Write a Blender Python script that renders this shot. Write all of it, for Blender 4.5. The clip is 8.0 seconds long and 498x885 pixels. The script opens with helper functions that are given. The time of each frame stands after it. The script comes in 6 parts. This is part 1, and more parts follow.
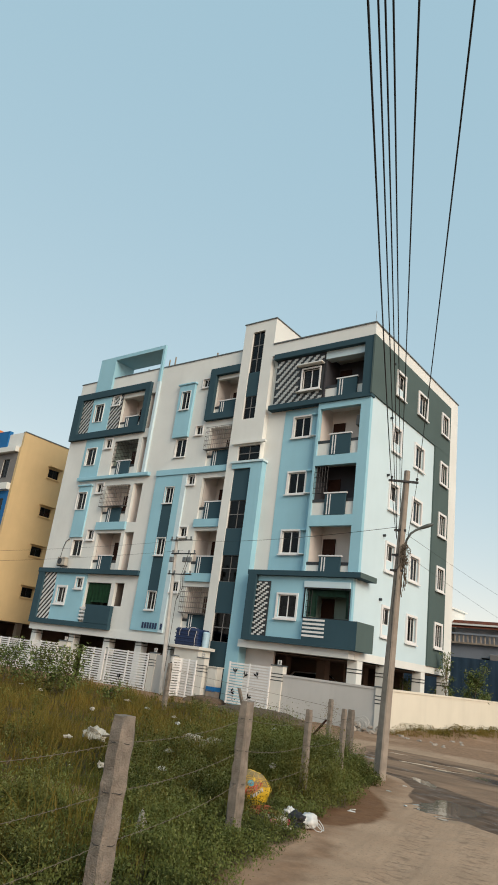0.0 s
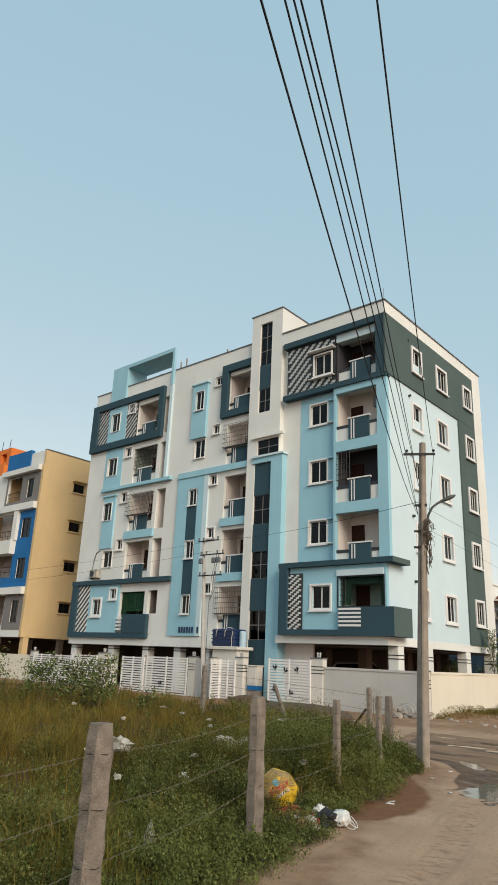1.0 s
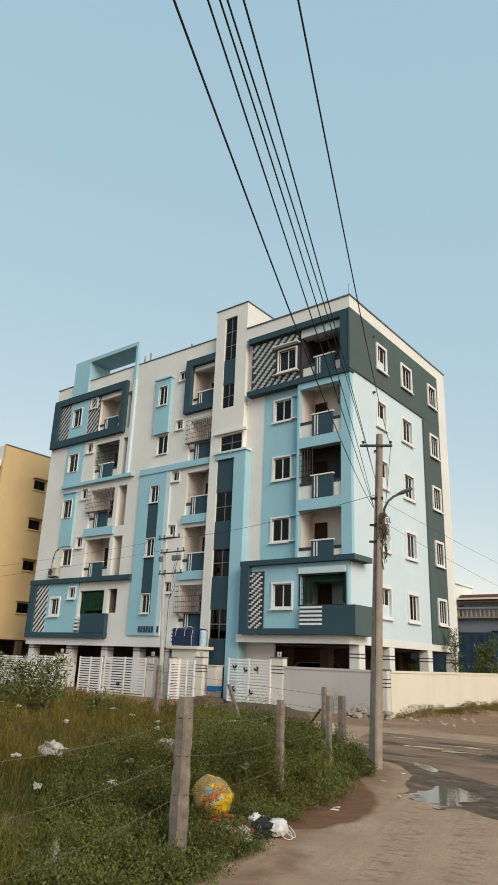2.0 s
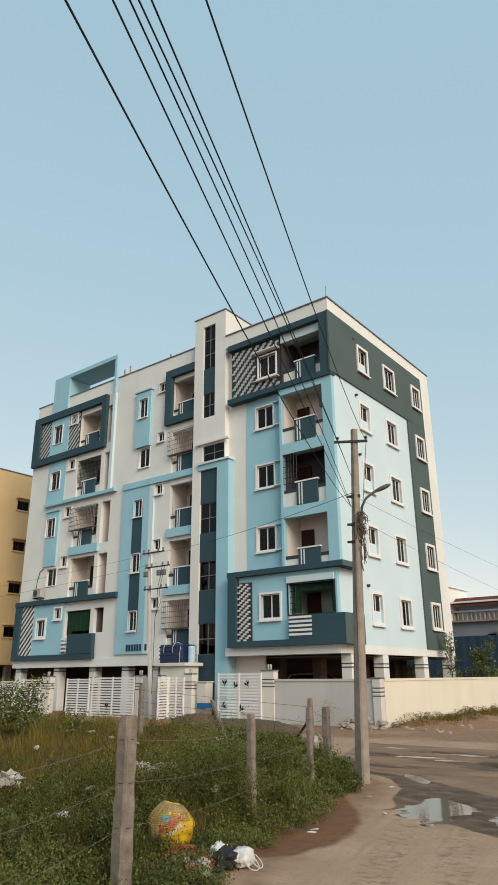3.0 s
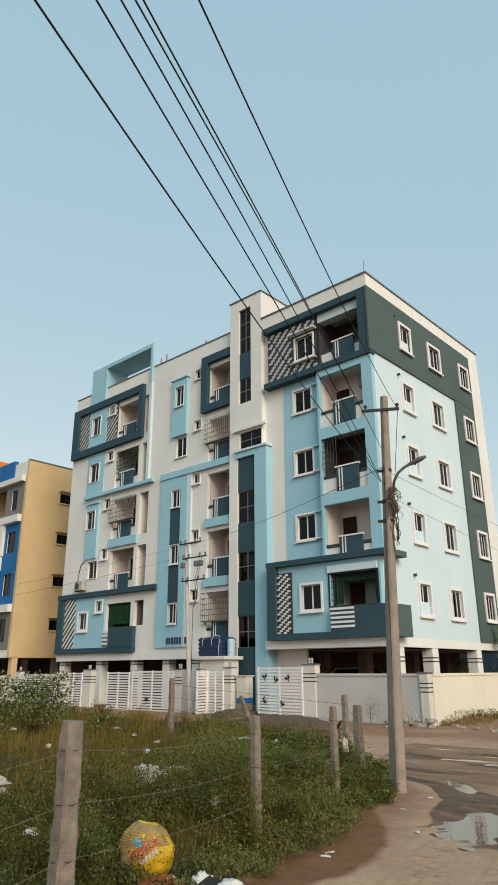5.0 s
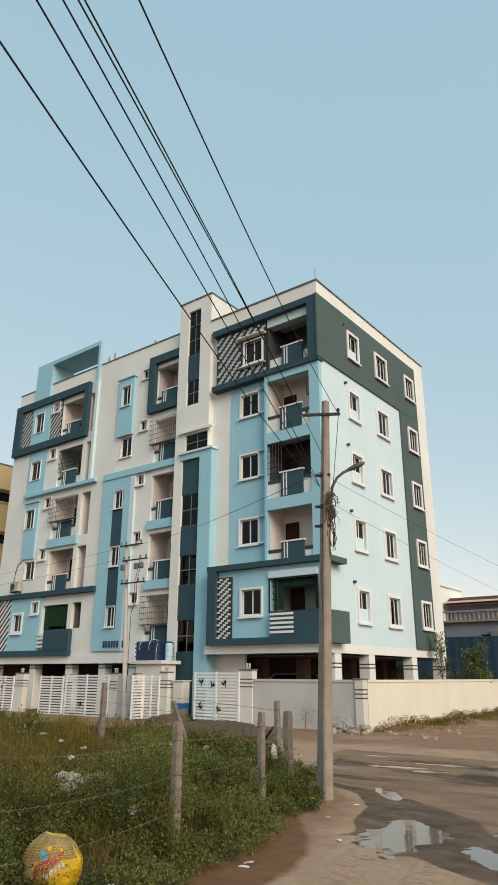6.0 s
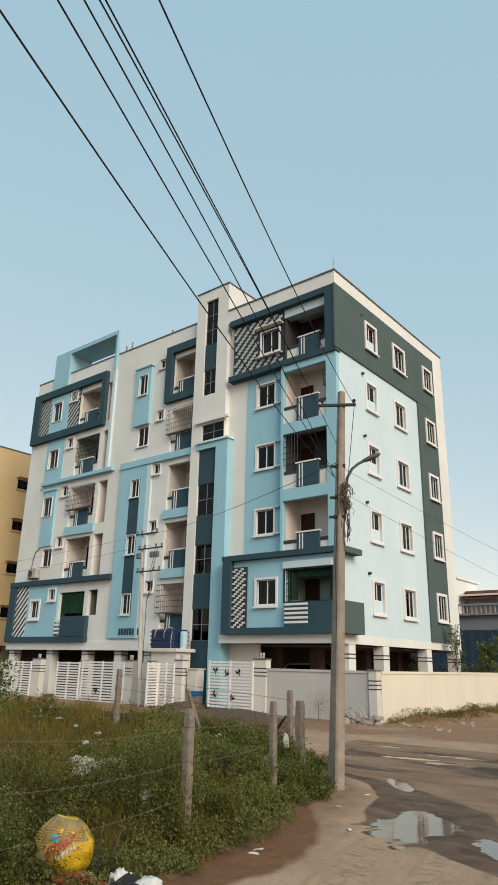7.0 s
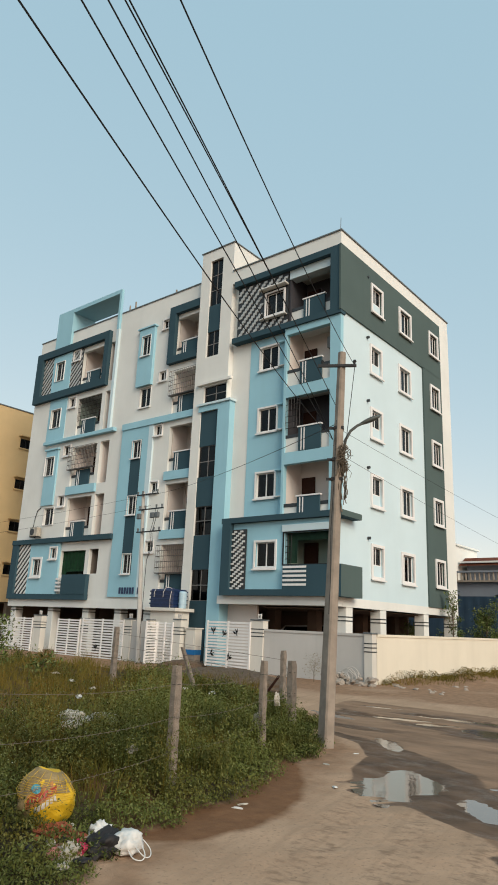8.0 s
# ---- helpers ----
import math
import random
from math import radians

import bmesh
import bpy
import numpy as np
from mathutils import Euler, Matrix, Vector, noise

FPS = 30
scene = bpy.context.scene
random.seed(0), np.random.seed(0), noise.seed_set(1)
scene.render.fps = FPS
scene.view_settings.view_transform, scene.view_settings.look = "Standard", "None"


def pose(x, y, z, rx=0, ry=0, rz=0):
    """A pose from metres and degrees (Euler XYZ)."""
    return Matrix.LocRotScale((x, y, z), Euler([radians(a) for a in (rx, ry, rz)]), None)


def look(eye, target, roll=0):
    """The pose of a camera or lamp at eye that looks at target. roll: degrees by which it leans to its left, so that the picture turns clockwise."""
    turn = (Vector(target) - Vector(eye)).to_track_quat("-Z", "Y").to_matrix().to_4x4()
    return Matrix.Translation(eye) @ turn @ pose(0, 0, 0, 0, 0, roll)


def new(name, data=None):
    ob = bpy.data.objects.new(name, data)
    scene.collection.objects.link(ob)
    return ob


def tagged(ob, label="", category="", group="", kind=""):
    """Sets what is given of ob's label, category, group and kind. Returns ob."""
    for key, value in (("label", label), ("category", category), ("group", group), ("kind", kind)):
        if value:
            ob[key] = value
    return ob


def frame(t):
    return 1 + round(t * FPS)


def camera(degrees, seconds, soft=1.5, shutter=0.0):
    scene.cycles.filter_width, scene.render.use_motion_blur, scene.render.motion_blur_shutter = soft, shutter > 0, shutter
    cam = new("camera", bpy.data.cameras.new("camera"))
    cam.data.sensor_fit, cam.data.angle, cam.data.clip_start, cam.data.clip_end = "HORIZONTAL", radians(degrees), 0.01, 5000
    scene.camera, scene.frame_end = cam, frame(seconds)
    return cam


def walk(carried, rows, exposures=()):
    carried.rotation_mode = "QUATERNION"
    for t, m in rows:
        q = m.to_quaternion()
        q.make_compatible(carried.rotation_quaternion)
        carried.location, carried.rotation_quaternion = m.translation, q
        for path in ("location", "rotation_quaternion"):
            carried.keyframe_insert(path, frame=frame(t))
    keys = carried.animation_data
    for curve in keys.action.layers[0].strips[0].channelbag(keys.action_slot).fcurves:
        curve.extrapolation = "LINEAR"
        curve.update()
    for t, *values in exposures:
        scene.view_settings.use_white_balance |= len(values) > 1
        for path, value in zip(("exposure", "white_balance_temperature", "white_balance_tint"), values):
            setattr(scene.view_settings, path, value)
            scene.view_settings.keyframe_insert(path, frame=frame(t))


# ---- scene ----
cam = camera(40.9, 8.0, soft=1.7)
PATH = [
    (0, (13.725, -25.614, 1.77), (12.535, -24.133, 2.397), 7.6),
    (0.5, (13.754, -25.239, 1.751), (12.532, -23.827, 2.467), 0.2),
    (1, (13.744, -24.904, 1.752), (12.491, -23.473, 2.368), 2.5),
    (1.5, (13.689, -24.591, 1.756), (12.481, -23.114, 2.356), 3.5),
    (3, (13.59, -23.391, 1.699), (12.432, -21.9, 2.359), -0.4),
    (3.5, (13.472, -23.093, 1.723), (12.255, -21.642, 2.366), 3.2),
    (4, (13.382, -22.749, 1.712), (12.186, -21.287, 2.369), 1.4),
    (5.5, (13.224, -21.85, 1.711), (11.927, -20.468, 2.349), -0.5),
    (6, (13.265, -21.807, 1.706), (12.107, -20.315, 2.364), 0.3),
    (6.5, (13.265, -21.79, 1.716), (12.083, -20.323, 2.385), 2.4),
    (7, (13.283, -21.779, 1.705), (12.08, -20.311, 2.335), 1.3),
    (7.5, (13.297, -21.72, 1.692), (12.081, -20.234, 2.25), 0.5),
    (8, (13.266, -21.554, 1.685), (12.035, -20.069, 2.213), 2.5),
]
walk(cam, [(t, look(eye, target, roll)) for t, eye, target, roll in PATH], [(0.0, 1.69, 6700, 5), (8.0, 1.69, 6700, 5)])

# ---- light ----
world = bpy.data.worlds.new("sky")
scene.world = world
world.use_nodes = True
SUN_EL, SUN_DIR = 28.0, Vector((0.88, -0.38, 0.0)).normalized()
wn = world.node_tree
wn.nodes.clear()
w_out = wn.nodes.new("ShaderNodeOutputWorld")
w_bg = wn.nodes.new("ShaderNodeBackground")
w_sky = wn.nodes.new("ShaderNodeTexSky")
w_sky.sky_type = "NISHITA"
w_sky.sun_disc = False
w_sky.sun_elevation = radians(SUN_EL)
w_sky.sun_rotation = math.atan2(SUN_DIR.x, SUN_DIR.y)
w_sky.air_density, w_sky.dust_density, w_sky.ozone_density = 1.0, 0.6, 0.5
w_bg.inputs[1].default_value = 0.146
w_haze = wn.nodes.new("ShaderNodeMix")  # even haze veils the sky
w_haze.data_type = "RGBA"
w_haze.inputs[0].default_value = 0.88
w_haze.inputs[7].default_value = (0.69, 1.15, 1.49, 1)
w_warm = wn.nodes.new("ShaderNodeMix")  # dust warms the clear sky
w_warm.data_type, w_warm.blend_type = "RGBA", "MULTIPLY"
w_warm.inputs[0].default_value = 1.0
w_warm.inputs[7].default_value = (2.0, 1.05, 0.6, 1)
wn.links.new(w_sky.outputs[0], w_warm.inputs[6])
wn.links.new(w_warm.outputs[2], w_haze.inputs[6])
wn.links.new(w_haze.outputs[2], w_bg.inputs[0])
wn.links.new(w_bg.outputs[0], w_out.inputs[0])
sun_data = bpy.data.lights.new("sun", "SUN")
sun_data.energy, sun_data.angle, sun_data.color = 0.82, radians(32), (1.0, 0.91, 0.8)
sun = new("sun", sun_data)
sun.matrix_world = look(SUN_DIR * 60 + Vector((0, 0, 60 * math.tan(radians(SUN_EL)))), (0, 0, 0))


# ---- materials ----
def base_material(name):
    m = bpy.data.materials.new(name)
    m.use_nodes = True
    nt = m.node_tree
    return m, nt, nt.nodes["Principled BSDF"]


def node(nt, kind, **settings):
    n = nt.nodes.new(kind)
    for key, value in settings.items():
        if key in n.inputs:
            n.inputs[key].default_value = value
    return n


def mixed(nt, factor, a, b, blend="MIX"):
    n = nt.nodes.new("ShaderNodeMix")
    n.data_type, n.blend_type = "RGBA", blend
    for socket, value in ((n.inputs[0], factor), (n.inputs[6], a), (n.inputs[7], b)):
        if isinstance(value, bpy.types.NodeSocket):
            nt.links.new(value, socket)
        elif isinstance(value, tuple):
            socket.default_value = (*value[:3], 1)
        else:
            socket.default_value = value
    return n.outputs[2]


def ramp(nt, source, lo, hi):
    n = nt.nodes.new("ShaderNodeMapRange")
    n.inputs[1].default_value, n.inputs[2].default_value = lo, hi
    nt.links.new(source, n.inputs[0])
    return n.outputs[0]


def noise_of(nt, scale, detail=4.0, stretch=None, rough=0.55):
    tc = nt.nodes.new("ShaderNodeTexCoord")
    n = node(nt, "ShaderNodeTexNoise", Scale=scale, Detail=detail, Roughness=rough)
    if stretch:
        mp = nt.nodes.new("ShaderNodeMapping")
        mp.inputs[3].default_value = stretch
        nt.links.new(tc.outputs["Object"], mp.inputs[0])
        nt.links.new(mp.outputs[0], n.inputs["Vector"])
    else:
        nt.links.new(tc.outputs["Object"], n.inputs["Vector"])
    return n.outputs["Fac"]


def bumped(nt, bsdf, height, strength, distance=0.01):
    b = node(nt, "ShaderNodeBump", Strength=strength, Distance=distance)
    nt.links.new(height, b.inputs["Height"])
    nt.links.new(b.outputs[0], bsdf.inputs["Normal"])


def shade(c, f):
    return tuple(min(1.0, v * f) for v in c)


def paint(name, color, rough=0.75, grime=0.16, streak=0.1, bump=0.25, gloss=0.3):
    """Wall paint on plaster: broad fading, rain streaks, fine roller grain."""
    m, nt, p = base_material(name)
    broad = ramp(nt, noise_of(nt, 0.45, 5), 0.35, 0.7)
    streaks = ramp(nt, noise_of(nt, 1.0, 6, (2.6, 2.6, 0.16)), 0.5, 0.85)
    grain = noise_of(nt, 55, 3)
    c = mixed(nt, broad, color, shade(color, 1 - grime))
    s = nt.nodes.new("ShaderNodeMath")
    s.operation = "MULTIPLY"
    s.inputs[1].default_value = streak * 2.2
    nt.links.new(streaks, s.inputs[0])
    c = mixed(nt, s.outputs[0], c, shade(color, 0.72))
    nt.links.new(c, p.inputs["Base Color"])
    p.inputs["Roughness"].default_value = rough
    p.inputs["Specular IOR Level"].default_value = gloss
    bumped(nt, p, grain, bump, 0.004)
    return m


def plain(name, color, rough=0.5, metal=0.0, spread=0.25, scale=9.0, bump=0.15, distance=0.004):
    m, nt, p = base_material(name)
    f = ramp(nt, noise_of(nt, scale, 6), 0.3, 0.75)
    nt.links.new(mixed(nt, f, color, shade(color, 1 - spread)), p.inputs["Base Color"])
    p.inputs["Roughness"].default_value = rough
    p.inputs["Metallic"].default_value = metal
    bumped(nt, p, noise_of(nt, scale * 7, 4), bump, distance)
    return m


def glass(name, tint, rough=0.03):
    m, nt, p = base_material(name)
    p.inputs["Base Color"].default_value = (*tint, 1)
    p.inputs["Roughness"].default_value = rough
    p.inputs["Transmission Weight"].default_value = 1.0
    p.inputs["IOR"].default_value = 1.3
    bumped(nt, p, noise_of(nt, 1.3, 2), 0.05, 0.02)
    return m


def foliage(name, c1, c2, c3, share=0.8):
    """Leaves that differ from plant to plant and from patch to patch; share: from where on single leaves turn to c3."""
    m, nt, p = base_material(name)
    g = nt.nodes.new("ShaderNodeNewGeometry")
    c = mixed(nt, ramp(nt, noise_of(nt, 2.4, 5, rough=0.62), 0.42, 0.58), c1, c2)
    c = mixed(nt, ramp(nt, noise_of(nt, 0.42, 4), 0.42, 0.62), c, shade(c1, 1.25))
    c = mixed(nt, ramp(nt, noise_of(nt, 1.1, 5), 0.52, 0.68), c, (c1[0] * 1.15, c1[1] * 0.85, c1[2] * 0.7))
    c = mixed(nt, ramp(nt, g.outputs["Random Per Island"], share, 1.05), c, c3)
    nt.links.new(c, p.inputs["Base Color"])
    p.inputs["Roughness"].default_value = 0.85
    p.inputs["Specular IOR Level"].default_value = 0.06
    return m


M_BLUE = paint("sky_blue_paint", (0.31, 0.55, 0.65), grime=0.1)
M_PALE = paint("pale_blue_paint", (0.55, 0.68, 0.73), grime=0.06, streak=0.03)
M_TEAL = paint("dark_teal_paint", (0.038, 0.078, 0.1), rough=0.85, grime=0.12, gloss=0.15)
# teal for sun-facing sides: sunlight is put into this lighter, greyer tone
M_TEALSUNLIT = paint("sunlit_teal_paint", (0.08, 0.115, 0.112), rough=0.85, grime=0.12, gloss=0.15)
M_WHITE = paint("white_paint", (0.72, 0.73, 0.7), grime=0.1, streak=0.08)
M_TRIM = plain("white_trim", (0.74, 0.73, 0.72), 0.5, spread=0.08)
M_COPING = plain("grey_coping", (0.13, 0.15, 0.16), 0.7)
M_BALCONY = paint("balcony_plaster", (0.7, 0.64, 0.6), grime=0.15)
# base colour lowered so that rooms and recesses look unlit
M_INNER = paint("dimmed_inner_plaster", (0.2, 0.17, 0.145), grime=0.2)
# shade under the stilts is put into this dark brown
M_PARKDIM = paint("dimmed_parking_plaster", (0.15, 0.105, 0.08), grime=0.25)
M_NETLIT = plain("bright_green_net", (0.014, 0.085, 0.03), 0.7, spread=0.5, scale=5)
M_ARM = plain("grey_painted_pipe", (0.075, 0.085, 0.08), 0.6, 0.0)
M_DARKPAINT = plain("dark_band_paint", (0.03, 0.034, 0.038), 0.5)
M_IRON = plain("black_iron", (0.03, 0.03, 0.032), 0.5, 0.6)
M_STEEL = plain("grey_steel", (0.2, 0.19, 0.18), 0.4, 0.8)
M_DOOR = plain("dark_door_wood", (0.045, 0.02, 0.014), 0.85)
M_DOOR.node_tree.nodes["Principled BSDF"].inputs["Specular IOR Level"].default_value = 0.15
M_GLASS = glass("window_glass", (0.06, 0.06, 0.062))
M_TINT = glass("tinted_glass", (0.012, 0.014, 0.022))
M_TILE = plain("grey_cladding_tile", (0.46, 0.48, 0.48), 0.45, spread=0.2, scale=3)
M_TILEW = plain("white_cladding_tile", (0.66, 0.67, 0.66), 0.4, spread=0.12, scale=3)
M_TILEBACK = plain("black_cladding_back", (0.022, 0.026, 0.03), 0.5)
M_NET = plain("green_net", (0.018, 0.07, 0.042), 0.8, spread=0.4, scale=6)
M_GREENWALL = paint("green_balcony_plaster", (0.3, 0.38, 0.33), grime=0.2)
# darkness inside the netted balconies is put into this near-black plaster
M_BALCONYDIM = paint("dimmed_balcony_plaster", (0.06, 0.06, 0.07), grime=0.2)
M_CONC = plain("weathered_concrete", (0.31, 0.26, 0.215), 0.9, spread=0.45, scale=4, bump=0.6, distance=0.01)
M_POST = plain("rough_stone_post", (0.26, 0.215, 0.175), 0.95, spread=0.5, scale=11, bump=0.9, distance=0.015)
M_YELLOW = paint("yellow_ochre_paint", (0.6, 0.44, 0.235), grime=0.12, streak=0.12)
M_COBALT = paint("cobalt_paint", (0.012, 0.14, 0.37), grime=0.15)
M_GREYP = paint("grey_paint", (0.2, 0.19, 0.185), grime=0.15)
M_ORANGE = paint("orange_paint", (0.75, 0.2, 0.04), grime=0.2)
M_TANK = plain("blue_plastic", (0.008, 0.024, 0.085), 0.4, spread=0.3, scale=5)
M_WIRE = plain("black_cable", (0.012, 0.012, 0.013), 0.8, bump=0.0)


# ---- mesh helpers ----
def box(bm, x0, x1, y0, y1, z0, z1, bevel=0.0):
    vs = [bm.verts.new((x, y, z)) for z in (z0, z1) for y in (y0, y1) for x in (x0, x1)]
    fs = [bm.faces.new([vs[i] for i in q]) for q in ((0, 2, 3, 1), (4, 5, 7, 6), (0, 1, 5, 4), (2, 6, 7, 3), (0, 4, 6, 2), (1, 3, 7, 5))]
    if bevel > 0:
        es = list({e for f in fs for e in f.edges})
        bmesh.ops.bevel(bm, geom=es, offset=bevel, segments=1, affect="EDGES", profile=0.5)
    return bm


def boxes(*sizes, bevel=0.0):
    bm = bmesh.new()
    for s in sizes:
        box(bm, *s, bevel=bevel)
    return bm


def rod(bm, a, b, r0, r1=None, n=8, caps=True):
    a, b = Vector(a), Vector(b)
    r1 = r0 if r1 is None else r1
    q = (b - a).to_track_quat("Z", "Y")
    rings = []
    for p, r in ((a, r0), (b, r1)):
        rings.append([bm.verts.new(p + q @ Vector((r * math.cos(6.28318 * i / n), r * math.sin(6.28318 * i / n), 0))) for i in range(n)])
    for i in range(n):
        bm.faces.new((rings[0][i], rings[0][(i + 1) % n], rings[1][(i + 1) % n], rings[1][i]))
    if caps:
        bm.faces.new(rings[0][::-1])
        bm.faces.new(rings[1])
    return bm


def tube(bm, pts, r, n=6):
    """A round cable through the points."""
    pts = [Vector(p) for p in pts]
    rings = []
    for i, p in enumerate(pts):
        d = pts[min(i + 1, len(pts) - 1)] - pts[max(i - 1, 0)]
        q = d.to_track_quat("Z", "Y")
        rings.append([bm.verts.new(p + q @ Vector((r * math.cos(6.28318 * k / n), r * math.sin(6.28318 * k / n), 0))) for k in range(n)])
    for a, b in zip(rings, rings[1:]):
        for k in range(n):
            bm.faces.new((a[k], a[(k + 1) % n], b[(k + 1) % n], b[k]))
    bm.faces.new(rings[0][::-1])
    bm.faces.new(rings[-1])
    return bm


def wall(u0, u1, z0, z1, holes, front, back, axis="y"):
    """A wall with openings cut through it. axis y: along x, facing -y; axis x: along y, facing +x."""
    holes = [h for h in holes if h[0] < u1 - 0.001 and h[1] > u0 + 0.001 and h[2] < z1 - 0.001 and h[3] > z0 + 0.001]
    us = sorted({u0, u1, *[min(max(v, u0), u1) for h in holes for v in h[:2]]})
    zs = sorted({z0, z1, *[min(max(v, z0), z1) for h in holes for v in h[2:]]})
    solid = {}
    for i in range(len(us) - 1):
        for j in range(len(zs) - 1):
            cu, cz = (us[i] + us[i + 1]) / 2, (zs[j] + zs[j + 1]) / 2
            solid[i, j] = not any(h[0] < cu < h[1] and h[2] < cz < h[3] for h in holes)
    bm = bmesh.new()
    made = {}

    def v(i, j, d):
        if (i, j, d) not in made:
            made[i, j, d] = bm.verts.new((us[i], d, zs[j]) if axis == "y" else (d, us[i], zs[j]))
        return made[i, j, d]

    for (i, j), s in solid.items():
        if not s:
            continue
        bm.faces.new((v(i, j, front), v(i + 1, j, front), v(i + 1, j + 1, front), v(i, j + 1, front)))
        bm.faces.new((v(i, j, back), v(i, j + 1, back), v(i + 1, j + 1, back), v(i + 1, j, back)))
        for di, dj, a, b in ((-1, 0, (i, j), (i, j + 1)), (1, 0, (i + 1, j + 1), (i + 1, j)), (0, -1, (i + 1, j), (i, j)), (0, 1, (i, j + 1), (i + 1, j + 1))):
            if not solid.get((i + di, j + dj)):
                bm.faces.new((v(*a, front), v(*b, front), v(*b, back), v(*a, back)))
    bmesh.ops.recalc_face_normals(bm, faces=bm.faces)
    return bm


def mesh_of(name, bm, material, smooth=False):
    me = bpy.data.meshes.new(name)
    bm.to_mesh(me)
    bm.free()
    me.materials.append(material)
    if smooth:
        me.polygons.foreach_set("use_smooth", [True] * len(me.polygons))
    return me


def thing(name, x=0, y=0, z=0, label="", category="", group="", kind=""):
    ob = new(name)
    ob.location = (x, y, z)
    ob.empty_display_size = 0.3
    return tagged(ob, label, category, group, kind)


def solid(name, bm, material, label="", category="", group="", kind="", smooth=False):
    return tagged(new(name, mesh_of(name, bm, material, smooth)), label, category, group, kind)


def adopt(ob, parent):
    """Parents ob so that its own matrix stays a world matrix."""
    ob.parent = parent
    m = parent.matrix_basis.copy()
    ob.matrix_parent_inverse = m.inverted() if parent.parent is None else (parent.parent.matrix_basis @ parent.matrix_parent_inverse @ m).inverted()
    return ob


def part(name, bm, material, parent, label="", smooth=False):
    ob = adopt(new(name, mesh_of(name, bm, material, smooth)), parent)
    return tagged(ob, label)


def pieces(name, sizes, material, parent, label=""):
    for s in sizes:
        part(name, boxes(s), material, parent, label)


def placed(name, me, parent, m, label=""):
    ob = adopt(new(name, me), parent)
    ob.matrix_basis = m
    return tagged(ob, label)


CACHE = {}


def cached(key, make):
    if key not in CACHE:
        CACHE[key] = make()
    return CACHE[key]


FRONT = Matrix.Identity(4)
SIDE = Matrix.Rotation(radians(90), 4, "Z")


def window(parent, x, y, z, w, h, turn=FRONT, lites=2, band=0.1, proud=0.05, kind="window", bare=0.0, dark=False, label="", trim=None):
    """A window whose opening starts at (x, y, z): plaster surround, sill, frame, mullions and panes. bare: blind share at its foot."""
    m = Matrix.Translation((x, y, z)) @ turn
    trim = trim or M_TRIM
    key = (round(w, 2), round(h, 2), lites, band, proud, bare, dark, trim.name)
    dz = h * bare

    def surround():
        b = band
        return mesh_of(kind, wall(-b, w + b, -b, h + b, [(0, w, 0, h)], -proud, 0.012), trim)

    def frame_mesh():
        t, gap = 0.038, w / lites
        holes = [(i * gap + t * (0.6 if i else 1), (i + 1) * gap - t * (0.6 if i < lites - 1 else 1), dz + t, h - t) for i in range(lites)]
        return mesh_of("frame", wall(0, w, dz, h, holes, 0.08, 0.13), M_IRON if dark else M_TRIM)

    def pane_mesh():
        return mesh_of("pane", boxes((0.02, w / lites - 0.02, 0.1, 0.108, dz + 0.03, h - 0.03)), M_TINT if dark else M_GLASS)

    def sill_mesh():
        return mesh_of("sill", boxes((-band - 0.03, w + band + 0.03, -proud - 0.07, -proud, -band - 0.05, -band + 0.01)), trim)

    win = placed(kind, cached((key, "s"), surround), parent, m, label)
    placed("frame", cached((key, "f"), frame_mesh), win, m)
    for i in range(lites):
        p = placed("pane", cached((key, "p"), pane_mesh), win, m @ Matrix.Translation((i * w / lites, 0, 0)))
        p.visible_shadow = False
    if band > 0.03:
        placed("sill", cached((key, "l"), sill_mesh), win, m)
    if bare:
        placed("apron", cached((key, "a"), lambda: mesh_of("apron", boxes((0, w, 0.07, 0.16, 0, dz)), M_PALE)), win, m)
    return win


# ---- the apartment building ----
FLOORS = [2.83 + 2.9 * k for k in range(5)]
ROOF, PARAPET, WING = 17.4, 18.11, 18.33
apartment = thing("apartment_building", -11, 5.5, 0, "five-storey apartment block painted sky blue, white and dark teal", "building")


def diagonal_bars(u0, u1, z0, z1, front, back, pitch=0.3, width=0.15, up=True):
    """Slanting slats clipped to a rectangle, each an own bmesh."""
    made = []
    s = u0 - (z1 - z0) - pitch
    while s < u1 + (z1 - z0):
        poly = []
        line = [(s, z0), (s + width * 1.4, z0), (s + width * 1.4 + (z1 - z0), z1), (s + (z1 - z0), z1)]
        pts = [Vector((a, b)) for a, b in line]
        for lo, sign in ((u0, 1), (u1, -1)):
            out = []
            for i, p in enumerate(pts):
                q = pts[(i + 1) % len(pts)]
                dp, dq = (p.x - lo) * sign, (q.x - lo) * sign
                if dp >= 0:
                    out.append(p)
                if dp * dq < 0:
                    out.append(p.lerp(q, dp / (dp - dq)))
            pts = out
            if len(pts) < 3:
                break
        if len(pts) >= 3:
            bm = bmesh.new()
            f = [bm.verts.new((p.x, front, p.y)) for p in pts]
            b = [bm.verts.new((p.x, back, p.y)) for p in pts]
            bm.faces.new(f)
            bm.faces.new(b[::-1])
            for i in range(len(f)):
                bm.faces.new((f[i], b[i], b[(i + 1) % len(f)], f[(i + 1) % len(f)]))
            bmesh.ops.recalc_face_normals(bm, faces=bm.faces)
            made.append(bm)
        s += pitch * 1.4
    return made


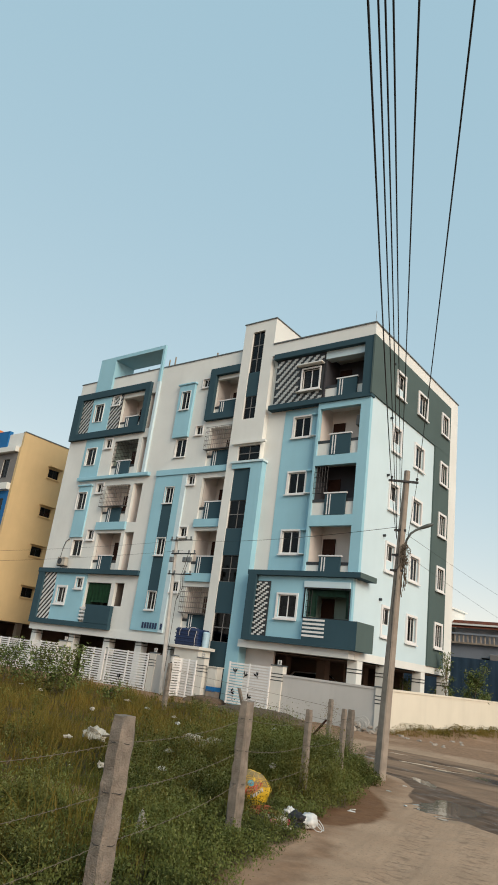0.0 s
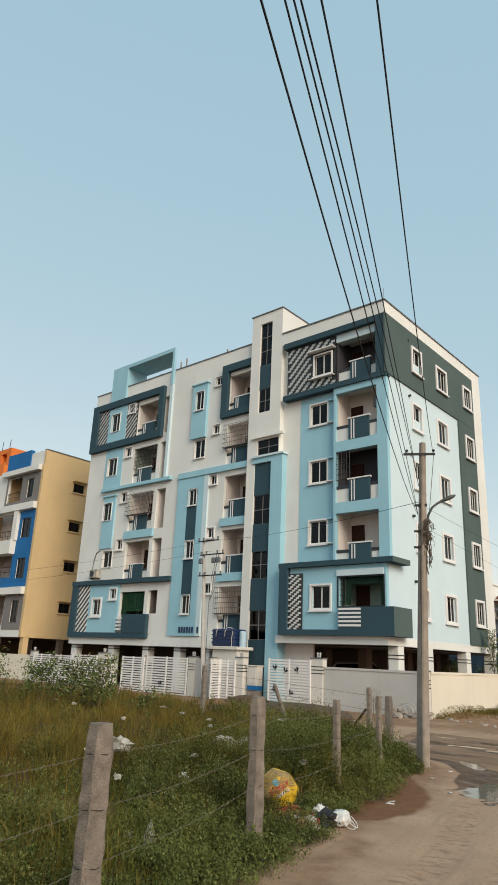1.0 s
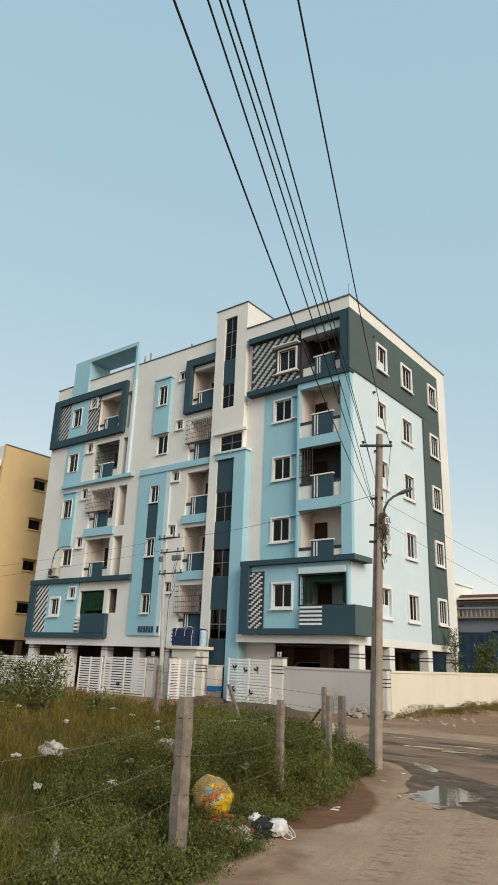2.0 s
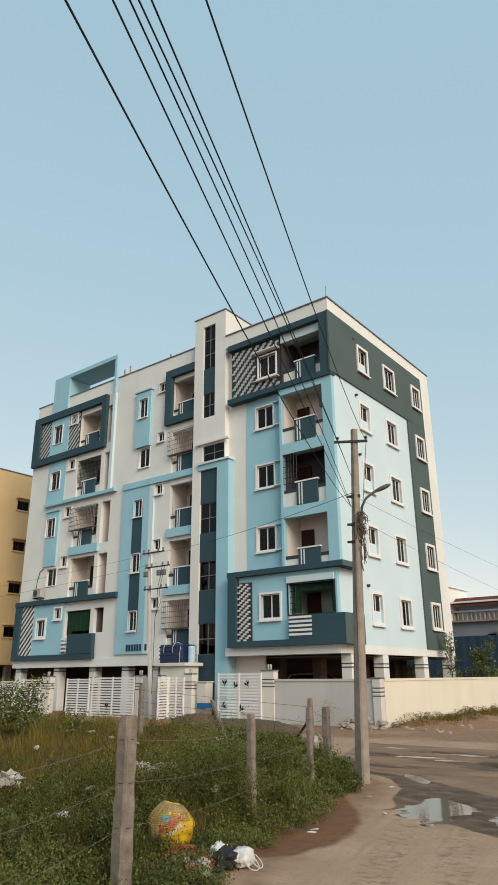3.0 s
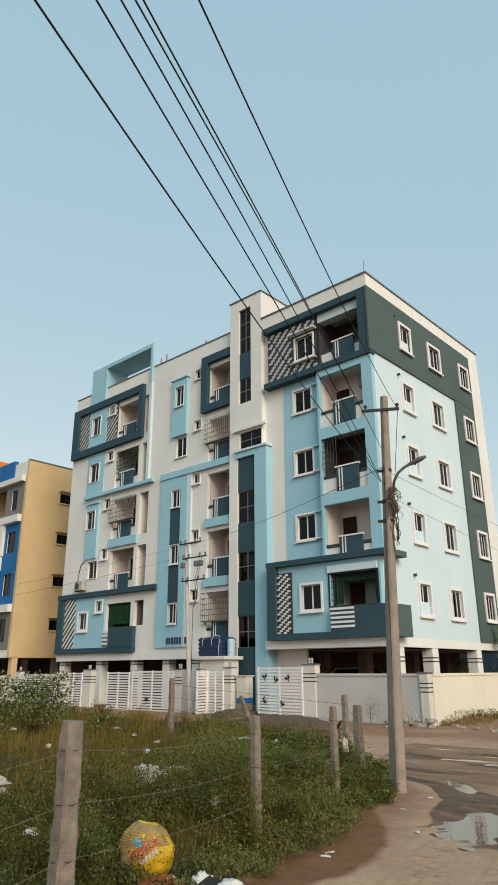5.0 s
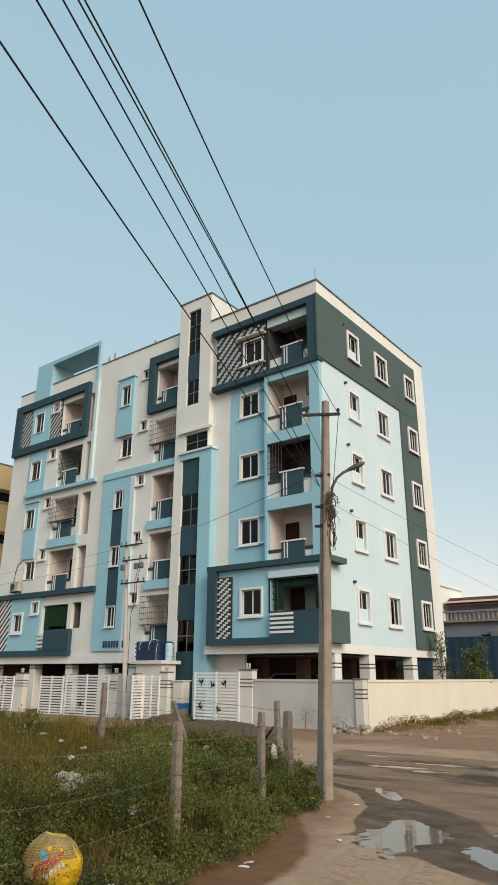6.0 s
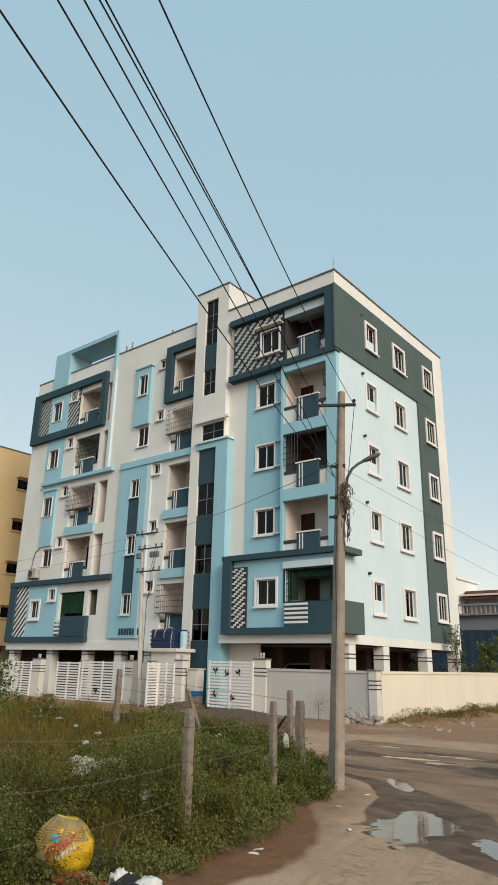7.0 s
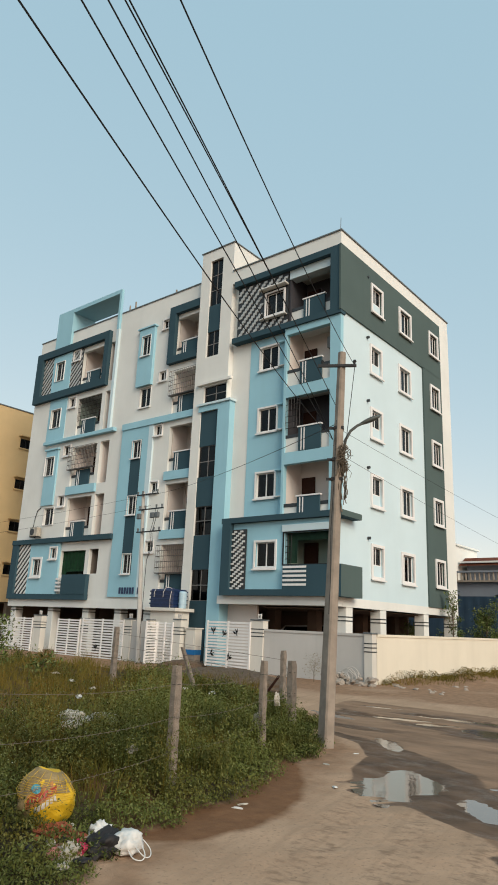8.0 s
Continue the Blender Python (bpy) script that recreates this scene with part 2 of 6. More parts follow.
def cladding(parent, u0, u1, z0, z1, y, holes, cell, shift, material, slant=0.05):
    """Small proud tiles in stepped diagonal rows on a black backing."""
    back = part("cladding_panel", wall(u0, u1, z0, z1, holes, y, y + 0.03), M_TILEBACK, parent, "black panel clad with stepped diagonal tiles")
    w, h, pitch = cell

    def tile():
        bm = bmesh.new()
        a = [(0, 0), (w, 0), (w + slant, h), (slant, h)]
        f = [bm.verts.new((p, -0.035, q)) for p, q in a]
        b = [bm.verts.new((p - 0.01, 0.004, q - 0.008)) for p, q in a]
        bm.faces.new(f)
        for i in range(4):
            bm.faces.new((f[i], b[i], b[(i + 1) % 4], f[(i + 1) % 4]))
        bmesh.ops.recalc_face_normals(bm, faces=bm.faces)
        return mesh_of("tile", bm, material)

    me = cached(("tile", cell, slant, material.name), tile)
    rows = int((z1 - z0) / (h + 0.012))
    for r in range(rows):
        z = z0 + 0.01 + r * (h + 0.012)
        u = u0 - pitch + (r * shift) % pitch
        while u < u0 - 0.03:
            u += pitch
        while u + w + slant < u1 + 0.04:
            if not any(k[0] - w - slant - 0.08 < u < k[1] + 0.08 and k[2] - h - 0.08 < z < k[3] + 0.08 for k in holes):
                placed("tile", me, back, Matrix.Translation((u, y, z)))
            u += pitch
    return back


def balcony(u0, u1, floor, top, y, depth=1.25, panel=(0.7, 1.78), low=0.77, net=False, cage="", door=0.2, white=True, paintwork=None, skin=0.23):
    """A recessed balcony: plastered back and sides, door, low front with dark strips, green panel with two white stripes and a cap."""
    b = part("balcony", boxes((u0 - 0.08, u1 + 0.08, y + depth, y + depth + 0.1, floor, top + 0.3), (u0 - 0.08, u0, y + skin, y + depth, floor, top + 0.3),
             (u1, u1 + 0.08, y + skin, y + depth, floor, top + 0.3)), paintwork or M_BALCONY, apartment, "recessed balcony with plastered walls")
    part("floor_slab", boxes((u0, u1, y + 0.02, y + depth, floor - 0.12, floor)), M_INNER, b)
    part("ceiling_panel", boxes((u0, u1, y + 0.2, y + depth, top + 0.3, top + 0.36)), M_WHITE, b)
    du = u0 + (u1 - u0) * door * (0.35 if u0 > -5 else 1.0)
    dr = part("door", boxes((du, min(du + 0.56, u1 - 0.05), y + depth - 0.05, y + depth - 0.004, floor, floor + 1.98)), M_DOOR, b, "dark brown flush door")
    part("door_frame", wall(du - 0.04, min(du + 0.6, u1 - 0.02), floor, floor + 2.04, [(du, min(du + 0.56, u1 - 0.05), floor - 0.1, floor + 1.98)], y + depth - 0.07, y + depth - 0.004), M_DOOR, dr)
    p0, p1 = u0 + panel[0], u0 + panel[1]
    part("parapet", boxes((u0, u1, y + 0.1, y + 0.2, floor, floor + low - 0.14)), M_WHITE if white else M_TEAL, b, "white low front wall")
    for a, c in ((u0, p0), (p1, u1)):
        part("dark_strip", boxes((a, c, y + 0.08, y + 0.21, floor + low - 0.14, floor + low)), M_DARKPAINT, b)
    part("front_panel", boxes((p0, p1, y + 0.0, y + 0.09, floor - 0.02, floor + 1.0), bevel=0.006), M_TEAL, b, "dark teal front panel")
    for k in (0.13, 0.27):
        part("white_stripe", boxes((p0 + k, p0 + k + 0.05, y - 0.012, y, floor + 0.02, floor + 0.97)), M_TRIM, b)
    part("cap", boxes((p0 - 0.05, p1 + 0.04, y - 0.03, y + 0.12, floor + 1.0, floor + 1.06)), M_TRIM, b)
    if cage:
        mat, z0 = (M_IRON, floor + 1.05) if cage == "black" else (M_STEEL, floor + 1.05)
        g = bmesh.new()
        out = y - 0.22 if cage == "out" else y + 0.04
        lo, hi = u0 - (0.1 if cage == "out" else 0), u1 + (0.05 if cage == "out" else 0)
        if cage == "corner":
            hi, mat = u0 + (0.28 if u0 > -2.6 else 0.72), M_IRON
        n = int((hi - lo) / 0.13)
        for i in range(n + 1):
            u = lo + (hi - lo) * i / n
            rod(g, (u, out, z0), (u, out, top - 0.05), 0.012, n=4)
        for i in range(6):
            z = z0 + (top - 0.05 - z0) * i / 5
            rod(g, (lo, out, z), (hi, out, z), 0.014, n=4)
        if cage == "out":
            for u in (lo, hi):
                for i in range(6):
                    z = z0 + (top - 0.05 - z0) * i / 5
                    rod(g, (u, out, z), (u, y + 0.02, z), 0.014, n=4)
            box(g, lo, hi, out, y, z0 - 0.03, z0)
        part("grille", g, mat, b, "welded metal safety grille")
    if net:
        g = bmesh.new()
        n, rows = 26, 8
        grid = [[g.verts.new((u0 + 0.03 + (u1 - u0 - 0.06) * i / n, y + 0.14 + 0.035 * math.sin(i * 1.7) * (0.4 + j / rows), top - 0.02 - (top - floor - 1.15) * j / rows)) for i in range(n + 1)] for j in range(rows + 1)]
        for j in range(rows):
            for i in range(n):
                if i < 6 or i > 22 or j < 2 or (u0 < -9 and j < 7):
                    g.faces.new((grid[j][i], grid[j][i + 1], grid[j + 1][i + 1], grid[j + 1][i]))
        bmesh.ops.solidify(g, geom=g.faces[:], thickness=0.006)
        part("shade_net", g, M_NETLIT if u0 < -9 else M_NET, b, "green shade net hung in the opening", smooth=True)
    return b


# openings of the front, by bay: (x0, x1, z0, z1)
RW = [(-4.33, -3.36, f + 1.2, f + 2.24) for f in FLOORS[1:4]]
TOP = (-4.0, -3.0, 15.2, 16.28)
RB = [(-2.7, -0.5, f, f + 2.4) for f in FLOORS[1:4]]

# right bay, floors two to five
part("wall", wall(-6.05, -2.72, 5.6, ROOF, RW, 0.3, 0.5), M_WHITE, apartment)
part("painted_panel", wall(-4.94, -2.72, 5.98, 14.2, RW, 0.278, 0.3), M_BLUE, apartment, "sky blue painted wall field")
part("wall", wall(-2.72, 0.0, 5.73, 14.25, RB, 0.0, 0.22), M_BLUE, apartment, "sky blue wall with three balcony openings")
part("wall", boxes((-2.82, -2.72, 0.0, 0.3, 5.73, 14.25)), M_BLUE, apartment)
for x0, x1, z0, z1 in RW:
    window(apartment, x0, 0.278, z0, x1 - x0, z1 - z0, band=0.08, proud=0.035, label="two-pane sliding window in a white plaster surround")
w = window(apartment, TOP[0], 0.08, TOP[2], 1.0, 1.08, band=0.07, label="two-pane sliding window in a white plaster surround")
part("sunshade", boxes((TOP[0] - 0.3, TOP[1] + 0.25, -0.2, 0.1, TOP[3] + 0.16, TOP[3] + 0.25), bevel=0.03), M_WHITE, w)
part("sunshade", boxes((TOP[0] - 0.28, TOP[1] + 0.2, -0.1, 0.1, TOP[2] - 0.2, TOP[2] - 0.14), bevel=0.02), M_WHITE, w)
part("wall", wall(-5.72, -2.8, 14.3, 17.3, [TOP], 0.15, 0.3), M_TILEBACK, apartment)
for i, f in enumerate(FLOORS[1:4]):
    balcony(-2.7, -0.5, f, f + 2.4, 0.0, cage="corner" if i == 1 else "", paintwork=M_BALCONYDIM if i == 1 else None)
part("wall_unit", boxes((-0.98, -0.52, 0.5, 1.1, 13.1, 13.62), bevel=0.02), M_GREYP, apartment, "grey outdoor unit high in the balcony corner")
for f in FLOORS[1:4]:
    part("ledge", boxes((-3.26, -2.72, 0.1, 0.28, f + 2.22, f + 2.3), bevel=0.02), M_BLUE, apartment)
    part("ledge", boxes((-3.26, -2.72, 0.1, 0.28, f + 1.1, f + 1.16), bevel=0.02), M_WHITE, apartment)

# teal frame round the top floor of the right bay, and its returns on the side
part("teal_frame", wall(-5.83, 0.06, 14.24, 17.42, [(-5.9, -0.46, 14.5, 17.12)], -0.1, 0.28), M_TEAL, apartment, "dark teal projecting frame round the top floor")
cladding(apartment, -5.71, -2.8, 14.5, 17.12, 0.11, [(TOP[0] - 0.08, TOP[1] + 0.08, TOP[2] - 0.12, TOP[3] + 0.08)], (0.2, 0.108, 0.43), 0.118, M_TILE, 0.04)
balcony(-2.7, -0.46, 14.5, 16.68, 0.18, paintwork=M_BALCONYDIM, skin=0.02)
part("lintel", boxes((-2.75, -0.46, 0.14, 0.6, 16.7, 17.12)), M_PALE, apartment)

# first floor of the right bay: teal box that wraps the corner
part("wall", wall(-5.25, 0.0, 2.83, 5.75, [(-3.72, -2.74, 3.95, 4.93), (-2.3, -0.1, 2.95, 5.27)], -0.34, -0.14), M_BLUE, apartment)
part("wall", boxes((-5.35, -5.25, -0.34, 0.3, 2.83, 5.75)), M_BLUE, apartment)
part("wall", boxes((-5.78, -5.35, 0.1, 0.3, 2.5, 5.75)), M_BLUE, apartment)
window(apartment, -3.72, -0.34, 3.95, 0.98, 0.98, band=0.085, label="two-pane sliding window in a wide white surround")
balcony(-2.3, -0.1, 2.95, 5.27, -0.3, net=True, cage="corner", panel=(0.3, 0.6), paintwork=M_GREENWALL)
g = wall(-5.4, 0.42, 2.83, 5.76, [(-4.94, 0.6, 3.07, 5.77)], -0.55, -0.3)
part("teal_frame", g, M_TEAL, apartment, "dark teal projecting frame")
part("teal_box", boxes((-2.2, 0.42, -0.55, -0.36, 3.07, 3.98)), M_TEAL, apartment, "dark teal balcony front that wraps the corner")
part("wall", boxes((-0.02, 0.0, -0.14, 0.22, 2.83, 5.76)), M_PALE, apartment)
part("teal_box", boxes((0.003, 0.42, -0.3, 0.97, 2.83, 3.98), (0.003, 0.42, -0.36, -0.3, 3.07, 3.98)), M_TEAL, apartment, "dark teal balcony return on the side wall")
for i in range(5):
    part("white_stripe", boxes((-2.18, -1.1, -0.565, -0.55, 3.2 + 0.165 * i, 3.285 + 0.165 * i)), M_TRIM, apartment)
part("ledge", boxes((-2.38, -0.1, -0.42, -0.34, 5.29, 5.56), bevel=0.01), M_PALE, apartment, "pale blue lintel over the balcony")
part("grille_frame", wall(-2.36, -0.08, 3.98, 5.3, [(-2.31, -0.13, 4.03, 5.25)], -0.38, -0.345), M_IRON, apartment, "black iron frame round the balcony opening")
cladding(apartment, -4.94, -4.18, 3.07, 5.5, -0.4, [], (0.15, 0.07, 0.33), 0.11, M_TILEW, 0.0)
part("ledge", boxes((-5.45, 0.42, -0.55, 0.27, 5.76, 5.98)), M_TEAL, apartment, "dark teal ledge")
part("ledge", boxes((0.003, 0.42, 0.27, 0.95, 5.76, 5.98)), M_TEAL, apartment)

# thin covers that give the ends facing the sun the lightened teal
part("painted_panel", boxes((0.42, 0.424, -0.55, 0.97, 2.83, 3.98)), M_TEALSUNLIT, apartment, "teal side of the balcony box in the sunlit tone")
part("painted_panel", boxes((0.42, 0.424, -0.55, 0.95, 5.76, 5.98)), M_TEALSUNLIT, apartment, "teal end of the ledge in the sunlit tone")

# side wall
SA = [(2.5, 3.35, f + 0.95, f + 2.12) for f in FLOORS]
SB = [(5.15, 6.2, f + 0.95, f + 2.08) for f in FLOORS]
SC = [(8.45, 9.32, f + 1.02, f + 2.1) for f in FLOORS]
SH = SA + SB + SC
part("wall", wall(0.22, 11.0, 2.5, ROOF, SH, 0.0, -0.22, "x"), M_PALE, apartment, "pale blue side wall")
# side wall fields in the teal lightened for sun
part("painted_panel", wall(-0.14, 9.75, 14.38, 17.42, SH, 0.08, 0.0, "x"), M_TEALSUNLIT, apartment, "dark teal painted field of the side wall")
part("painted_panel", wall(7.63, 9.75, 2.83, 14.4, SH, 0.08, 0.0, "x"), M_TEALSUNLIT, apartment, "dark teal painted strip of the side wall")
part("painted_panel", wall(9.75, 11.0, 2.83, 17.42, [], 0.012, 0.0, "x"), M_WHITE, apartment, "white painted strip")
part("painted_panel", wall(0.22, 11.0, 2.5, 2.83, [], 0.012, 0.0, "x"), M_WHITE, apartment, "white painted plinth band")
for i in range(5):
    teal = i == 4
    for k, (hs, lites) in enumerate(((SA, 2), (SB, 3), (SC, 3))):
        y0, y1, z0, z1 = hs[i]
        window(apartment, 0.08 if teal or k == 2 else 0.0, y0, z0, y1 - y0, z1 - z0, SIDE, lites, 0.12, 0.06, bare=0.38 if k == 0 else 0.0,
               label="small bathroom window in a white surround" if k == 0 else "three-pane window in a white surround")
    part("exhaust_vent", rod(bmesh.new(), (-0.02, 2.15, FLOORS[i] + 2.42), (0.12, 2.15, FLOORS[i] + 2.42), 0.06, n=10), M_DARKPAINT, apartment)

# left wing and middle
LF = [2.75 + 2.9 * k for k in range(5)]
WL = -22.2
LW = [(-20.12, -19.36, 3.86, 4.75), (-19.75, -18.85, 6.65, 7.62), (-20.1, -19.25, 9.52, 10.6), (-20.2, -19.28, 12.42, 13.55), (-20.2, -19.35, 15.36, 16.55)]
LV = [(-18.55, -17.98, f + 2.02, f + 2.58) for f in LF]
LB = [(-17.7, -15.6, f + 0.02, f + 2.38) for f in LF]
LN = [(-15.3, -14.55 if k < 3 else -14.8, f + (1.15 if k == 0 else 0.1), f + 2.42) for k, f in enumerate(LF)]
MW = [(-12.5, -11.9, 3.86, 4.8), (-12.5, -11.88, 6.75, 7.68), (-12.5, -11.88, 9.65, 10.55), (-12.4, -11.58, 12.36, 13.42), (-12.4, -11.74, 15.2, 16.32)]
MV = [(-11.0, -10.5, f + 2.12, f + 2.62) for f in LF]
MB = [(-9.95, -8.25, f + 0.05, f + 2.42) for f in LF]
LH = LW + LV + LB + LN + MW + MV + MB
part("wall", wall(WL, -8.15, 2.45, ROOF, LH, 0.3, 0.5), M_WHITE, apartment, "white front wall with windows and balconies")

part("painted_panel", wall(-20.5, -18.8, 11.6, 14.25, LH, 0.27, 0.3), M_BLUE, apartment, "sky blue painted field")
part("ledge", boxes((-20.4, -14.05, 0.06, 0.3, 11.36, 11.56), bevel=0.01), M_BLUE, apartment, "sky blue ledge")
part("blue_box", wall(-20.1, -18.98, 7.78, 11.0, LH, 0.2, 0.3), M_BLUE, apartment, "sky blue projecting bay")
part("cap", boxes((-20.22, -18.9, 0.12, 0.3, 11.0, 11.1), bevel=0.01), M_BLUE, apartment)
part("teal_frame", wall(-22.16, -15.2, 14.2, 17.46, [(-21.52, -15.58, 14.62, 17.02)], 0.07, 0.3), M_TEAL, apartment, "dark teal projecting frame round the top floor")
for u0, u1 in ((-21.52, -20.52), (-18.75, -17.72)):
    back = part("cladding_panel", wall(u0, u1, 14.62, 17.02, LH, 0.255, 0.3), M_TILEBACK, apartment, "black panel with slanting grey slats")
    for b in diagonal_bars(u0, u1 if u0 < -20 else -17.75, 14.62, 17.02, 0.225, 0.257, 0.235, 0.1):
        part("slat", b, M_TILE, back)
part("painted_panel", wall(-20.52, -18.75, 14.62, 17.02, LH, 0.2, 0.3), M_BLUE, apartment, "sky blue painted field")
part("teal_frame", wall(-22.16, -15.05, 2.58, 5.6, [(-21.6, -15.0, 2.86, 5.7)], 0.07, 0.3), M_TEAL, apartment, "dark teal projecting frame")
part("ledge", boxes((-22.2, -13.4, 0.04, 0.3, 5.6, 5.86)), M_TEAL, apartment, "dark teal ledge")
back = part("cladding_panel", boxes((-21.6, -20.5, 0.22, 0.3, 2.86, 5.6)), M_TILEBACK, apartment, "black panel with slanting grey slats")
for b in diagonal_bars(-21.6, -20.5, 2.86, 5.6, 0.19, 0.222, 0.25, 0.11):
    part("slat", b, M_TILEW, back)
part("painted_panel", wall(-20.5, -17.75, 2.86, 5.6, LH, 0.2, 0.3), M_BLUE, apartment, "sky blue painted field")
part("teal_box", boxes((-17.1, -15.06, 0.05, 0.28, 2.864, 3.86)), M_TEAL, apartment, "dark teal balcony front")
for i in range(4):
    part("white_stripe", boxes((-17.7, -17.1, 0.12, 0.2, 3.0 + 0.2 * i, 3.1 + 0.2 * i)), M_TRIM, apartment)
part("slab_edge", boxes((-17.82, -15.3, 0.16, 0.3, 8.2, 8.66)), M_BLUE, apartment)
for k, (x0, x1, z0, z1) in enumerate(LW):
    y = (0.2, 0.3, 0.2, 0.27, 0.2)[k]
    window(apartment, x0, y, z0, x1 - x0, z1 - z0, lites=2, band=0.12 if k == 0 else 0.03, proud=0.05, label="narrow two-pane window")
for k, (x0, x1, z0, z1) in enumerate(LV):
    window(apartment, x0, (0.2, 0.3, 0.3, 0.3, 0.25)[k], z0, x1 - x0, z1 - z0, lites=2, band=0.08, kind="ventilator", label="small white ventilator window")
for k, f in enumerate(LF):
    balcony(-17.7, -15.6, f + 0.02, f + 2.38, 0.3, panel=(0.5, 1.65), net=k == 0, cage=("", "", "out", "black", "")[k], paintwork=M_GREENWALL if k in (0, 3) else None)
    nx1 = LN[k][1]
    # lowest niche takes the darkened plaster, its shade lying in the colour
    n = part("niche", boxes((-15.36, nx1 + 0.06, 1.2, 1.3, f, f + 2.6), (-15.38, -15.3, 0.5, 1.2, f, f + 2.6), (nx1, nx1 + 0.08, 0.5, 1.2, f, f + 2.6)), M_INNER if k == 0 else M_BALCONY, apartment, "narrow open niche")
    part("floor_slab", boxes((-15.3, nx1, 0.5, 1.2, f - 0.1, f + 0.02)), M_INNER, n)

# pergola frame over the left wing
per = part("pergola", boxes((-20.5, -19.0, 0.14, 0.3, 17.46, 19.62), (-20.5, -19.0, 0.3, 1.75, 18.2, 19.62)), M_BLUE, apartment, "sky blue roof pergola")
bm = bmesh.new()
plan = ((-20.5, 0.14), (-14.55, 0.14), (-14.55, 0.3), (-16.4, 1.75), (-20.5, 1.75))
low, high = [[bm.verts.new((x, y, z)) for x, y in plan] for z in (19.62, 19.86)]
bm.faces.new(low[::-1])
bm.faces.new(high)
for i in range(5):
    bm.faces.new((low[i], low[(i + 1) % 5], high[(i + 1) % 5], high[i]))
part("beam", bm, M_BLUE, per, "tapering roof slab of the pergola")
part("leg", boxes((-14.72, -14.55, 0.142, 0.298, 17.4, 19.62)), M_BLUE, per)
part("fin", boxes((-14.72, -14.5, 0.16, 0.3, 11.56, 17.4)), M_PALE, apartment, "thin pale plaster fin beside the niches")

# middle bay
part("blue_box", wall(-12.66, -11.5, 13.5, 16.75, LH, 0.13, 0.3), M_BLUE, apartment, "sky blue projecting bay")
part("cap", boxes((-12.78, -11.42, 0.06, 0.3, 16.75, 16.84), bevel=0.01), M_BLUE, apartment)
part("painted_panel", wall(-13.42, -11.36, 2.75, 11.25, LH, 0.2, 0.3), M_BLUE, apartment, "sky blue projecting wall field")
part("ledge", boxes((-13.42, -8.2, 0.14, 0.3, 11.25, 11.58)), M_BLUE, apartment, "sky blue ledge")
part("painted_panel", wall(-12.56, -11.82, 3.8, 10.6, LH, 0.188, 0.2), M_TEAL, apartment, "dark teal strip between the windows")
for k, (x0, x1, z0, z1) in enumerate(MW):
    window(apartment, x0, (0.188, 0.188, 0.188, 0.3, 0.13)[k], z0, x1 - x0, z1 - z0, band=0.032, proud=0.025, label="narrow two-pane window")
for k, (x0, x1, z0, z1) in enumerate(MV):
    window(apartment, x0, 0.3, z0, x1 - x0, z1 - z0, lites=2, band=0.06, kind="ventilator", label="small white ventilator window")
for k, f in enumerate(LF):
    balcony(-9.95, -8.25, f + 0.05, f + 2.42, 0.3, panel=(0.4, 1.6), cage="out" if k in (0, 3) else "", door=0.2)
part("teal_frame", wall(-10.34, -8.16, 14.28, 17.42, [(-9.9, -8.0, 14.66, 17.0)], 0.07, 0.3), M_TEAL, apartment, "dark teal projecting frame")
for z in (8.25, 5.42):
    part("slab_edge", boxes((-10.02, -8.2, 0.16, 0.3, z, z + 0.42)), M_BLUE, apartment)
part("painted_panel", wall(-11.36, -11.05, 2.75, 11.25, [], 0.2, 0.3), M_PALE, apartment, "pale blue edge of the projecting wall field")
for i in range(8):
    if i != 6:
        part("sign_letter", boxes((-12.55 + 0.19 * i, -12.55 + 0.19 * i + 0.115, 0.17, 0.204, 2.9, 3.2)), M_TANK, apartment, "navy blue sign letter")

# stair tower
tw = part("stair_tower", wall(-8.15, -6.05, 2.5, 19.72, [(-7.55, -6.74, 13.98, 19.15), (-7.5, -6.1, 11.66, 12.46), (-7.62, -6.5, 2.5, 11.22)], 0.0, 0.25), M_WHITE, apartment, "white stair tower with a tall glazed strip")
part("tower_side", boxes((-6.25, -6.05, 0.25, 3.2, 17.4, 19.72), (-6.25, -6.05, 0.25, 0.3, 2.5, 17.4)), M_WHITE, tw)
part("tower_side", boxes((-8.15, -7.95, 0.25, 3.2, 17.4, 19.72), (-8.15, -7.95, 0.25, 0.5, 0.0, 17.4)), M_WHITE, tw)
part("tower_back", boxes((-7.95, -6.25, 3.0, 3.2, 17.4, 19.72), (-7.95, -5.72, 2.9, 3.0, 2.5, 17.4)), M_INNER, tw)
part("tower_roof", boxes((-8.2, -6.0, -0.05, 3.25, 19.72, 19.77)), M_COPING, tw)
part("tower_ledge", boxes((-7.85, -5.75, -0.14, 0.02, 12.54, 12.66)), M_WHITE, tw)
part("tower_leg", boxes((-8.15, -7.62, 0.0, 0.25, 0.0, 2.5)), M_WHITE, tw)
part("blue_frame", wall(-7.72, -5.78, 0.0, 11.5, [(-7.9, -6.5, -0.1, 11.22)], -0.06, 0.0), M_BLUE, tw, "sky blue border of the tower glazing")
part("blue_frame", boxes((-6.5, -5.78, 0.0, 0.5, 0.0, 2.5), (-6.05, -5.78, 0.0, 0.3, 2.5, 11.5)), M_BLUE, tw)
part("blue_ledge", boxes((-7.8, -5.7, -0.14, -0.06, 11.5, 11.6), (-6.05, -5.7, -0.06, 0.3, 11.5, 11.6)), M_PALE, tw)


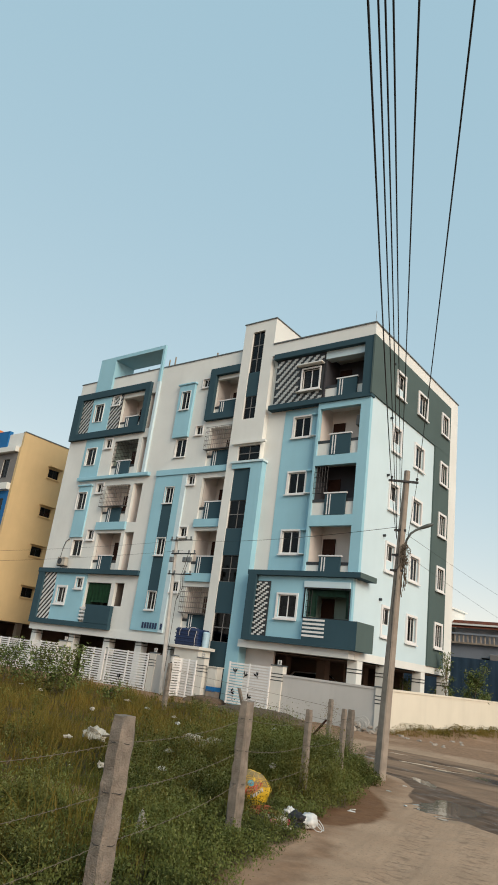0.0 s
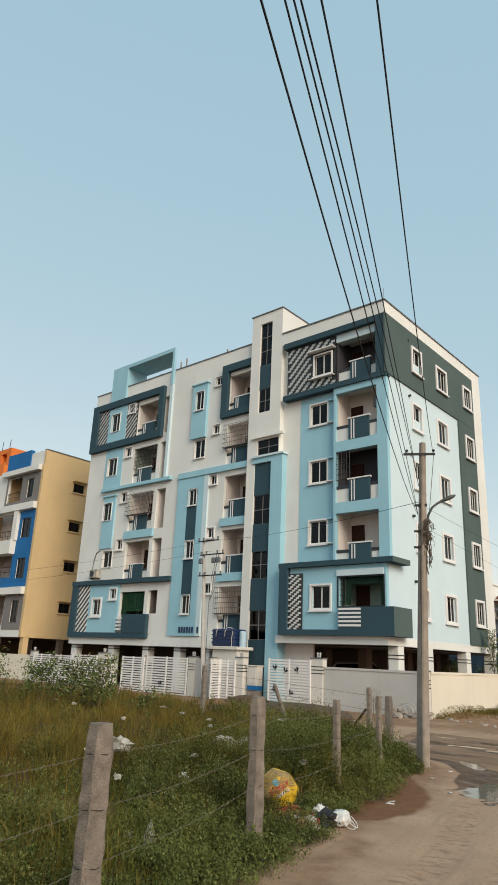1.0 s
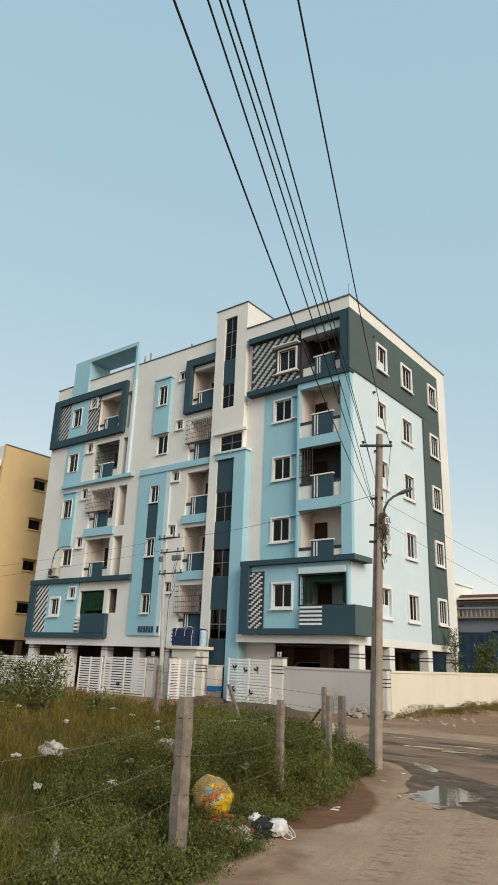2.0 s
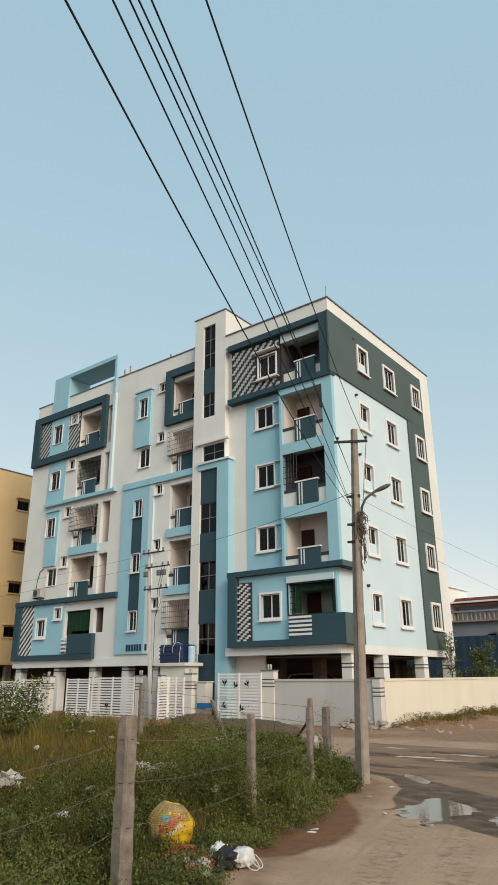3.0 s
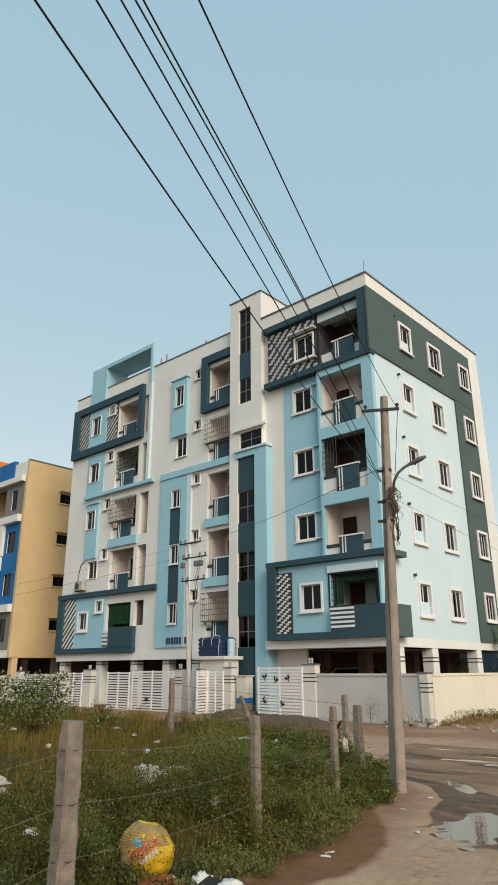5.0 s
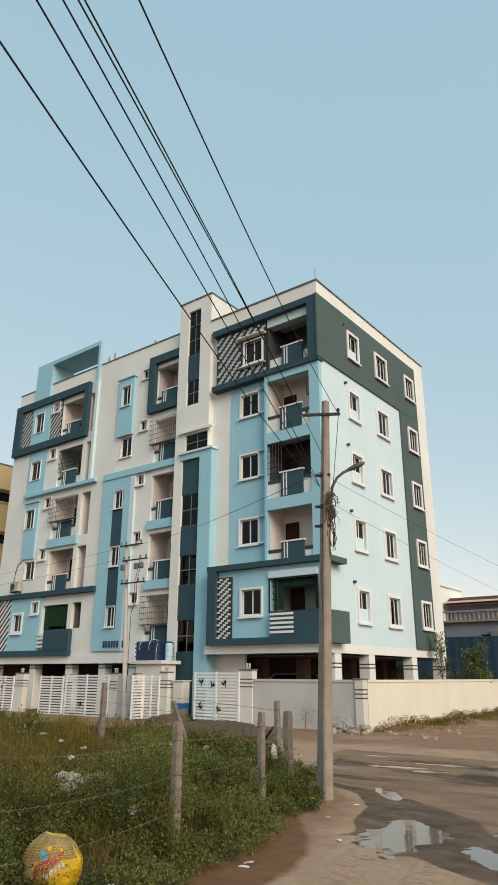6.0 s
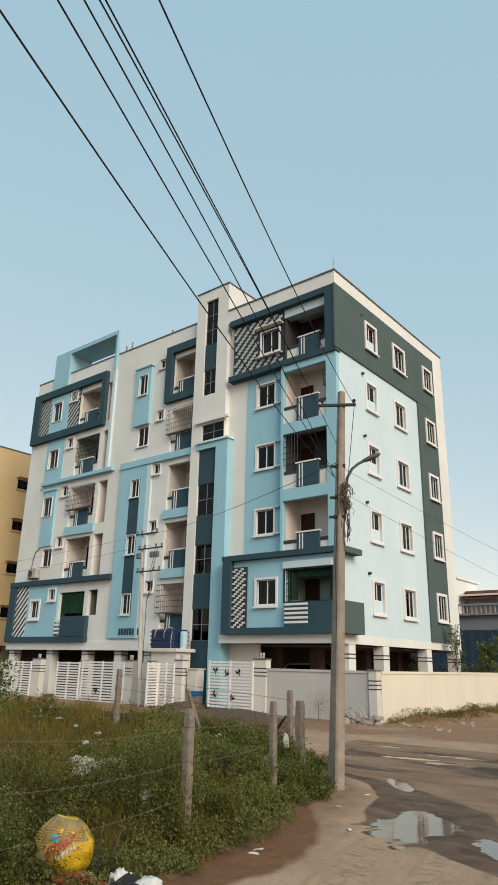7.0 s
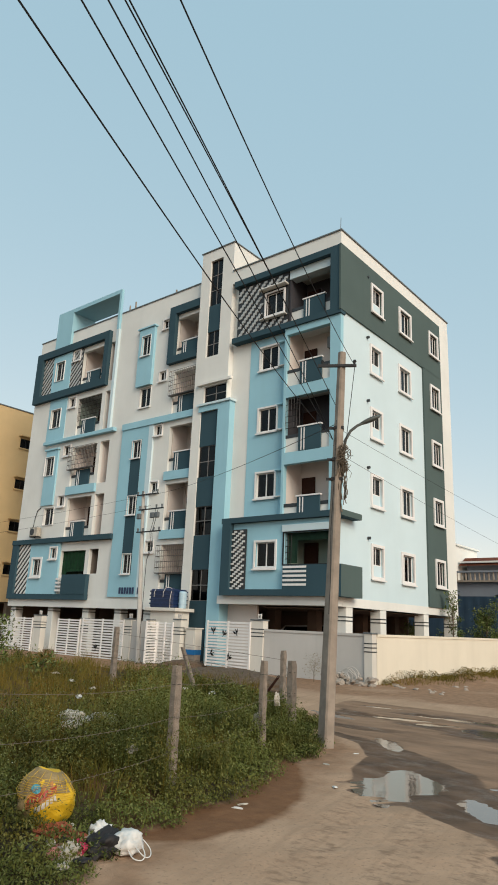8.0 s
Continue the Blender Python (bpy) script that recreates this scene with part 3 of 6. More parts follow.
def tower_glazing(x0, x1, z0, z1, cols, rows):
    gz = part("glazing", wall(x0, x1, z0, z1, [(x0 + (x1 - x0) * i / cols + 0.017, x0 + (x1 - x0) * (i + 1) / cols - 0.017, z0 + (z1 - z0) * j / rows + 0.017, z0 + (z1 - z0) * (j + 1) / rows - 0.017) for i in range(cols) for j in range(rows)], 0.1, 0.14), M_GREYP, tw, "dark tinted glazing in a thin frame")
    for i in range(cols):
        for j in range(rows):
            part("pane", boxes((x0 + (x1 - x0) * i / cols + 0.02, x0 + (x1 - x0) * (i + 1) / cols - 0.02, 0.115, 0.123, z0 + (z1 - z0) * j / rows + 0.02, z0 + (z1 - z0) * (j + 1) / rows - 0.02)), M_TINT, gz)


tower_glazing(-7.55, -6.74, 16.7, 19.15, 2, 3)
part("spandrel", boxes((-7.55, -6.74, 0.06, 0.16, 15.3, 16.7)), M_TEAL, tw)
tower_glazing(-7.55, -6.74, 13.98, 15.3, 2, 2)
tower_glazing(-7.5, -6.1, 11.66, 12.46, 2, 2)
for z0, z1, kind in ((9.55, 11.22, "s"), (8.1, 9.55, "g"), (6.75, 8.1, "s"), (5.45, 6.75, "g"), (3.95, 5.45, "s"), (2.62, 3.95, "g"), (0.05, 2.62, "s")):
    if kind == "g":
        tower_glazing(-7.62, -6.5, z0, z1, 2, 2)
    else:
        part("spandrel", boxes((-7.62, -6.5, 0.05, 0.16, z0, z1)), M_TEAL, tw)

# other outer walls, floors, roof
part("wall", boxes((WL, WL + 0.2, 0.5, 10.8, 2.45, ROOF)), M_WHITE, apartment)
part("wall", boxes((WL, -0.22, 10.8, 11.0, 2.5, ROOF)), M_WHITE, apartment)
part("wall", boxes((-2.72, -0.22, 1.5, 1.56, 2.9, ROOF)), M_INNER, apartment)
for z in (2.55, 5.6, 8.5, 11.4, 14.3):
    part("floor_slab", boxes((WL + 0.2, -0.22, 1.62, 10.8, z, z + 0.14)), M_INNER, apartment)
part("floor_slab", boxes((WL, -5.72, 0.5, 1.62, 2.46, 2.62)), M_INNER, apartment)
part("floor_slab", boxes((-5.72, 0.0, -0.3, 1.62, 2.5, 2.83)), M_WHITE, apartment)
part("ground_beam", boxes((WL, -8.15, 0.26, 0.3, 2.2, 2.6)), M_WHITE, apartment)
part("roof", boxes((WL + 0.2, -0.22, 0.5, 10.8, 17.2, ROOF)), M_CONC, apartment)
part("parapet", boxes((-0.2, 0.0, 0.2, 11.0, ROOF, PARAPET)), M_WHITE, apartment)
part("parapet", boxes((-6.05, 0.0, 0.0, 0.2, 17.42, PARAPET)), M_WHITE, apartment)
part("parapet", boxes((-14.55, -8.15, 0.3, 0.5, ROOF, WING)), M_WHITE, apartment)
part("parapet", boxes((WL, -20.5, 0.3, 0.5, ROOF, WING)), M_WHITE, apartment)
part("parapet", boxes((-19.0, -14.72, 0.3, 0.5, ROOF, WING)), M_WHITE, apartment)
pieces("parapet", ((WL, WL + 0.2, 0.5, 11.0, ROOF, WING), (WL + 0.2, -0.2, 10.8, 11.0, ROOF, PARAPET)), M_WHITE, apartment)
for x0, x1, y0, y1, z in ((-0.24, 0.05, 0.2, 11.05, PARAPET), (-6.03, 0.05, -0.05, 0.2, PARAPET), (-14.5, -8.17, 0.26, 0.54, WING), (WL - 0.04, -20.52, 0.26, 0.54, WING), (-18.98, -14.77, 0.26, 0.54, WING)):
    part("coping", boxes((x0, x1, y0, y1, z, z + 0.06)), M_COPING, apartment)
part("roof_cabin", boxes((-11.5, -8.2, 4.0, 7.0, ROOF, 19.3)), M_WHITE, apartment)
for x, y, h in ((-10.4, 0.45, 0.55), (-5.0, 0.9, 0.35), (-17.0, 1.3, 1.0), (-15.4, 1.5, 1.5), (-14.9, 1.5, 1.6)):
    part("vent_pipe", rod(bmesh.new(), (x, y, ROOF), (x, y, PARAPET + h), 0.045, n=8), M_CONC, apartment)

part("lightning_rod", rod(bmesh.new(), (-0.1, 0.1, PARAPET), (-0.08, 0.1, PARAPET + 0.7), 0.012, n=6), M_STEEL, apartment)

# stilt columns with two dark bands each
for x in (-0.24, -3.3, -5.5, -10.8, -12.9, -15.4, -18.4, -21.95):
    for y in (0.75, 3.4, 7.4, 10.6):
        if y < 1 and x in (-3.3, -5.5):
            continue
        s = 0.24
        # inner columns get the plaster with shade in its colour, outer ones stay white
        col = part("column", boxes((x - s, x + s, y - s, y + s, 0.0, 2.5), bevel=0.02), M_WHITE if y < 1 or x > -1 else M_PARKDIM, apartment, "stilt column")
        if y < 1 or x > -1:
            for z in (1.98, 2.12):
                part("band", boxes((x - s - 0.012, x + s + 0.012, y - s - 0.012, y + s + 0.012, z, z + 0.04)), M_DARKPAINT, col)
# walls added behind the stilts in darkened plaster, so the openings look dark
part("back_wall", boxes((-22.0, -3.4, 5.6, 5.8, 0.0, 2.5)), M_PARKDIM, apartment)
part("back_wall", boxes((-22.3, -22.22, 1.1, 5.8, 0.0, 2.45)), M_PARKDIM, apartment)
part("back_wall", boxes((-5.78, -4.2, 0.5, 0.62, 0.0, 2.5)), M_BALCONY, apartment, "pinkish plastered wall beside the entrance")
# one more added rear wall; ceiling and floor share its painted-in shade
part("back_wall", boxes((-14.0, -2.6, 10.85, 11.0, 0.0, 2.5)), M_PARKDIM, apartment)
part("parking_ceiling", boxes((-21.9, -0.3, 0.6, 10.7, 2.42, 2.45)), M_PARKDIM, apartment)
part("parking_floor", boxes((-21.9, -0.3, 1.0, 10.7, -0.05, 0.04)), M_PARKDIM, apartment)
# ---- ground ----
EDGE_Y = (-40.0, -24.0, -20.0, -18.9, -18.3, -17.3, -16.3, -15.4, -14.5, -13.6, -12.5, -11.0, -9.0, -6.0, -4.0)
EDGE_X = (15.0, 10.95, 9.8, 9.4, 9.15, 8.85, 8.55, 8.35, 8.05, 7.7, 7.3, 6.25, 4.4, 1.6, -1.0)


def field_edge(y):
    return np.interp(y, EDGE_Y, EDGE_X) + 0.1 * np.sin(y * 2.3) + 0.07 * np.sin(y * 5.1 + 1) + 0.03 * np.sin(y * 11.7)


# puddles: centre, half-axes, turn in degrees, depth
PUDDLES = (("puddle", 9.34, -13.8, 0.82, 0.4, -62, 0.05), ("puddle", 10.45, -14.25, 0.6, 0.3, -40, 0.031), ("puddle", 10.6, -13.3, 0.5, 0.2, -30, 0.036), ("puddle", 11.4, -15.6, 0.4, 0.26, -50, 0.032),
           ("puddle", 6.4, -8.32, 0.62, 0.16, 14, 0.045), ("puddle", 7.44, -8.52, 0.42, 0.17, 24, 0.045), ("puddle", 8.5, -8.72, 0.62, 0.26, -38, 0.06), ("puddle", 7.35, -7.42, 0.95, 0.16, 2, 0.06),
           ("puddle", 7.94, -11.4, 0.6, 0.15, -52, 0.034), ("puddle", 9.5, -7.7, 0.8, 0.2, -8, 0.045), ("puddle", 5.4, -9.0, 0.6, 0.12, -20, 0.038), ("puddle", 5.2, -6.8, 0.7, 0.1, 10, 0.038))


def wave(x, y, s, seed):
    return (np.sin(x * s + 1.3 * seed) * np.cos(y * s * 1.17 + seed * 2.1) + 0.6 * np.sin((x * 0.7 + y) * s * 1.9 + seed) + 0.4 * np.sin((x - y * 0.8) * s * 3.3 + seed * 0.7)) / 2


def puddle_depth(x, y):
    d = np.zeros_like(x)
    for _, cx, cy, rx, ry, turn, deep in PUDDLES:
        c, s = math.cos(radians(turn)), math.sin(radians(turn))
        u, v = (c * (x - cx) + s * (y - cy)) / rx, (-s * (x - cx) + c * (y - cy)) / ry
        r = np.sqrt(u * u + v * v) * (1 + 0.3 * wave(x, y, 2.7, 2) + 0.2 * wave(x, y, 7.3, 4)) + 0.16 * wave(x, y, 11.0, 6) + 0.07 * wave(x, y, 29.0, 9)
        d = np.maximum(d, deep * np.clip(1.5 - r, 0, 1) ** 1.2)
    return d


def ground_height(x, y):
    f = np.clip((field_edge(y) - x) / 0.7, 0, 1) * np.clip((-5.0 - y) / 1.2, 0, 1) * np.clip((y + 60) / 5, 0, 1)
    near = np.clip((60 - np.hypot(x - 8, y + 14)) / 25, 0, 1)
    bank = np.clip((4.6 - x) / 2.0, 0, 1) * (x > 2.1) * np.clip((y + 1.2) / 2, 0, 1) * near
    h = bank * (0.12 + 0.09 * wave(x, y, 1.3, 8)) + f * (0.13 + 0.07 * wave(x, y, 0.9, 3)) + (0.012 * wave(x, y, 2.2, 1) + 0.007 * wave(x, y, 7.0, 5)) * near
    # wheel ruts that follow the track
    side = (x - np.interp(y, (-26, -18, -12, -8, -2), (12.6, 11.2, 9.6, 8.6, 8.2)))
    rut = np.exp(-((np.abs(side) - 0.75) / 0.22) ** 2) * np.clip((-7.5 - y) / 3, 0, 1) * near
    h = h - rut * (0.008 + 0.008 * wave(x, y, 5, 4)) * (1 - f) - puddle_depth(x, y) * (1 - f)
    return h


def spaced(*runs):
    return np.unique(np.round(np.concatenate([np.arange(a, b, s) for a, b, s in runs]), 4))


gx = np.concatenate([[-1500, -700, -350, -180, -110, -80], spaced((-60, -24, 3), (-24, 2, 0.7), (2, 7.4, 0.11), (7.4, 12.4, 0.06), (12.4, 14.5, 0.11), (14.5, 26, 1.2), (26, 60, 4)), [90, 140, 220, 400, 800, 1500]])
gy = np.concatenate([[-1500, -600, -250, -120, -80, -60, -48], spaced((-40, -26, 1.4), (-26, -16.4, 0.11), (-16.4, -10.4, 0.065), (-10.4, -5, 0.1), (-5, 6, 0.35), (6, 40, 2)), [50, 70, 100, 150, 250, 450, 800, 1500]])
GX, GY = np.meshgrid(gx, gy)
GZ = ground_height(GX, GY)
nx, ny = len(gx), len(gy)
idx = np.arange(nx * ny).reshape(ny, nx)
quads = np.stack([idx[:-1, :-1], idx[:-1, 1:], idx[1:, 1:], idx[1:, :-1]], -1).reshape(-1, 4)


def fast_mesh(name, verts, faces, material, smooth=False):
    """A mesh from numpy arrays of places and of equal-sided faces."""
    me = bpy.data.meshes.new(name)
    n, k = faces.shape
    me.vertices.add(len(verts))
    me.vertices.foreach_set("co", np.ascontiguousarray(verts, dtype=np.float32).ravel())
    me.loops.add(n * k)
    me.loops.foreach_set("vertex_index", np.ascontiguousarray(faces, dtype=np.int32).ravel())
    me.polygons.add(n)
    me.polygons.foreach_set("loop_start", np.arange(0, n * k, k, dtype=np.int32))
    me.polygons.foreach_set("use_smooth", np.full(n, smooth, dtype=bool))
    me.update(calc_edges=True)
    me.validate()
    me.materials.append(material)
    return me


def ground_material():
    m, nt, p = base_material("earth_track")

    def attribute(name):
        a = nt.nodes.new("ShaderNodeAttribute")
        a.attribute_name = name
        return a.outputs["Fac"]

    def ragged(source, scale, lo, hi, amount=0.5):
        add = nt.nodes.new("ShaderNodeMath")
        add.operation = "MULTIPLY_ADD"
        nt.links.new(noise_of(nt, scale, 7, rough=0.65), add.inputs[0])
        add.inputs[1].default_value = amount
        nt.links.new(source, add.inputs[2])
        return ramp(nt, add.outputs[0], lo + amount / 2, hi + amount / 2)

    sand = mixed(nt, ramp(nt, noise_of(nt, 1.2, 7), 0.35, 0.7), (0.43, 0.293, 0.198), (0.345, 0.23, 0.152))
    sand = mixed(nt, ramp(nt, noise_of(nt, 26, 6), 0.55, 0.75), sand, (0.22, 0.155, 0.105))
    tc = nt.nodes.new("ShaderNodeTexCoord")
    mp = nt.nodes.new("ShaderNodeMapping")
    mp.vector_type = "TEXTURE"
    mp.inputs[2].default_value, mp.inputs[3].default_value = (0, 0, radians(13)), (0.2, 2.6, 1)
    tread = node(nt, "ShaderNodeTexNoise", Scale=1.6, Detail=6.0, Roughness=0.65)
    nt.links.new(tc.outputs["Object"], mp.inputs[0])
    nt.links.new(mp.outputs[0], tread.inputs["Vector"])
    sand = mixed(nt, ramp(nt, tread.outputs["Fac"], 0.48, 0.7), sand, (0.32, 0.218, 0.146))
    # tyre prints: short cross bars along the ruts
    mp2 = nt.nodes.new("ShaderNodeMapping")
    mp2.vector_type = "TEXTURE"
    mp2.inputs[2].default_value, mp2.inputs[3].default_value = (0, 0, radians(13)), (0.2, 0.12, 1)
    bars = node(nt, "ShaderNodeTexNoise", Scale=1.3, Detail=4.0, Roughness=0.6)
    nt.links.new(tc.outputs["Object"], mp2.inputs[0])
    nt.links.new(mp2.outputs[0], bars.inputs["Vector"])
    print_mask = nt.nodes.new("ShaderNodeMath")
    print_mask.operation = "MULTIPLY"
    nt.links.new(ragged(attribute("tread"), 4.0, 0.4, 0.7, 0.9), print_mask.inputs[0])
    nt.links.new(ramp(nt, bars.outputs["Fac"], 0.48, 0.66), print_mask.inputs[1])
    sand = mixed(nt, print_mask.outputs[0], sand, (0.25, 0.168, 0.113))
    red = mixed(nt, ramp(nt, noise_of(nt, 5, 7), 0.3, 0.7), (0.32, 0.195, 0.12), (0.2, 0.122, 0.076))
    c = mixed(nt, ragged(attribute("red_soil"), 3.0, 0.3, 0.6), sand, red)
    soil = mixed(nt, ramp(nt, noise_of(nt, 7, 8, rough=0.7), 0.3, 0.7), (0.21, 0.108, 0.055), (0.135, 0.07, 0.037))
    c = mixed(nt, ragged(attribute("soil"), 3.5, 0.28, 0.62, 0.45), c, soil)
    earth = mixed(nt, ramp(nt, noise_of(nt, 0.5, 5), 0.48, 0.62), (0.045, 0.036, 0.02), (0.13, 0.065, 0.032))
    c = mixed(nt, ragged(attribute("humus"), 2.0, 0.35, 0.65), c, earth)
    damp_mud = mixed(nt, ramp(nt, noise_of(nt, 0.9, 8, (0.6, 1.9, 1.0), 0.68), 0.36, 0.66), (0.3, 0.196, 0.13), (0.165, 0.107, 0.071))
    c = mixed(nt, ragged(attribute("damp"), 1.6, 0.36, 0.56, 0.6), c, damp_mud)
    wet = ragged(attribute("wet"), 2.6, 0.38, 0.5, 0.45)
    mud = mixed(nt, ramp(nt, noise_of(nt, 1.3, 8, (1.0, 1.5, 1.0), 0.66), 0.38, 0.64), (0.158, 0.103, 0.07), (0.08, 0.053, 0.037))
    c = mixed(nt, wet, c, mud)
    nt.links.new(c, p.inputs["Base Color"])
    r = nt.nodes.new("ShaderNodeMapRange")
    r.inputs[3].default_value, r.inputs[4].default_value = 0.95, 0.44
    sheen = nt.nodes.new("ShaderNodeMath")
    sheen.operation = "MULTIPLY"
    nt.links.new(wet, sheen.inputs[0])
    nt.links.new(ramp(nt, noise_of(nt, 2.1, 7, (1.0, 1.8, 1.0), 0.6), 0.42, 0.62), sheen.inputs[1])
    nt.links.new(sheen.outputs[0], r.inputs[0])
    nt.links.new(r.outputs[0], p.inputs["Roughness"])
    p.inputs["Specular IOR Level"].default_value = 0.16
    bumped(nt, p, noise_of(nt, 14, 8, rough=0.7), 0.45, 0.03)
    return m


M_GROUND = ground_material()
ground = tagged(new("ground", fast_mesh("ground", np.stack([GX, GY, GZ], -1).reshape(-1, 3), quads, M_GROUND, True)), "sandy earth track with wet mud, puddles and reddish soil", "ground", kind="structure")


def ground_mask(name, values):
    a = ground.data.attributes.new(name, "FLOAT", "POINT")
    a.data.foreach_set("value", np.ascontiguousarray(values, dtype=np.float32).ravel())


inside = np.clip((field_edge(GY) - GX) / 0.5 + 0.4, 0, 1) * (GY < -5)
shoulder = np.clip(1 - np.abs(GX - field_edge(GY) - 0.35) / (0.9 + 0.35 * np.sin(GY * 0.8)), 0, 1)
brown = np.exp(-((GX - 6.9) / 1.2) ** 2 - ((GY + 20.1) / 0.85) ** 2)
ground_mask("humus", inside * (1 - 0.8 * brown))
lane = GX - np.interp(GY, (-26, -18, -15, -12, -8, -2), (12.4, 11.4, 10.4, 9.4, 8.6, 8.2))
ground_mask("tread", np.max([np.exp(-((lane - s) / 0.24) ** 2) for s in (-0.95, -0.25, 0.35, 1.0)], 0) * (1 - inside))
ground_mask("red_soil", np.maximum(brown, np.maximum(shoulder * (GY < -9) * 0.6, np.clip((GY + 6.0) / 2, 0, 1) * (0.7 + 0.35 * wave(GX, GY, 0.8, 31)))))
# bare brown soil beside the weeds, wet mud that starts along a curved line across the track
bare = np.interp(GY, (-17.8, -17.4, -17.05, -16.5, -15.85, -15.35, -14.7, -13.7), (8.6, 8.96, 9.2, 9.28, 9.16, 9.0, 8.6, 7.8))
ground_mask("soil", np.clip((bare - GX) / 0.3 + 0.5, 0, 1) * (GY > -17.75) * (GY < -13.5) * (1 - inside))
shore = np.interp(GY, (-18, -16, -15.25, -14.9, -14.55, -14.15, -13.55, -12.65, -11.75, -11.35, -10.9, -9.0, -6.0, -4.0), (13.1, 11.6, 10.9, 10.2, 9.65, 8.95, 8.55, 8.28, 7.62, 6.95, 5.95, 5.0, 4.0, 3.0))
landward = GX - shore
ground_mask("damp", np.clip(landward / 0.4 + 0.5, 0, 1) * np.clip((-5.8 - GY) / 0.8, 0, 1) * (GY > -17.0) * np.clip((13.5 - GX) / 1.5, 0, 1) * (1 - inside))
hollow = np.clip(landward / 0.3 + 0.5, 0, 1) * np.clip((np.interp(GY, (-15.1, -14.0, -12.6, -11.6, -10.6), (0.9, 2.2, 1.7, 1.1, 0.5)) - landward) / 0.5, 0, 1) * (GY > -15.2) * (GY < -10.4)
streaks = np.clip(0.55 + wave(GX * 0.45, GY * 1.6, 1.5, 23), 0, 1) * (landward > 0.3) * np.clip((-6.2 - GY) / 0.8, 0, 1) * (GY > -10.6)
ground_mask("wet", np.max([np.clip(puddle_depth(GX, GY) * 30, 0, 1), hollow, 0.62 * streaks], 0) * (1 - inside))

m, nt, p = base_material("muddy_water")
p.inputs["Base Color"].default_value = (0.14, 0.1, 0.072, 1)
p.inputs["Roughness"].default_value = 0.06
p.inputs["Specular IOR Level"].default_value = 0.4
bumped(nt, p, noise_of(nt, 3.5, 4), 0.06, 0.03)
M_WATER = m
for i, (name, cx, cy, rx, ry, turn, deep) in enumerate(PUDDLES):
    bm = bmesh.new()
    ring = [bm.verts.new((1.45 * rx * math.cos(a * 0.19635), 1.45 * ry * math.sin(a * 0.19635), 0)) for a in range(32)]
    bm.faces.new(ring)
    ob = solid("puddle", bm, M_WATER, "shallow muddy rain puddle on the track", "puddle", "puddles on the track", "structure")
    ob.matrix_basis = pose(cx, cy, -0.023 + 0.0008 * i, 0, 0, turn)


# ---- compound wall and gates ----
# base made creamier, adding warmth that the pale sun leaves out
M_COMPOUND = paint("sunwarm_wall_paint", (0.71, 0.66, 0.55), grime=0.1, streak=0.1)
M_PILLAR = paint("pillar_paint", (0.62, 0.6, 0.55), grime=0.12, streak=0.12)
compound = thing("compound_wall", 2.07, -1.3, 0, "painted masonry compound wall with grooved pillars and coping", "wall", kind="structure")
# a darker, greyer tone than the side wall has
M_COMPGREY = paint("grey_white_wall_paint", (0.5, 0.49, 0.47), grime=0.14, streak=0.16)
part("wall", boxes((-2.35, 1.84, -1.36, -1.22, -0.1, 1.5)), M_COMPGREY, compound, "grey-white front stretch, darker than the side wall")
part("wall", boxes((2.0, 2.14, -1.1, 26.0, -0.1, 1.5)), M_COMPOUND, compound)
part("coping", boxes((-2.35, 1.84, -1.39, -1.19, 1.5, 1.58)), M_COMPGREY, compound)
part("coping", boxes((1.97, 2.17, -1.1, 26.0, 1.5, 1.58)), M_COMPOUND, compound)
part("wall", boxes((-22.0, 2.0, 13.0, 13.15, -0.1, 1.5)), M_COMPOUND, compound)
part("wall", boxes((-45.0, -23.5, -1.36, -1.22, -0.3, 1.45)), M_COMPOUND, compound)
part("wall", boxes((-9.63, -8.64, -1.36, -1.22, -0.3, 1.68)), M_COMPGREY, compound)


def pillar(x0, x1, top, lamp=True, foot=-0.2):
    p = part("pillar", boxes((x0, x1, -1.42, -1.12, foot, top), bevel=0.008), M_PILLAR, compound, "square gate pillar with dark grooves")
    part("cap", boxes((x0 - 0.03, x1 + 0.03, -1.45, -1.09, top, top + 0.045), bevel=0.008), M_COPING, p, "dark stone cap")
    for k in range(3):
        z = top - 0.32 - 0.13 * k
        part("groove", boxes((x0 - 0.006, x1 + 0.006, -1.426, -1.114, z, z + 0.035)), M_DARKPAINT, p)
    if lamp:
        cx = (x0 + x1) / 2
        g = bmesh.new()
        box(g, cx - 0.09, cx + 0.09, -1.3, -1.24, top + 0.06, top + 0.1, 0.008)
        for side in (-1, 1):
            rod(g, (cx + side * 0.06, -1.27, top + 0.1), (cx + side * 0.06, -1.27, top + 0.22), 0.028, 0.045, n=10)
            rod(g, (cx + side * 0.06, -1.27, top + 0.22), (cx + side * 0.06, -1.27, top + 0.25), 0.05, 0.02, n=10)
        part("gate_lamp", g, M_COMPGREY, p, "small pale twin lamp on the pillar")
    return p


for x0, x1, top, lamp in ((1.84, 2.14, 1.58, False), (-2.94, -2.36, 1.87, True), (-7.03, -6.6, 1.78, True), (-8.64, -8.4, 1.72, False), (-10.03, -9.63, 1.72, True), (-13.14, -12.94, 1.66, False), (-16.94, -16.26, 1.72, True), (-23.5, -23.1, 1.66, True), (-28.0, -27.6, 1.6, True)):
    pillar(x0, x1, top, lamp)


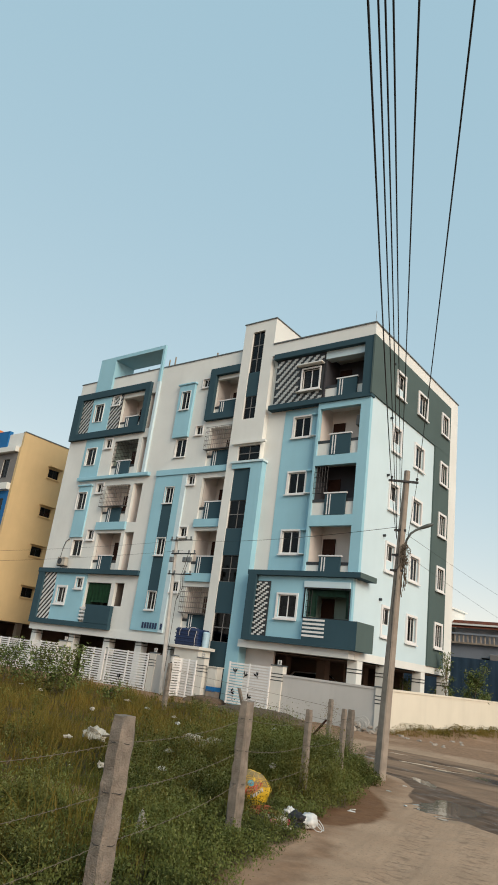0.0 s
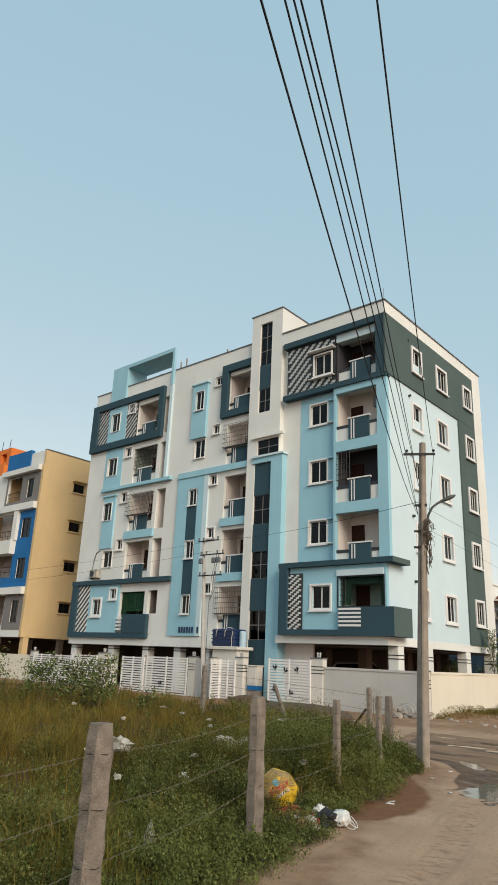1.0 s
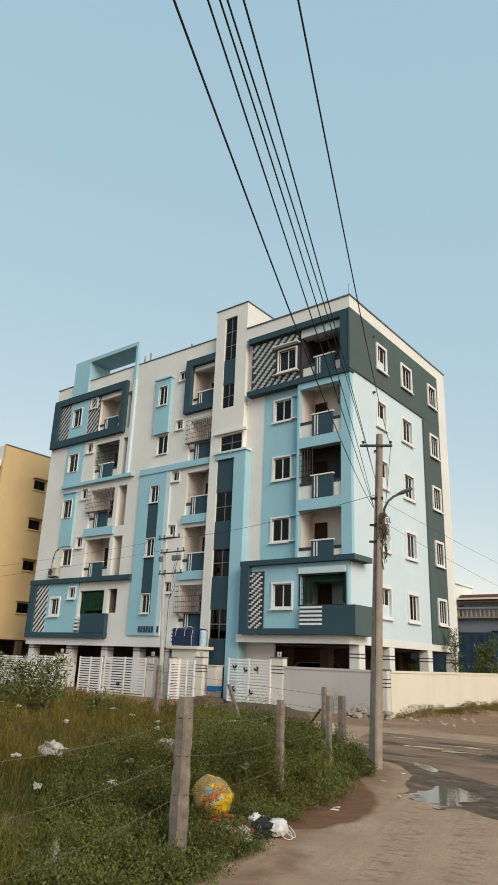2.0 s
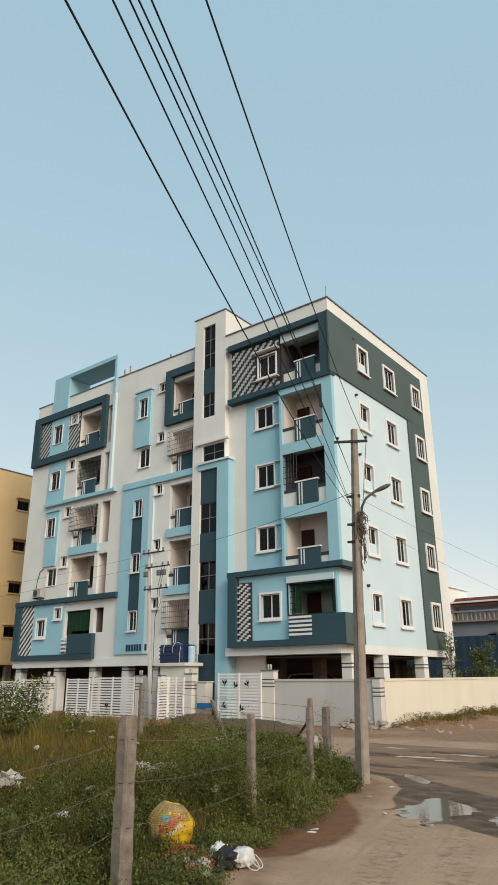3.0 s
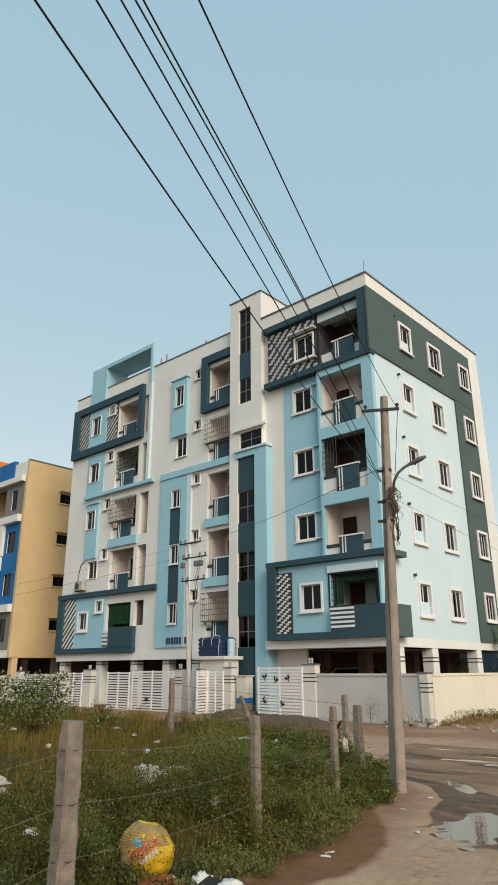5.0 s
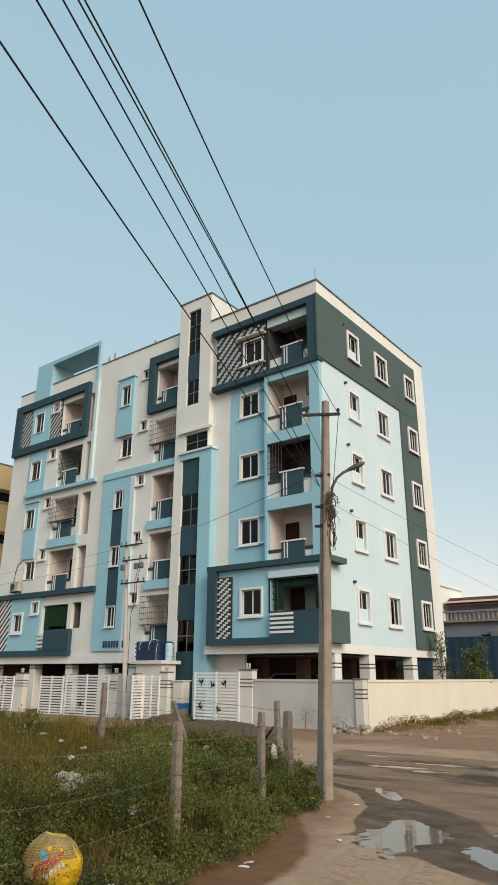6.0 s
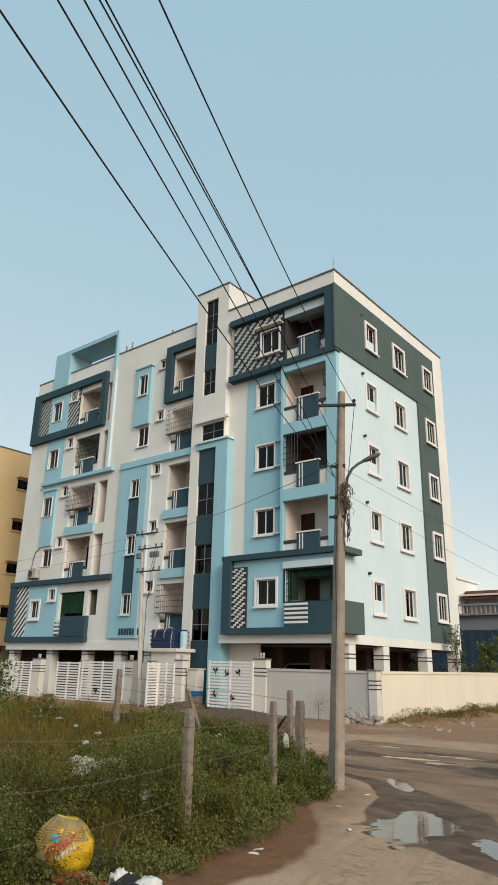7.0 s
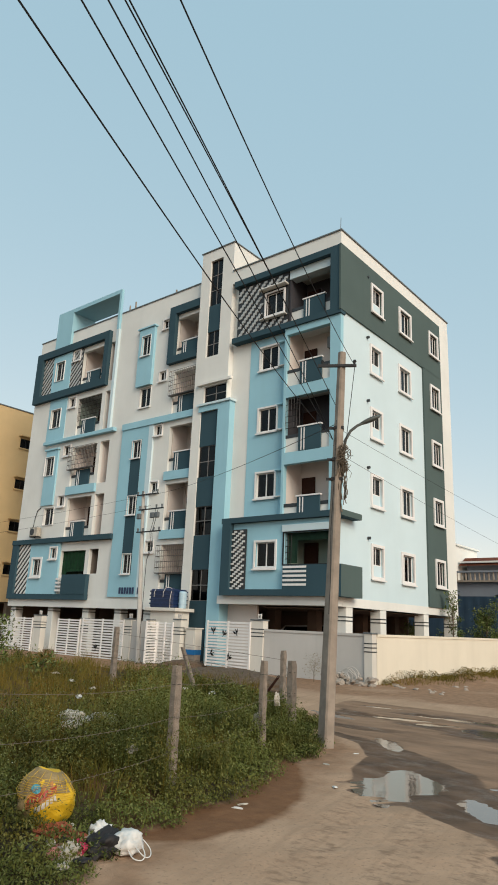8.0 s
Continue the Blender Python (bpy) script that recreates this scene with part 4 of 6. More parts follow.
def gate(x0, y0, width, turn, foot, top, leaf_marks, cols=2):
    """A sheet-metal gate leaf: stiles, rails and many level slats with gaps."""
    g = thing("gate", x0, y0, 0, "white painted steel gate of level slats", "gate", "gates of the compound")
    m = pose(x0, y0, 0, 0, 0, turn)
    stile = cached(("stile", foot, top), lambda: mesh_of("stile", boxes((-0.035, 0.035, -0.025, 0.025, foot, top)), M_TRIM))
    for i in range(cols + 1):
        placed("stile", stile, g, m @ Matrix.Translation((width * i / cols, 0, 0)))
    n = 15
    gap = (top - foot) / n
    slat = cached(("gslat", round(width / cols, 2), round(gap, 3)), lambda: mesh_of("slat", boxes((0.03, width / cols - 0.03, -0.012, 0.012, 0.0, gap * 0.6)), M_TRIM))
    for i in range(cols):
        for k in range(n):
            placed("slat", slat, g, m @ Matrix.Translation((width * i / cols, 0, foot + 0.02 + k * gap)))
    for u, z, a in leaf_marks:
        def motif():
            bm = bmesh.new()
            rod(bm, (0, -0.03, -0.14), (0.02, -0.03, 0.14), 0.012, n=5)
            for s in (-1, 1):
                vs = [bm.verts.new(q) for q in ((0, -0.035, -0.06), (s * 0.1, -0.04, 0.0), (s * 0.13, -0.045, 0.12), (s * 0.03, -0.04, 0.05))]
                bm.faces.new(vs)
            bmesh.ops.solidify(bm, geom=bm.faces[:], thickness=0.008)
            return mesh_of("motif", bm, M_IRON)
        placed("motif", cached("motif", motif), g, m @ pose(u, 0, z, 0, a, 0), "dark leaf ornament")
    return g


gate(-5.1, -1.45, 2.14, 0, 0.12, 1.82, ((0.35, 1.45, 0), (0.9, 1.35, 30), (1.5, 1.4, -25), (0.3, 0.6, 70), (1.2, 0.5, 40)))
gate(-7.9, -1.45, 0.86, 0, 0.02, 1.68, (), 2)
gate(-7.92, -1.5, 0.85, -72, 0.02, 1.68, ((0.45, 1.4, 20), (0.5, 0.7, -30)), 1)
gate(-12.92, -1.45, 2.84, 0, -0.04, 1.7, ((1.1, 0.45, 0),), 2)
gate(-14.82, -1.45, 1.66, 0, -0.05, 1.64, (), 2)
gate(-19.2, -1.45, 2.22, 0, -0.1, 1.62, ((0.6, 0.5, 20),), 3)
gate(-23.05, -1.45, 1.6, 0, -0.15, 1.55, (), 2)
gate(-21.4, -1.45, 2.14, 0, -0.15, 1.55, (), 2)

# watchman's room with the blue tank on its roof
shed = thing("guard_room", -7.9, -0.7, 0, "small cream watchman's room inside the gate", "shed")
part("wall", boxes((-8.75, -7.25, -1.15, -1.05, 0.0, 2.12), (-8.75, -8.65, -1.05, -0.3, 0.0, 2.12), (-7.35, -7.25, -1.05, -0.3, 0.0, 2.12), (-8.65, -7.35, -0.4, -0.3, 0.0, 2.12)), M_PILLAR, shed)
part("roof", boxes((-8.98, -7.1, -1.3, -0.15, 2.12, 2.26), bevel=0.015), M_PILLAR, shed)
tank = thing("water_tank", -8.15, -0.75, 2.26, "dark blue plastic water tank on the guard room roof", "tank")
bm = boxes((-8.8, -7.42, -1.2, -0.3, 2.26, 3.04), bevel=0.05)
for k in range(4):
    z = 2.4 + 0.17 * k
    box(bm, -8.82, -7.4, -1.22, -0.28, z, z + 0.06, bevel=0.015)
part("body", bm, M_TANK, tank)
part("lid", rod(bmesh.new(), (-8.1, -0.75, 3.04), (-8.1, -0.75, 3.12), 0.25, 0.2, n=16), M_TANK, tank)
for x in (-8.5, -7.95):
    part("pipe", tube(bmesh.new(), [(x, -1.24, 2.7), (x + 0.02, -1.26, 2.9), (x + 0.06, -1.18, 3.08), (x + 0.1, -0.95, 3.12), (x + 0.1, -0.8, 3.04)], 0.013), M_COMPGREY, tank)
part("outlet_pipe", tube(bmesh.new(), [(-7.5, -1.24, 2.26), (-7.5, -1.26, 2.6), (-7.46, -1.24, 2.95)], 0.013), M_COMPGREY, tank)
M_PALEBLUE = plain("pale_blue_plastic", (0.42, 0.58, 0.68), 0.4, spread=0.15, scale=5)
drum = thing("plastic_drum", -7.25, -0.75, 2.26, "small pale blue plastic drum beside the water tank", "drum")
bm = rod(bmesh.new(), (-7.25, -0.75, 2.26), (-7.25, -0.75, 2.9), 0.16, 0.17, n=16)
for z in (2.42, 2.66):
    rod(bm, (-7.25, -0.75, z), (-7.25, -0.75, z + 0.04), 0.178, n=16)
part("body", bm, M_PALEBLUE, drum)
part("lid", rod(bmesh.new(), (-7.25, -0.75, 2.9), (-7.25, -0.75, 2.96), 0.17, 0.13, n=16), M_PALEBLUE, drum)
cabinet = thing("meter_cabinet", -5.95, -1.0, 0, "cream electric meter cabinet on a blue plinth", "cabinet")
part("plinth", boxes((-6.46, -5.93, -1.22, -0.88, 0.0, 0.46)), M_CONC, cabinet, "rough concrete plinth")
part("blue_band", boxes((-6.46, -5.93, -1.25, -0.85, 0.46, 0.65)), M_COBALT, cabinet, "blue painted foot")
part("body", boxes((-6.46, -5.93, -1.25, -0.85, 0.65, 1.46), bevel=0.01), M_PILLAR, cabinet)
part("cover", boxes((-6.5, -5.89, -1.3, -0.8, 1.46, 1.5)), M_PILLAR, cabinet)
part("door", boxes((-6.4, -5.99, -1.266, -1.25, 0.74, 1.4)), M_PILLAR, cabinet)

# parked car under the stilts
M_CAR = plain("dusty_car_paint", (0.45, 0.45, 0.46), 0.3, 0.3, spread=0.2)
car = thing("car", -4.4, 4.2, 0, "dusty grey car parked under the building", "car")
bm = bmesh.new()
profile = [(-1.9, 0.35), (-1.9, 0.75), (-1.2, 0.95), (-0.6, 1.45), (0.7, 1.48), (1.4, 1.0), (1.9, 0.9), (1.95, 0.35)]
rows = [[bm.verts.new((-4.4 + a, 4.2 + s * (0.8 if b < 1.1 else 0.62), b * 1.22)) for a, b in profile] for s in (-1, 1)]
bm.faces.new(rows[0][::-1])
bm.faces.new(rows[1])
for i in range(len(profile)):
    j = (i + 1) % len(profile)
    bm.faces.new((rows[0][i], rows[0][j], rows[1][j], rows[1][i]))
bmesh.ops.recalc_face_normals(bm, faces=bm.faces)
part("body", bm, M_CAR, car)
for s in (-1, 1):
    glassed = bmesh.new()
    y0, y1 = 4.2 + s * 0.81, 4.2 + s * 0.64
    glassed.faces.new([glassed.verts.new(q) for q in ((-5.3, y0, 1.22), (-3.2, y0, 1.25), (-3.75, y1, 1.74), (-4.95, y1, 1.71))])
    bmesh.ops.solidify(glassed, geom=glassed.faces[:], thickness=0.01)
    part("side_window", glassed, M_TINT, car)
for a, b in (((-5.62, 1.17), (-5.02, 1.75)), ((-2.98, 1.24), (-3.66, 1.79))):
    glassed = bmesh.new()
    glassed.faces.new([glassed.verts.new(q) for q in ((a[0], 3.5, a[1]), (a[0], 4.9, a[1]), (b[0], 4.75, b[1]), (b[0], 3.65, b[1]))])
    bmesh.ops.solidify(glassed, geom=glassed.faces[:], thickness=0.01)
    part("windscreen", glassed, M_TINT, car)
for x in (-5.6, -3.1):
    for y in (3.4, 5.0):
        part("wheel", rod(bmesh.new(), (x, y - 0.1, 0.31), (x, y + 0.1, 0.31), 0.31, n=18), M_IRON, car)

# ---- roadside pole with lamp ----
POLE_A, POLE_B = Vector((7.47, -12.5, -0.2)), Vector((7.71, -12.48, 6.22))
pole = thing("electric_pole", 7.48, -12.5, 0, "leaning tapered concrete electric pole with street lamp arm and tangled cables", "pole")
bm = bmesh.new()
q = (POLE_B - POLE_A).to_track_quat("Z", "Y") @ Euler((0, 0, radians(62))).to_quaternion()
rings = []
for k in range(9):
    f = k / 8
    c = POLE_A.lerp(POLE_B, f)
    w, d = 0.116 - 0.056 * f, 0.088 - 0.033 * f
    ch = 0.025
    rings.append([bm.verts.new(c + q @ Vector((sx, sy, 0))) for sx, sy in ((w - ch, -d), (w, -d + ch), (w, d - ch), (w - ch, d), (-w + ch, d), (-w, d - ch), (-w, -d + ch), (-w + ch, -d))])
for a, b in zip(rings, rings[1:]):
    for k in range(8):
        bm.faces.new((a[k], a[(k + 1) % 8], b[(k + 1) % 8], b[k]))
bm.faces.new(rings[-1])
part("shaft", bm, M_CONC, pole)
arm = part("crossarm", boxes((-0.34, 0.3, -0.022, 0.022, -0.022, 0.022)), M_IRON, pole, "rusty black iron crossarm")
arm.matrix_basis = pose(7.69, -12.56, 5.96, 0, 0, 31)
for u in (-0.27, 0.27):
    g = rod(bmesh.new(), (0, 0, 0.02), (0, 0, 0.08), 0.02, n=8)
    rod(g, (0, 0, 0.05), (0, 0, 0.08), 0.034, 0.022, n=10)
    ins = part("insulator", g, M_IRON, pole)
    ins.matrix_basis = arm.matrix_basis @ Matrix.Translation((u, 0, 0.02))
for z in (4.95, 4.41, 4.08):
    c = POLE_A.lerp(POLE_B, (z + 0.2) / 6.5)
    w = 0.116 - 0.056 * (z + 0.2) / 6.5 + 0.012
    g = part("clamp", boxes((-w, w, -w + 0.02, w - 0.02, -0.025, 0.025), (-w - 0.08, -w, -0.02, 0.02, -0.02, 0.02)), M_IRON, pole)
    g.matrix_basis = pose(c.x, c.y, c.z, 0, 0, 31)
LAMP = [(7.7, -12.46, 4.12), (7.71, -12.42, 4.47), (7.74, -12.4, 4.7), (7.81, -12.36, 4.85), (7.9, -12.3, 4.94), (8.0, -12.23, 5.0)]
part("lamp_arm", tube(bmesh.new(), LAMP, 0.024, 8), M_ARM, pole, "bent grey steel lamp arm")
bm = bmesh.new()
for k in range(8):
    f = k / 7
    r = (0.028, 0.045, 0.058, 0.066, 0.07, 0.068, 0.058, 0.03)[k]
    ring = [bm.verts.new((f * 0.36 - 0.05, r * math.cos(i * 0.6283), 0.6 * r * math.sin(i * 0.6283))) for i in range(10)]
    if k:
        for i in range(10):
            bm.faces.new((last[i], last[(i + 1) % 10], ring[(i + 1) % 10], ring[i]))
    else:
        bm.faces.new(ring[::-1])
    last = ring
bm.faces.new(last)
bmesh.ops.recalc_face_normals(bm, faces=bm.faces)
head = part("lamp_head", bm, M_ARM, pole, "weathered grey lamp head", smooth=True)
head.matrix_basis = pose(7.96, -12.24, 4.99, 0, -24, 33)
# tangle of cable ends and dry straw
rnd = random.Random(5)
bm = bmesh.new()
for k in range(70):
    a = Vector((7.72 + rnd.uniform(-0.03, 0.09), -12.5 + rnd.uniform(-0.08, 0.06), 4.42 + rnd.uniform(-0.18, 0.16)))
    pts = [a]
    for s in range(4):
        a = a + Vector((rnd.uniform(-0.045, 0.05), rnd.uniform(-0.045, 0.045), rnd.uniform(-0.1, 0.06)))
        pts.append(a)
    tube(bm, pts, rnd.uniform(0.004, 0.009), 4)
for k in range(16):
    a = Vector((7.74 + rnd.uniform(-0.05, 0.06), -12.48 + rnd.uniform(-0.05, 0.05), 4.3))
    pts = [a]
    for s in range(6):
        a = a + Vector((rnd.uniform(-0.04, 0.035), rnd.uniform(-0.03, 0.03), -rnd.uniform(0.05, 0.16)))
        pts.append(a)
    tube(bm, pts, rnd.uniform(0.006, 0.013), 4)
part("cable_tangle", bm, plain("straw_and_cable", (0.16, 0.125, 0.09), 0.9, spread=0.6, scale=12), pole, "tangle of cable ends and dry straw")
part("cable", tube(bmesh.new(), [(7.67, -12.58, 5.0), (7.65, -12.6, 4.0), (7.61, -12.62, 3.2), (7.62, -12.63, 2.5), (7.6, -12.64, 1.9)], 0.005, 5), M_WIRE, pole)

# overhead cables from the pole along the track
WIRES = ((7.56, -12.5, 4.7, 0.4114, -0.1323, 0.0058), (7.56, -12.5, 4.7, 0.4117, -0.034, 0.0002), (7.56, -12.5, 4.7, 0.4137, 0.0387, -0.0056),
         (7.6, -12.5, 5.3, 0.4136, -0.0411, -0.0034), (7.6, -12.5, 5.3, 0.4207, -0.0615, -0.0022), (7.9, -12.4, 5.99, 0.4127, -0.2097, 0.0057))
for k, (x, y, z, run, slope, bow) in enumerate(WIRES):
    side = (run, -math.sqrt(1 - run * run))
    pts = []
    for s in np.concatenate([np.arange(0, 20, 0.5), np.arange(20, 60, 2.5)]):
        sag = slope * s + bow * s * s + (0.003 * (s - 16) ** 2 if s > 16 else 0.0)
        pts.append((x + side[0] * s, y + side[1] * s, z + sag))
    solid("overhead_cable", tube(bmesh.new(), pts, 0.0048, 5), M_WIRE, "black overhead service cable sagging from the pole", "cable", "overhead cables")


def cable(a, b, sag, r, name="cable_span"):
    a, b = Vector(a), Vector(b)
    pts = [a.lerp(b, i / 24) - Vector((0, 0, sag * 4 * (i / 24) * (1 - i / 24))) for i in range(25)]
    return solid(name, tube(bmesh.new(), pts, r, 5), M_WIRE, "thin dark cable strung between poles", "cable", "strung cables")


SMALL = Vector((-8.62, -1.75, 0))
cable((7.64, -12.5, 4.97), (SMALL.x + 0.4, SMALL.y, 7.1), 0.15, 0.006)
cable((SMALL.x, SMALL.y, 7.1), (-45, -3.0, 6.6), 0.5, 0.006)
cable((SMALL.x, SMALL.y, 6.6), (-45, -4.0, 5.6), 0.5, 0.006)
cable((7.7, -12.46, 4.85), (6.0, 24.0, 5.6), 0.5, 0.003)
cable((7.74, -12.43, 4.4), (5.0, 24.0, 4.6), 0.5, 0.003)
cable((7.92, -12.41, 5.96), (7.76, -12.44, 4.55), 0.0, 0.006)

# slim pole with three crossarms by the gate
M_POLE = plain("pale_concrete", (0.5, 0.48, 0.45), 0.85, spread=0.2, scale=4)
sp = thing("distribution_pole", SMALL.x, SMALL.y, 0, "slim pale concrete pole with three crossarms and insulators", "pole")
part("shaft", rod(bmesh.new(), (SMALL.x, SMALL.y, -0.3), (SMALL.x - 0.55, SMALL.y, 7.25), 0.11, 0.07, n=8), M_POLE, sp)
for z, w, o in ((7.1, 0.7, -0.16), (6.43, 0.78, 0.12), (5.44, 0.75, 0.07)):
    a = part("crossarm", boxes((SMALL.x - w + o, SMALL.x + w + o, SMALL.y - 0.12, SMALL.y - 0.06, z - 0.025, z + 0.025)), M_IRON, sp)
    for u in (-0.9, -0.45, 0.45, 0.9):
        g = rod(bmesh.new(), (SMALL.x + o + u * w, SMALL.y - 0.09, z + 0.025), (SMALL.x + o + u * w, SMALL.y - 0.09, z + 0.17), 0.03, 0.045, n=8)
        part("insulator", g, M_COPING, a)
for u in (-0.5, 0.35, 0.65):
    g = bmesh.new()
    box(g, SMALL.x + u - 0.12, SMALL.x + u + 0.12, SMALL.y - 0.25, SMALL.y - 0.12, 6.0, 6.25, bevel=0.03)
    part("fuse_box", g, M_COPING, sp)
for u, d in ((0.45, 0.0), (0.6, 0.12)):
    part("drop_cable", tube(bmesh.new(), [(SMALL.x + u, SMALL.y - 0.1, 6.4), (SMALL.x + 0.35 + d, SMALL.y - 0.1, 5.9), (SMALL.x + 0.2 + d, SMALL.y - 0.1, 5.4), (SMALL.x + 0.25 + d, SMALL.y - 0.05, 4.8), (SMALL.x + 0.12, SMALL.y - 0.1, 4.2), (SMALL.x + 0.1, SMALL.y - 0.1, 1.0)], 0.012, 5), M_WIRE, sp)
# ---- neighbouring buildings ----
yellow = thing("neighbour_building", -30.4, 6.0, 0, "yellow and cobalt blue apartment house with grey balcony panels", "building")
YH = [(3.0, 3.95, 4.1 + 2.9 * k, 4.75 + 2.9 * k) for k in range(4)] + [(8.0, 8.95, 4.1 + 2.9 * k, 4.75 + 2.9 * k) for k in range(4)]
part("wall", wall(0.4, 12.0, 2.33, 15.4, YH, -27.8, -28.0, "x"), M_YELLOW, yellow, "yellow ochre side wall")
part("coping", boxes((-28.05, -27.75, 0.4, 12.0, 15.4, 15.47)), M_COPING, yellow)
for y0, y1, z0, z1 in YH:
    w = window(yellow, -27.8, y0, z0, y1 - y0, z1 - z0, SIDE, 2, 0.05, 0.03, dark=True, label="small window under a sunshade", trim=M_YELLOW)
    part("sunshade", boxes((-27.8, -27.35, y0 - 0.15, y1 + 0.15, z1 + 0.1, z1 + 0.17)), M_YELLOW, w)
YF = [(-32.4, -30.5, 11.9, 13.8), (-29.7, -28.85, 12.05, 13.45), (-29.7, -28.5, 9.1, 10.5), (-29.6, -28.5, 6.25, 7.65), (-35.5, -30.55, 9.0, 10.95), (-35.5, -30.35, 6.36, 7.95), (-29.55, -28.6, 3.3, 4.75), (-33.5, -30.5, 3.1, 5.1)]
part("wall", wall(-36.0, -28.0, 2.33, 14.3, YF, 0.4, 0.6), M_WHITE, yellow, "white front wall with balcony openings")
part("painted_panel", wall(-32.6, -28.1, 11.6, 13.9, YF, 0.37, 0.4), M_GREYP, yellow, "grey painted field")
part("painted_panel", wall(-30.29, -28.05, 5.7, 11.05, YF, 0.35, 0.4), M_COBALT, yellow, "cobalt blue painted field")
part("painted_panel", wall(-30.4, -28.15, 2.82, 5.15, YF, 0.36, 0.4), M_GREYP, yellow, "grey painted field")
part("painted_panel", wall(-28.05, -27.8, 2.33, 14.3, [], 0.345, 0.4), M_YELLOW, yellow, "yellow corner strip of the front")
part("painted_panel", wall(-36.0, -30.29, 5.65, 6.36, [], 0.33, 0.4), M_COBALT, yellow)
for z0, z1, x0 in ((11.1, 11.58, -36.0), (13.92, 14.3, -33.0), (5.15, 5.62, -36.0)):
    part("ledge", boxes((x0, -28.06, 0.05, 0.4, z0, z1)), M_WHITE, yellow)
part("ledge", boxes((-36.0, -30.1, -0.1, 0.4, 7.98, 8.95)), M_WHITE, yellow, "white boxed balcony front")
part("pier", boxes((-30.5, -30.0, 0.1, 0.4, 8.95, 11.1)), M_WHITE, yellow)
part("parapet", boxes((-29.7, -28.0, 0.4, 0.6, 14.3, 15.4)), M_WHITE, yellow)
part("parapet", boxes((-32.8, -29.7, 0.3, 0.6, 14.3, 15.67)), M_COBALT, yellow, "cobalt blue roof parapet")
pieces("wall", ((-36.0, -35.8, 0.6, 12.0, 2.33, 11.4), (-33.0, -32.8, 0.6, 12.0, 11.4, 14.3), (-36.0, -28.0, 11.8, 12.0, 2.33, 11.4), (-33.0, -28.0, 11.8, 12.0, 11.4, 15.4)), M_YELLOW, yellow)
part("wall", boxes((-35.8, -28.0, 2.2, 2.3, 2.33, 14.2)), M_BALCONY, yellow)
for z in (2.33, 5.4, 8.3, 11.3, 14.1):
    part("floor_slab", boxes((-35.8 if z < 11.2 else -32.8, -28.0, 0.6, 11.8, z, z + 0.16)), M_INNER, yellow)
for x0, x1, z0, z1 in YF[1:4] + YF[6:7]:
    window(yellow, x0, 0.36, z0, x1 - x0, z1 - z0, lites=2, band=0.025, proud=0.015, dark=True, label="dark window with an iron grille", trim=M_COBALT if 5.5 < z0 < 11 else M_GREYP)
for x0, x1, z in ((-32.4, -30.5, 11.9), (-35.5, -30.55, 9.0), (-35.5, -30.35, 6.36)):
    g = bmesh.new()
    for i in range(15):
        u = x0 + (x1 - x0) * i / 14
        rod(g, (u, 0.5, z), (u, 0.5, z + 0.75), 0.012, n=4)
    rod(g, (x0, 0.5, z + 0.75), (x1, 0.5, z + 0.75), 0.025, n=6)
    rod(g, (x0, 0.5, z + 0.4), (x1, 0.5, z + 0.4), 0.015, n=4)
    part("balcony_rail", g, M_IRON, yellow)
for x in (-28.0, -31.5, -35.7):
    for y in (0.8, 6.0, 11.7):
        part("column", boxes((x - 0.2, x + 0.2, y - 0.2, y + 0.2, -0.25, 2.35)), M_YELLOW if x > -29 else M_WHITE, yellow)
# walls added in the shade-toned plaster to darken the open ground floor
part("back_wall", boxes((-35.8, -28.2, 8.0, 8.2, -0.25, 2.33)), M_PARKDIM, yellow)
part("back_wall", boxes((-35.9, -35.8, 0.6, 8.0, -0.25, 2.33)), M_PARKDIM, yellow)
yellow.location.z += 0.17

orange = thing("orange_building", -42, 7, 0, "orange painted house with a stepped roof behind the yellow house", "building")
OH = [(-40.6, -39.0, 14.2, 15.6), (-44.6, -42.6, 14.2, 15.6), (-40.6, -39.0, 11.2, 12.6)]
part("wall", wall(-48.6, -36.6, 0, 16.2, OH, 2.0, 2.2), M_ORANGE, orange)
part("wall", wall(2.2, 12.0, 0, 16.2, [(3.2, 4.2, 14.3, 15.5)], -36.6, -36.8, "x"), M_ORANGE, orange)
part("roof", boxes((-48.6, -36.8, 2.2, 12.0, 16.0, 16.2)), M_CONC, orange)
part("stair_cabin", wall(-40.6, -36.9, 16.2, 17.9, [(-38.4, -37.5, 16.7, 17.5)], 2.6, 6.0), M_ORANGE, orange)
part("ledge", boxes((-48.8, -36.5, 1.85, 2.0, 13.2, 13.5)), M_TRIM, orange)
for x in (-40.0, -39.2, -38.0):
    part("rebar", rod(bmesh.new(), (x, 3.0, 17.9), (x + 0.05, 3.0, 18.9), 0.03, n=5), M_IRON, orange)

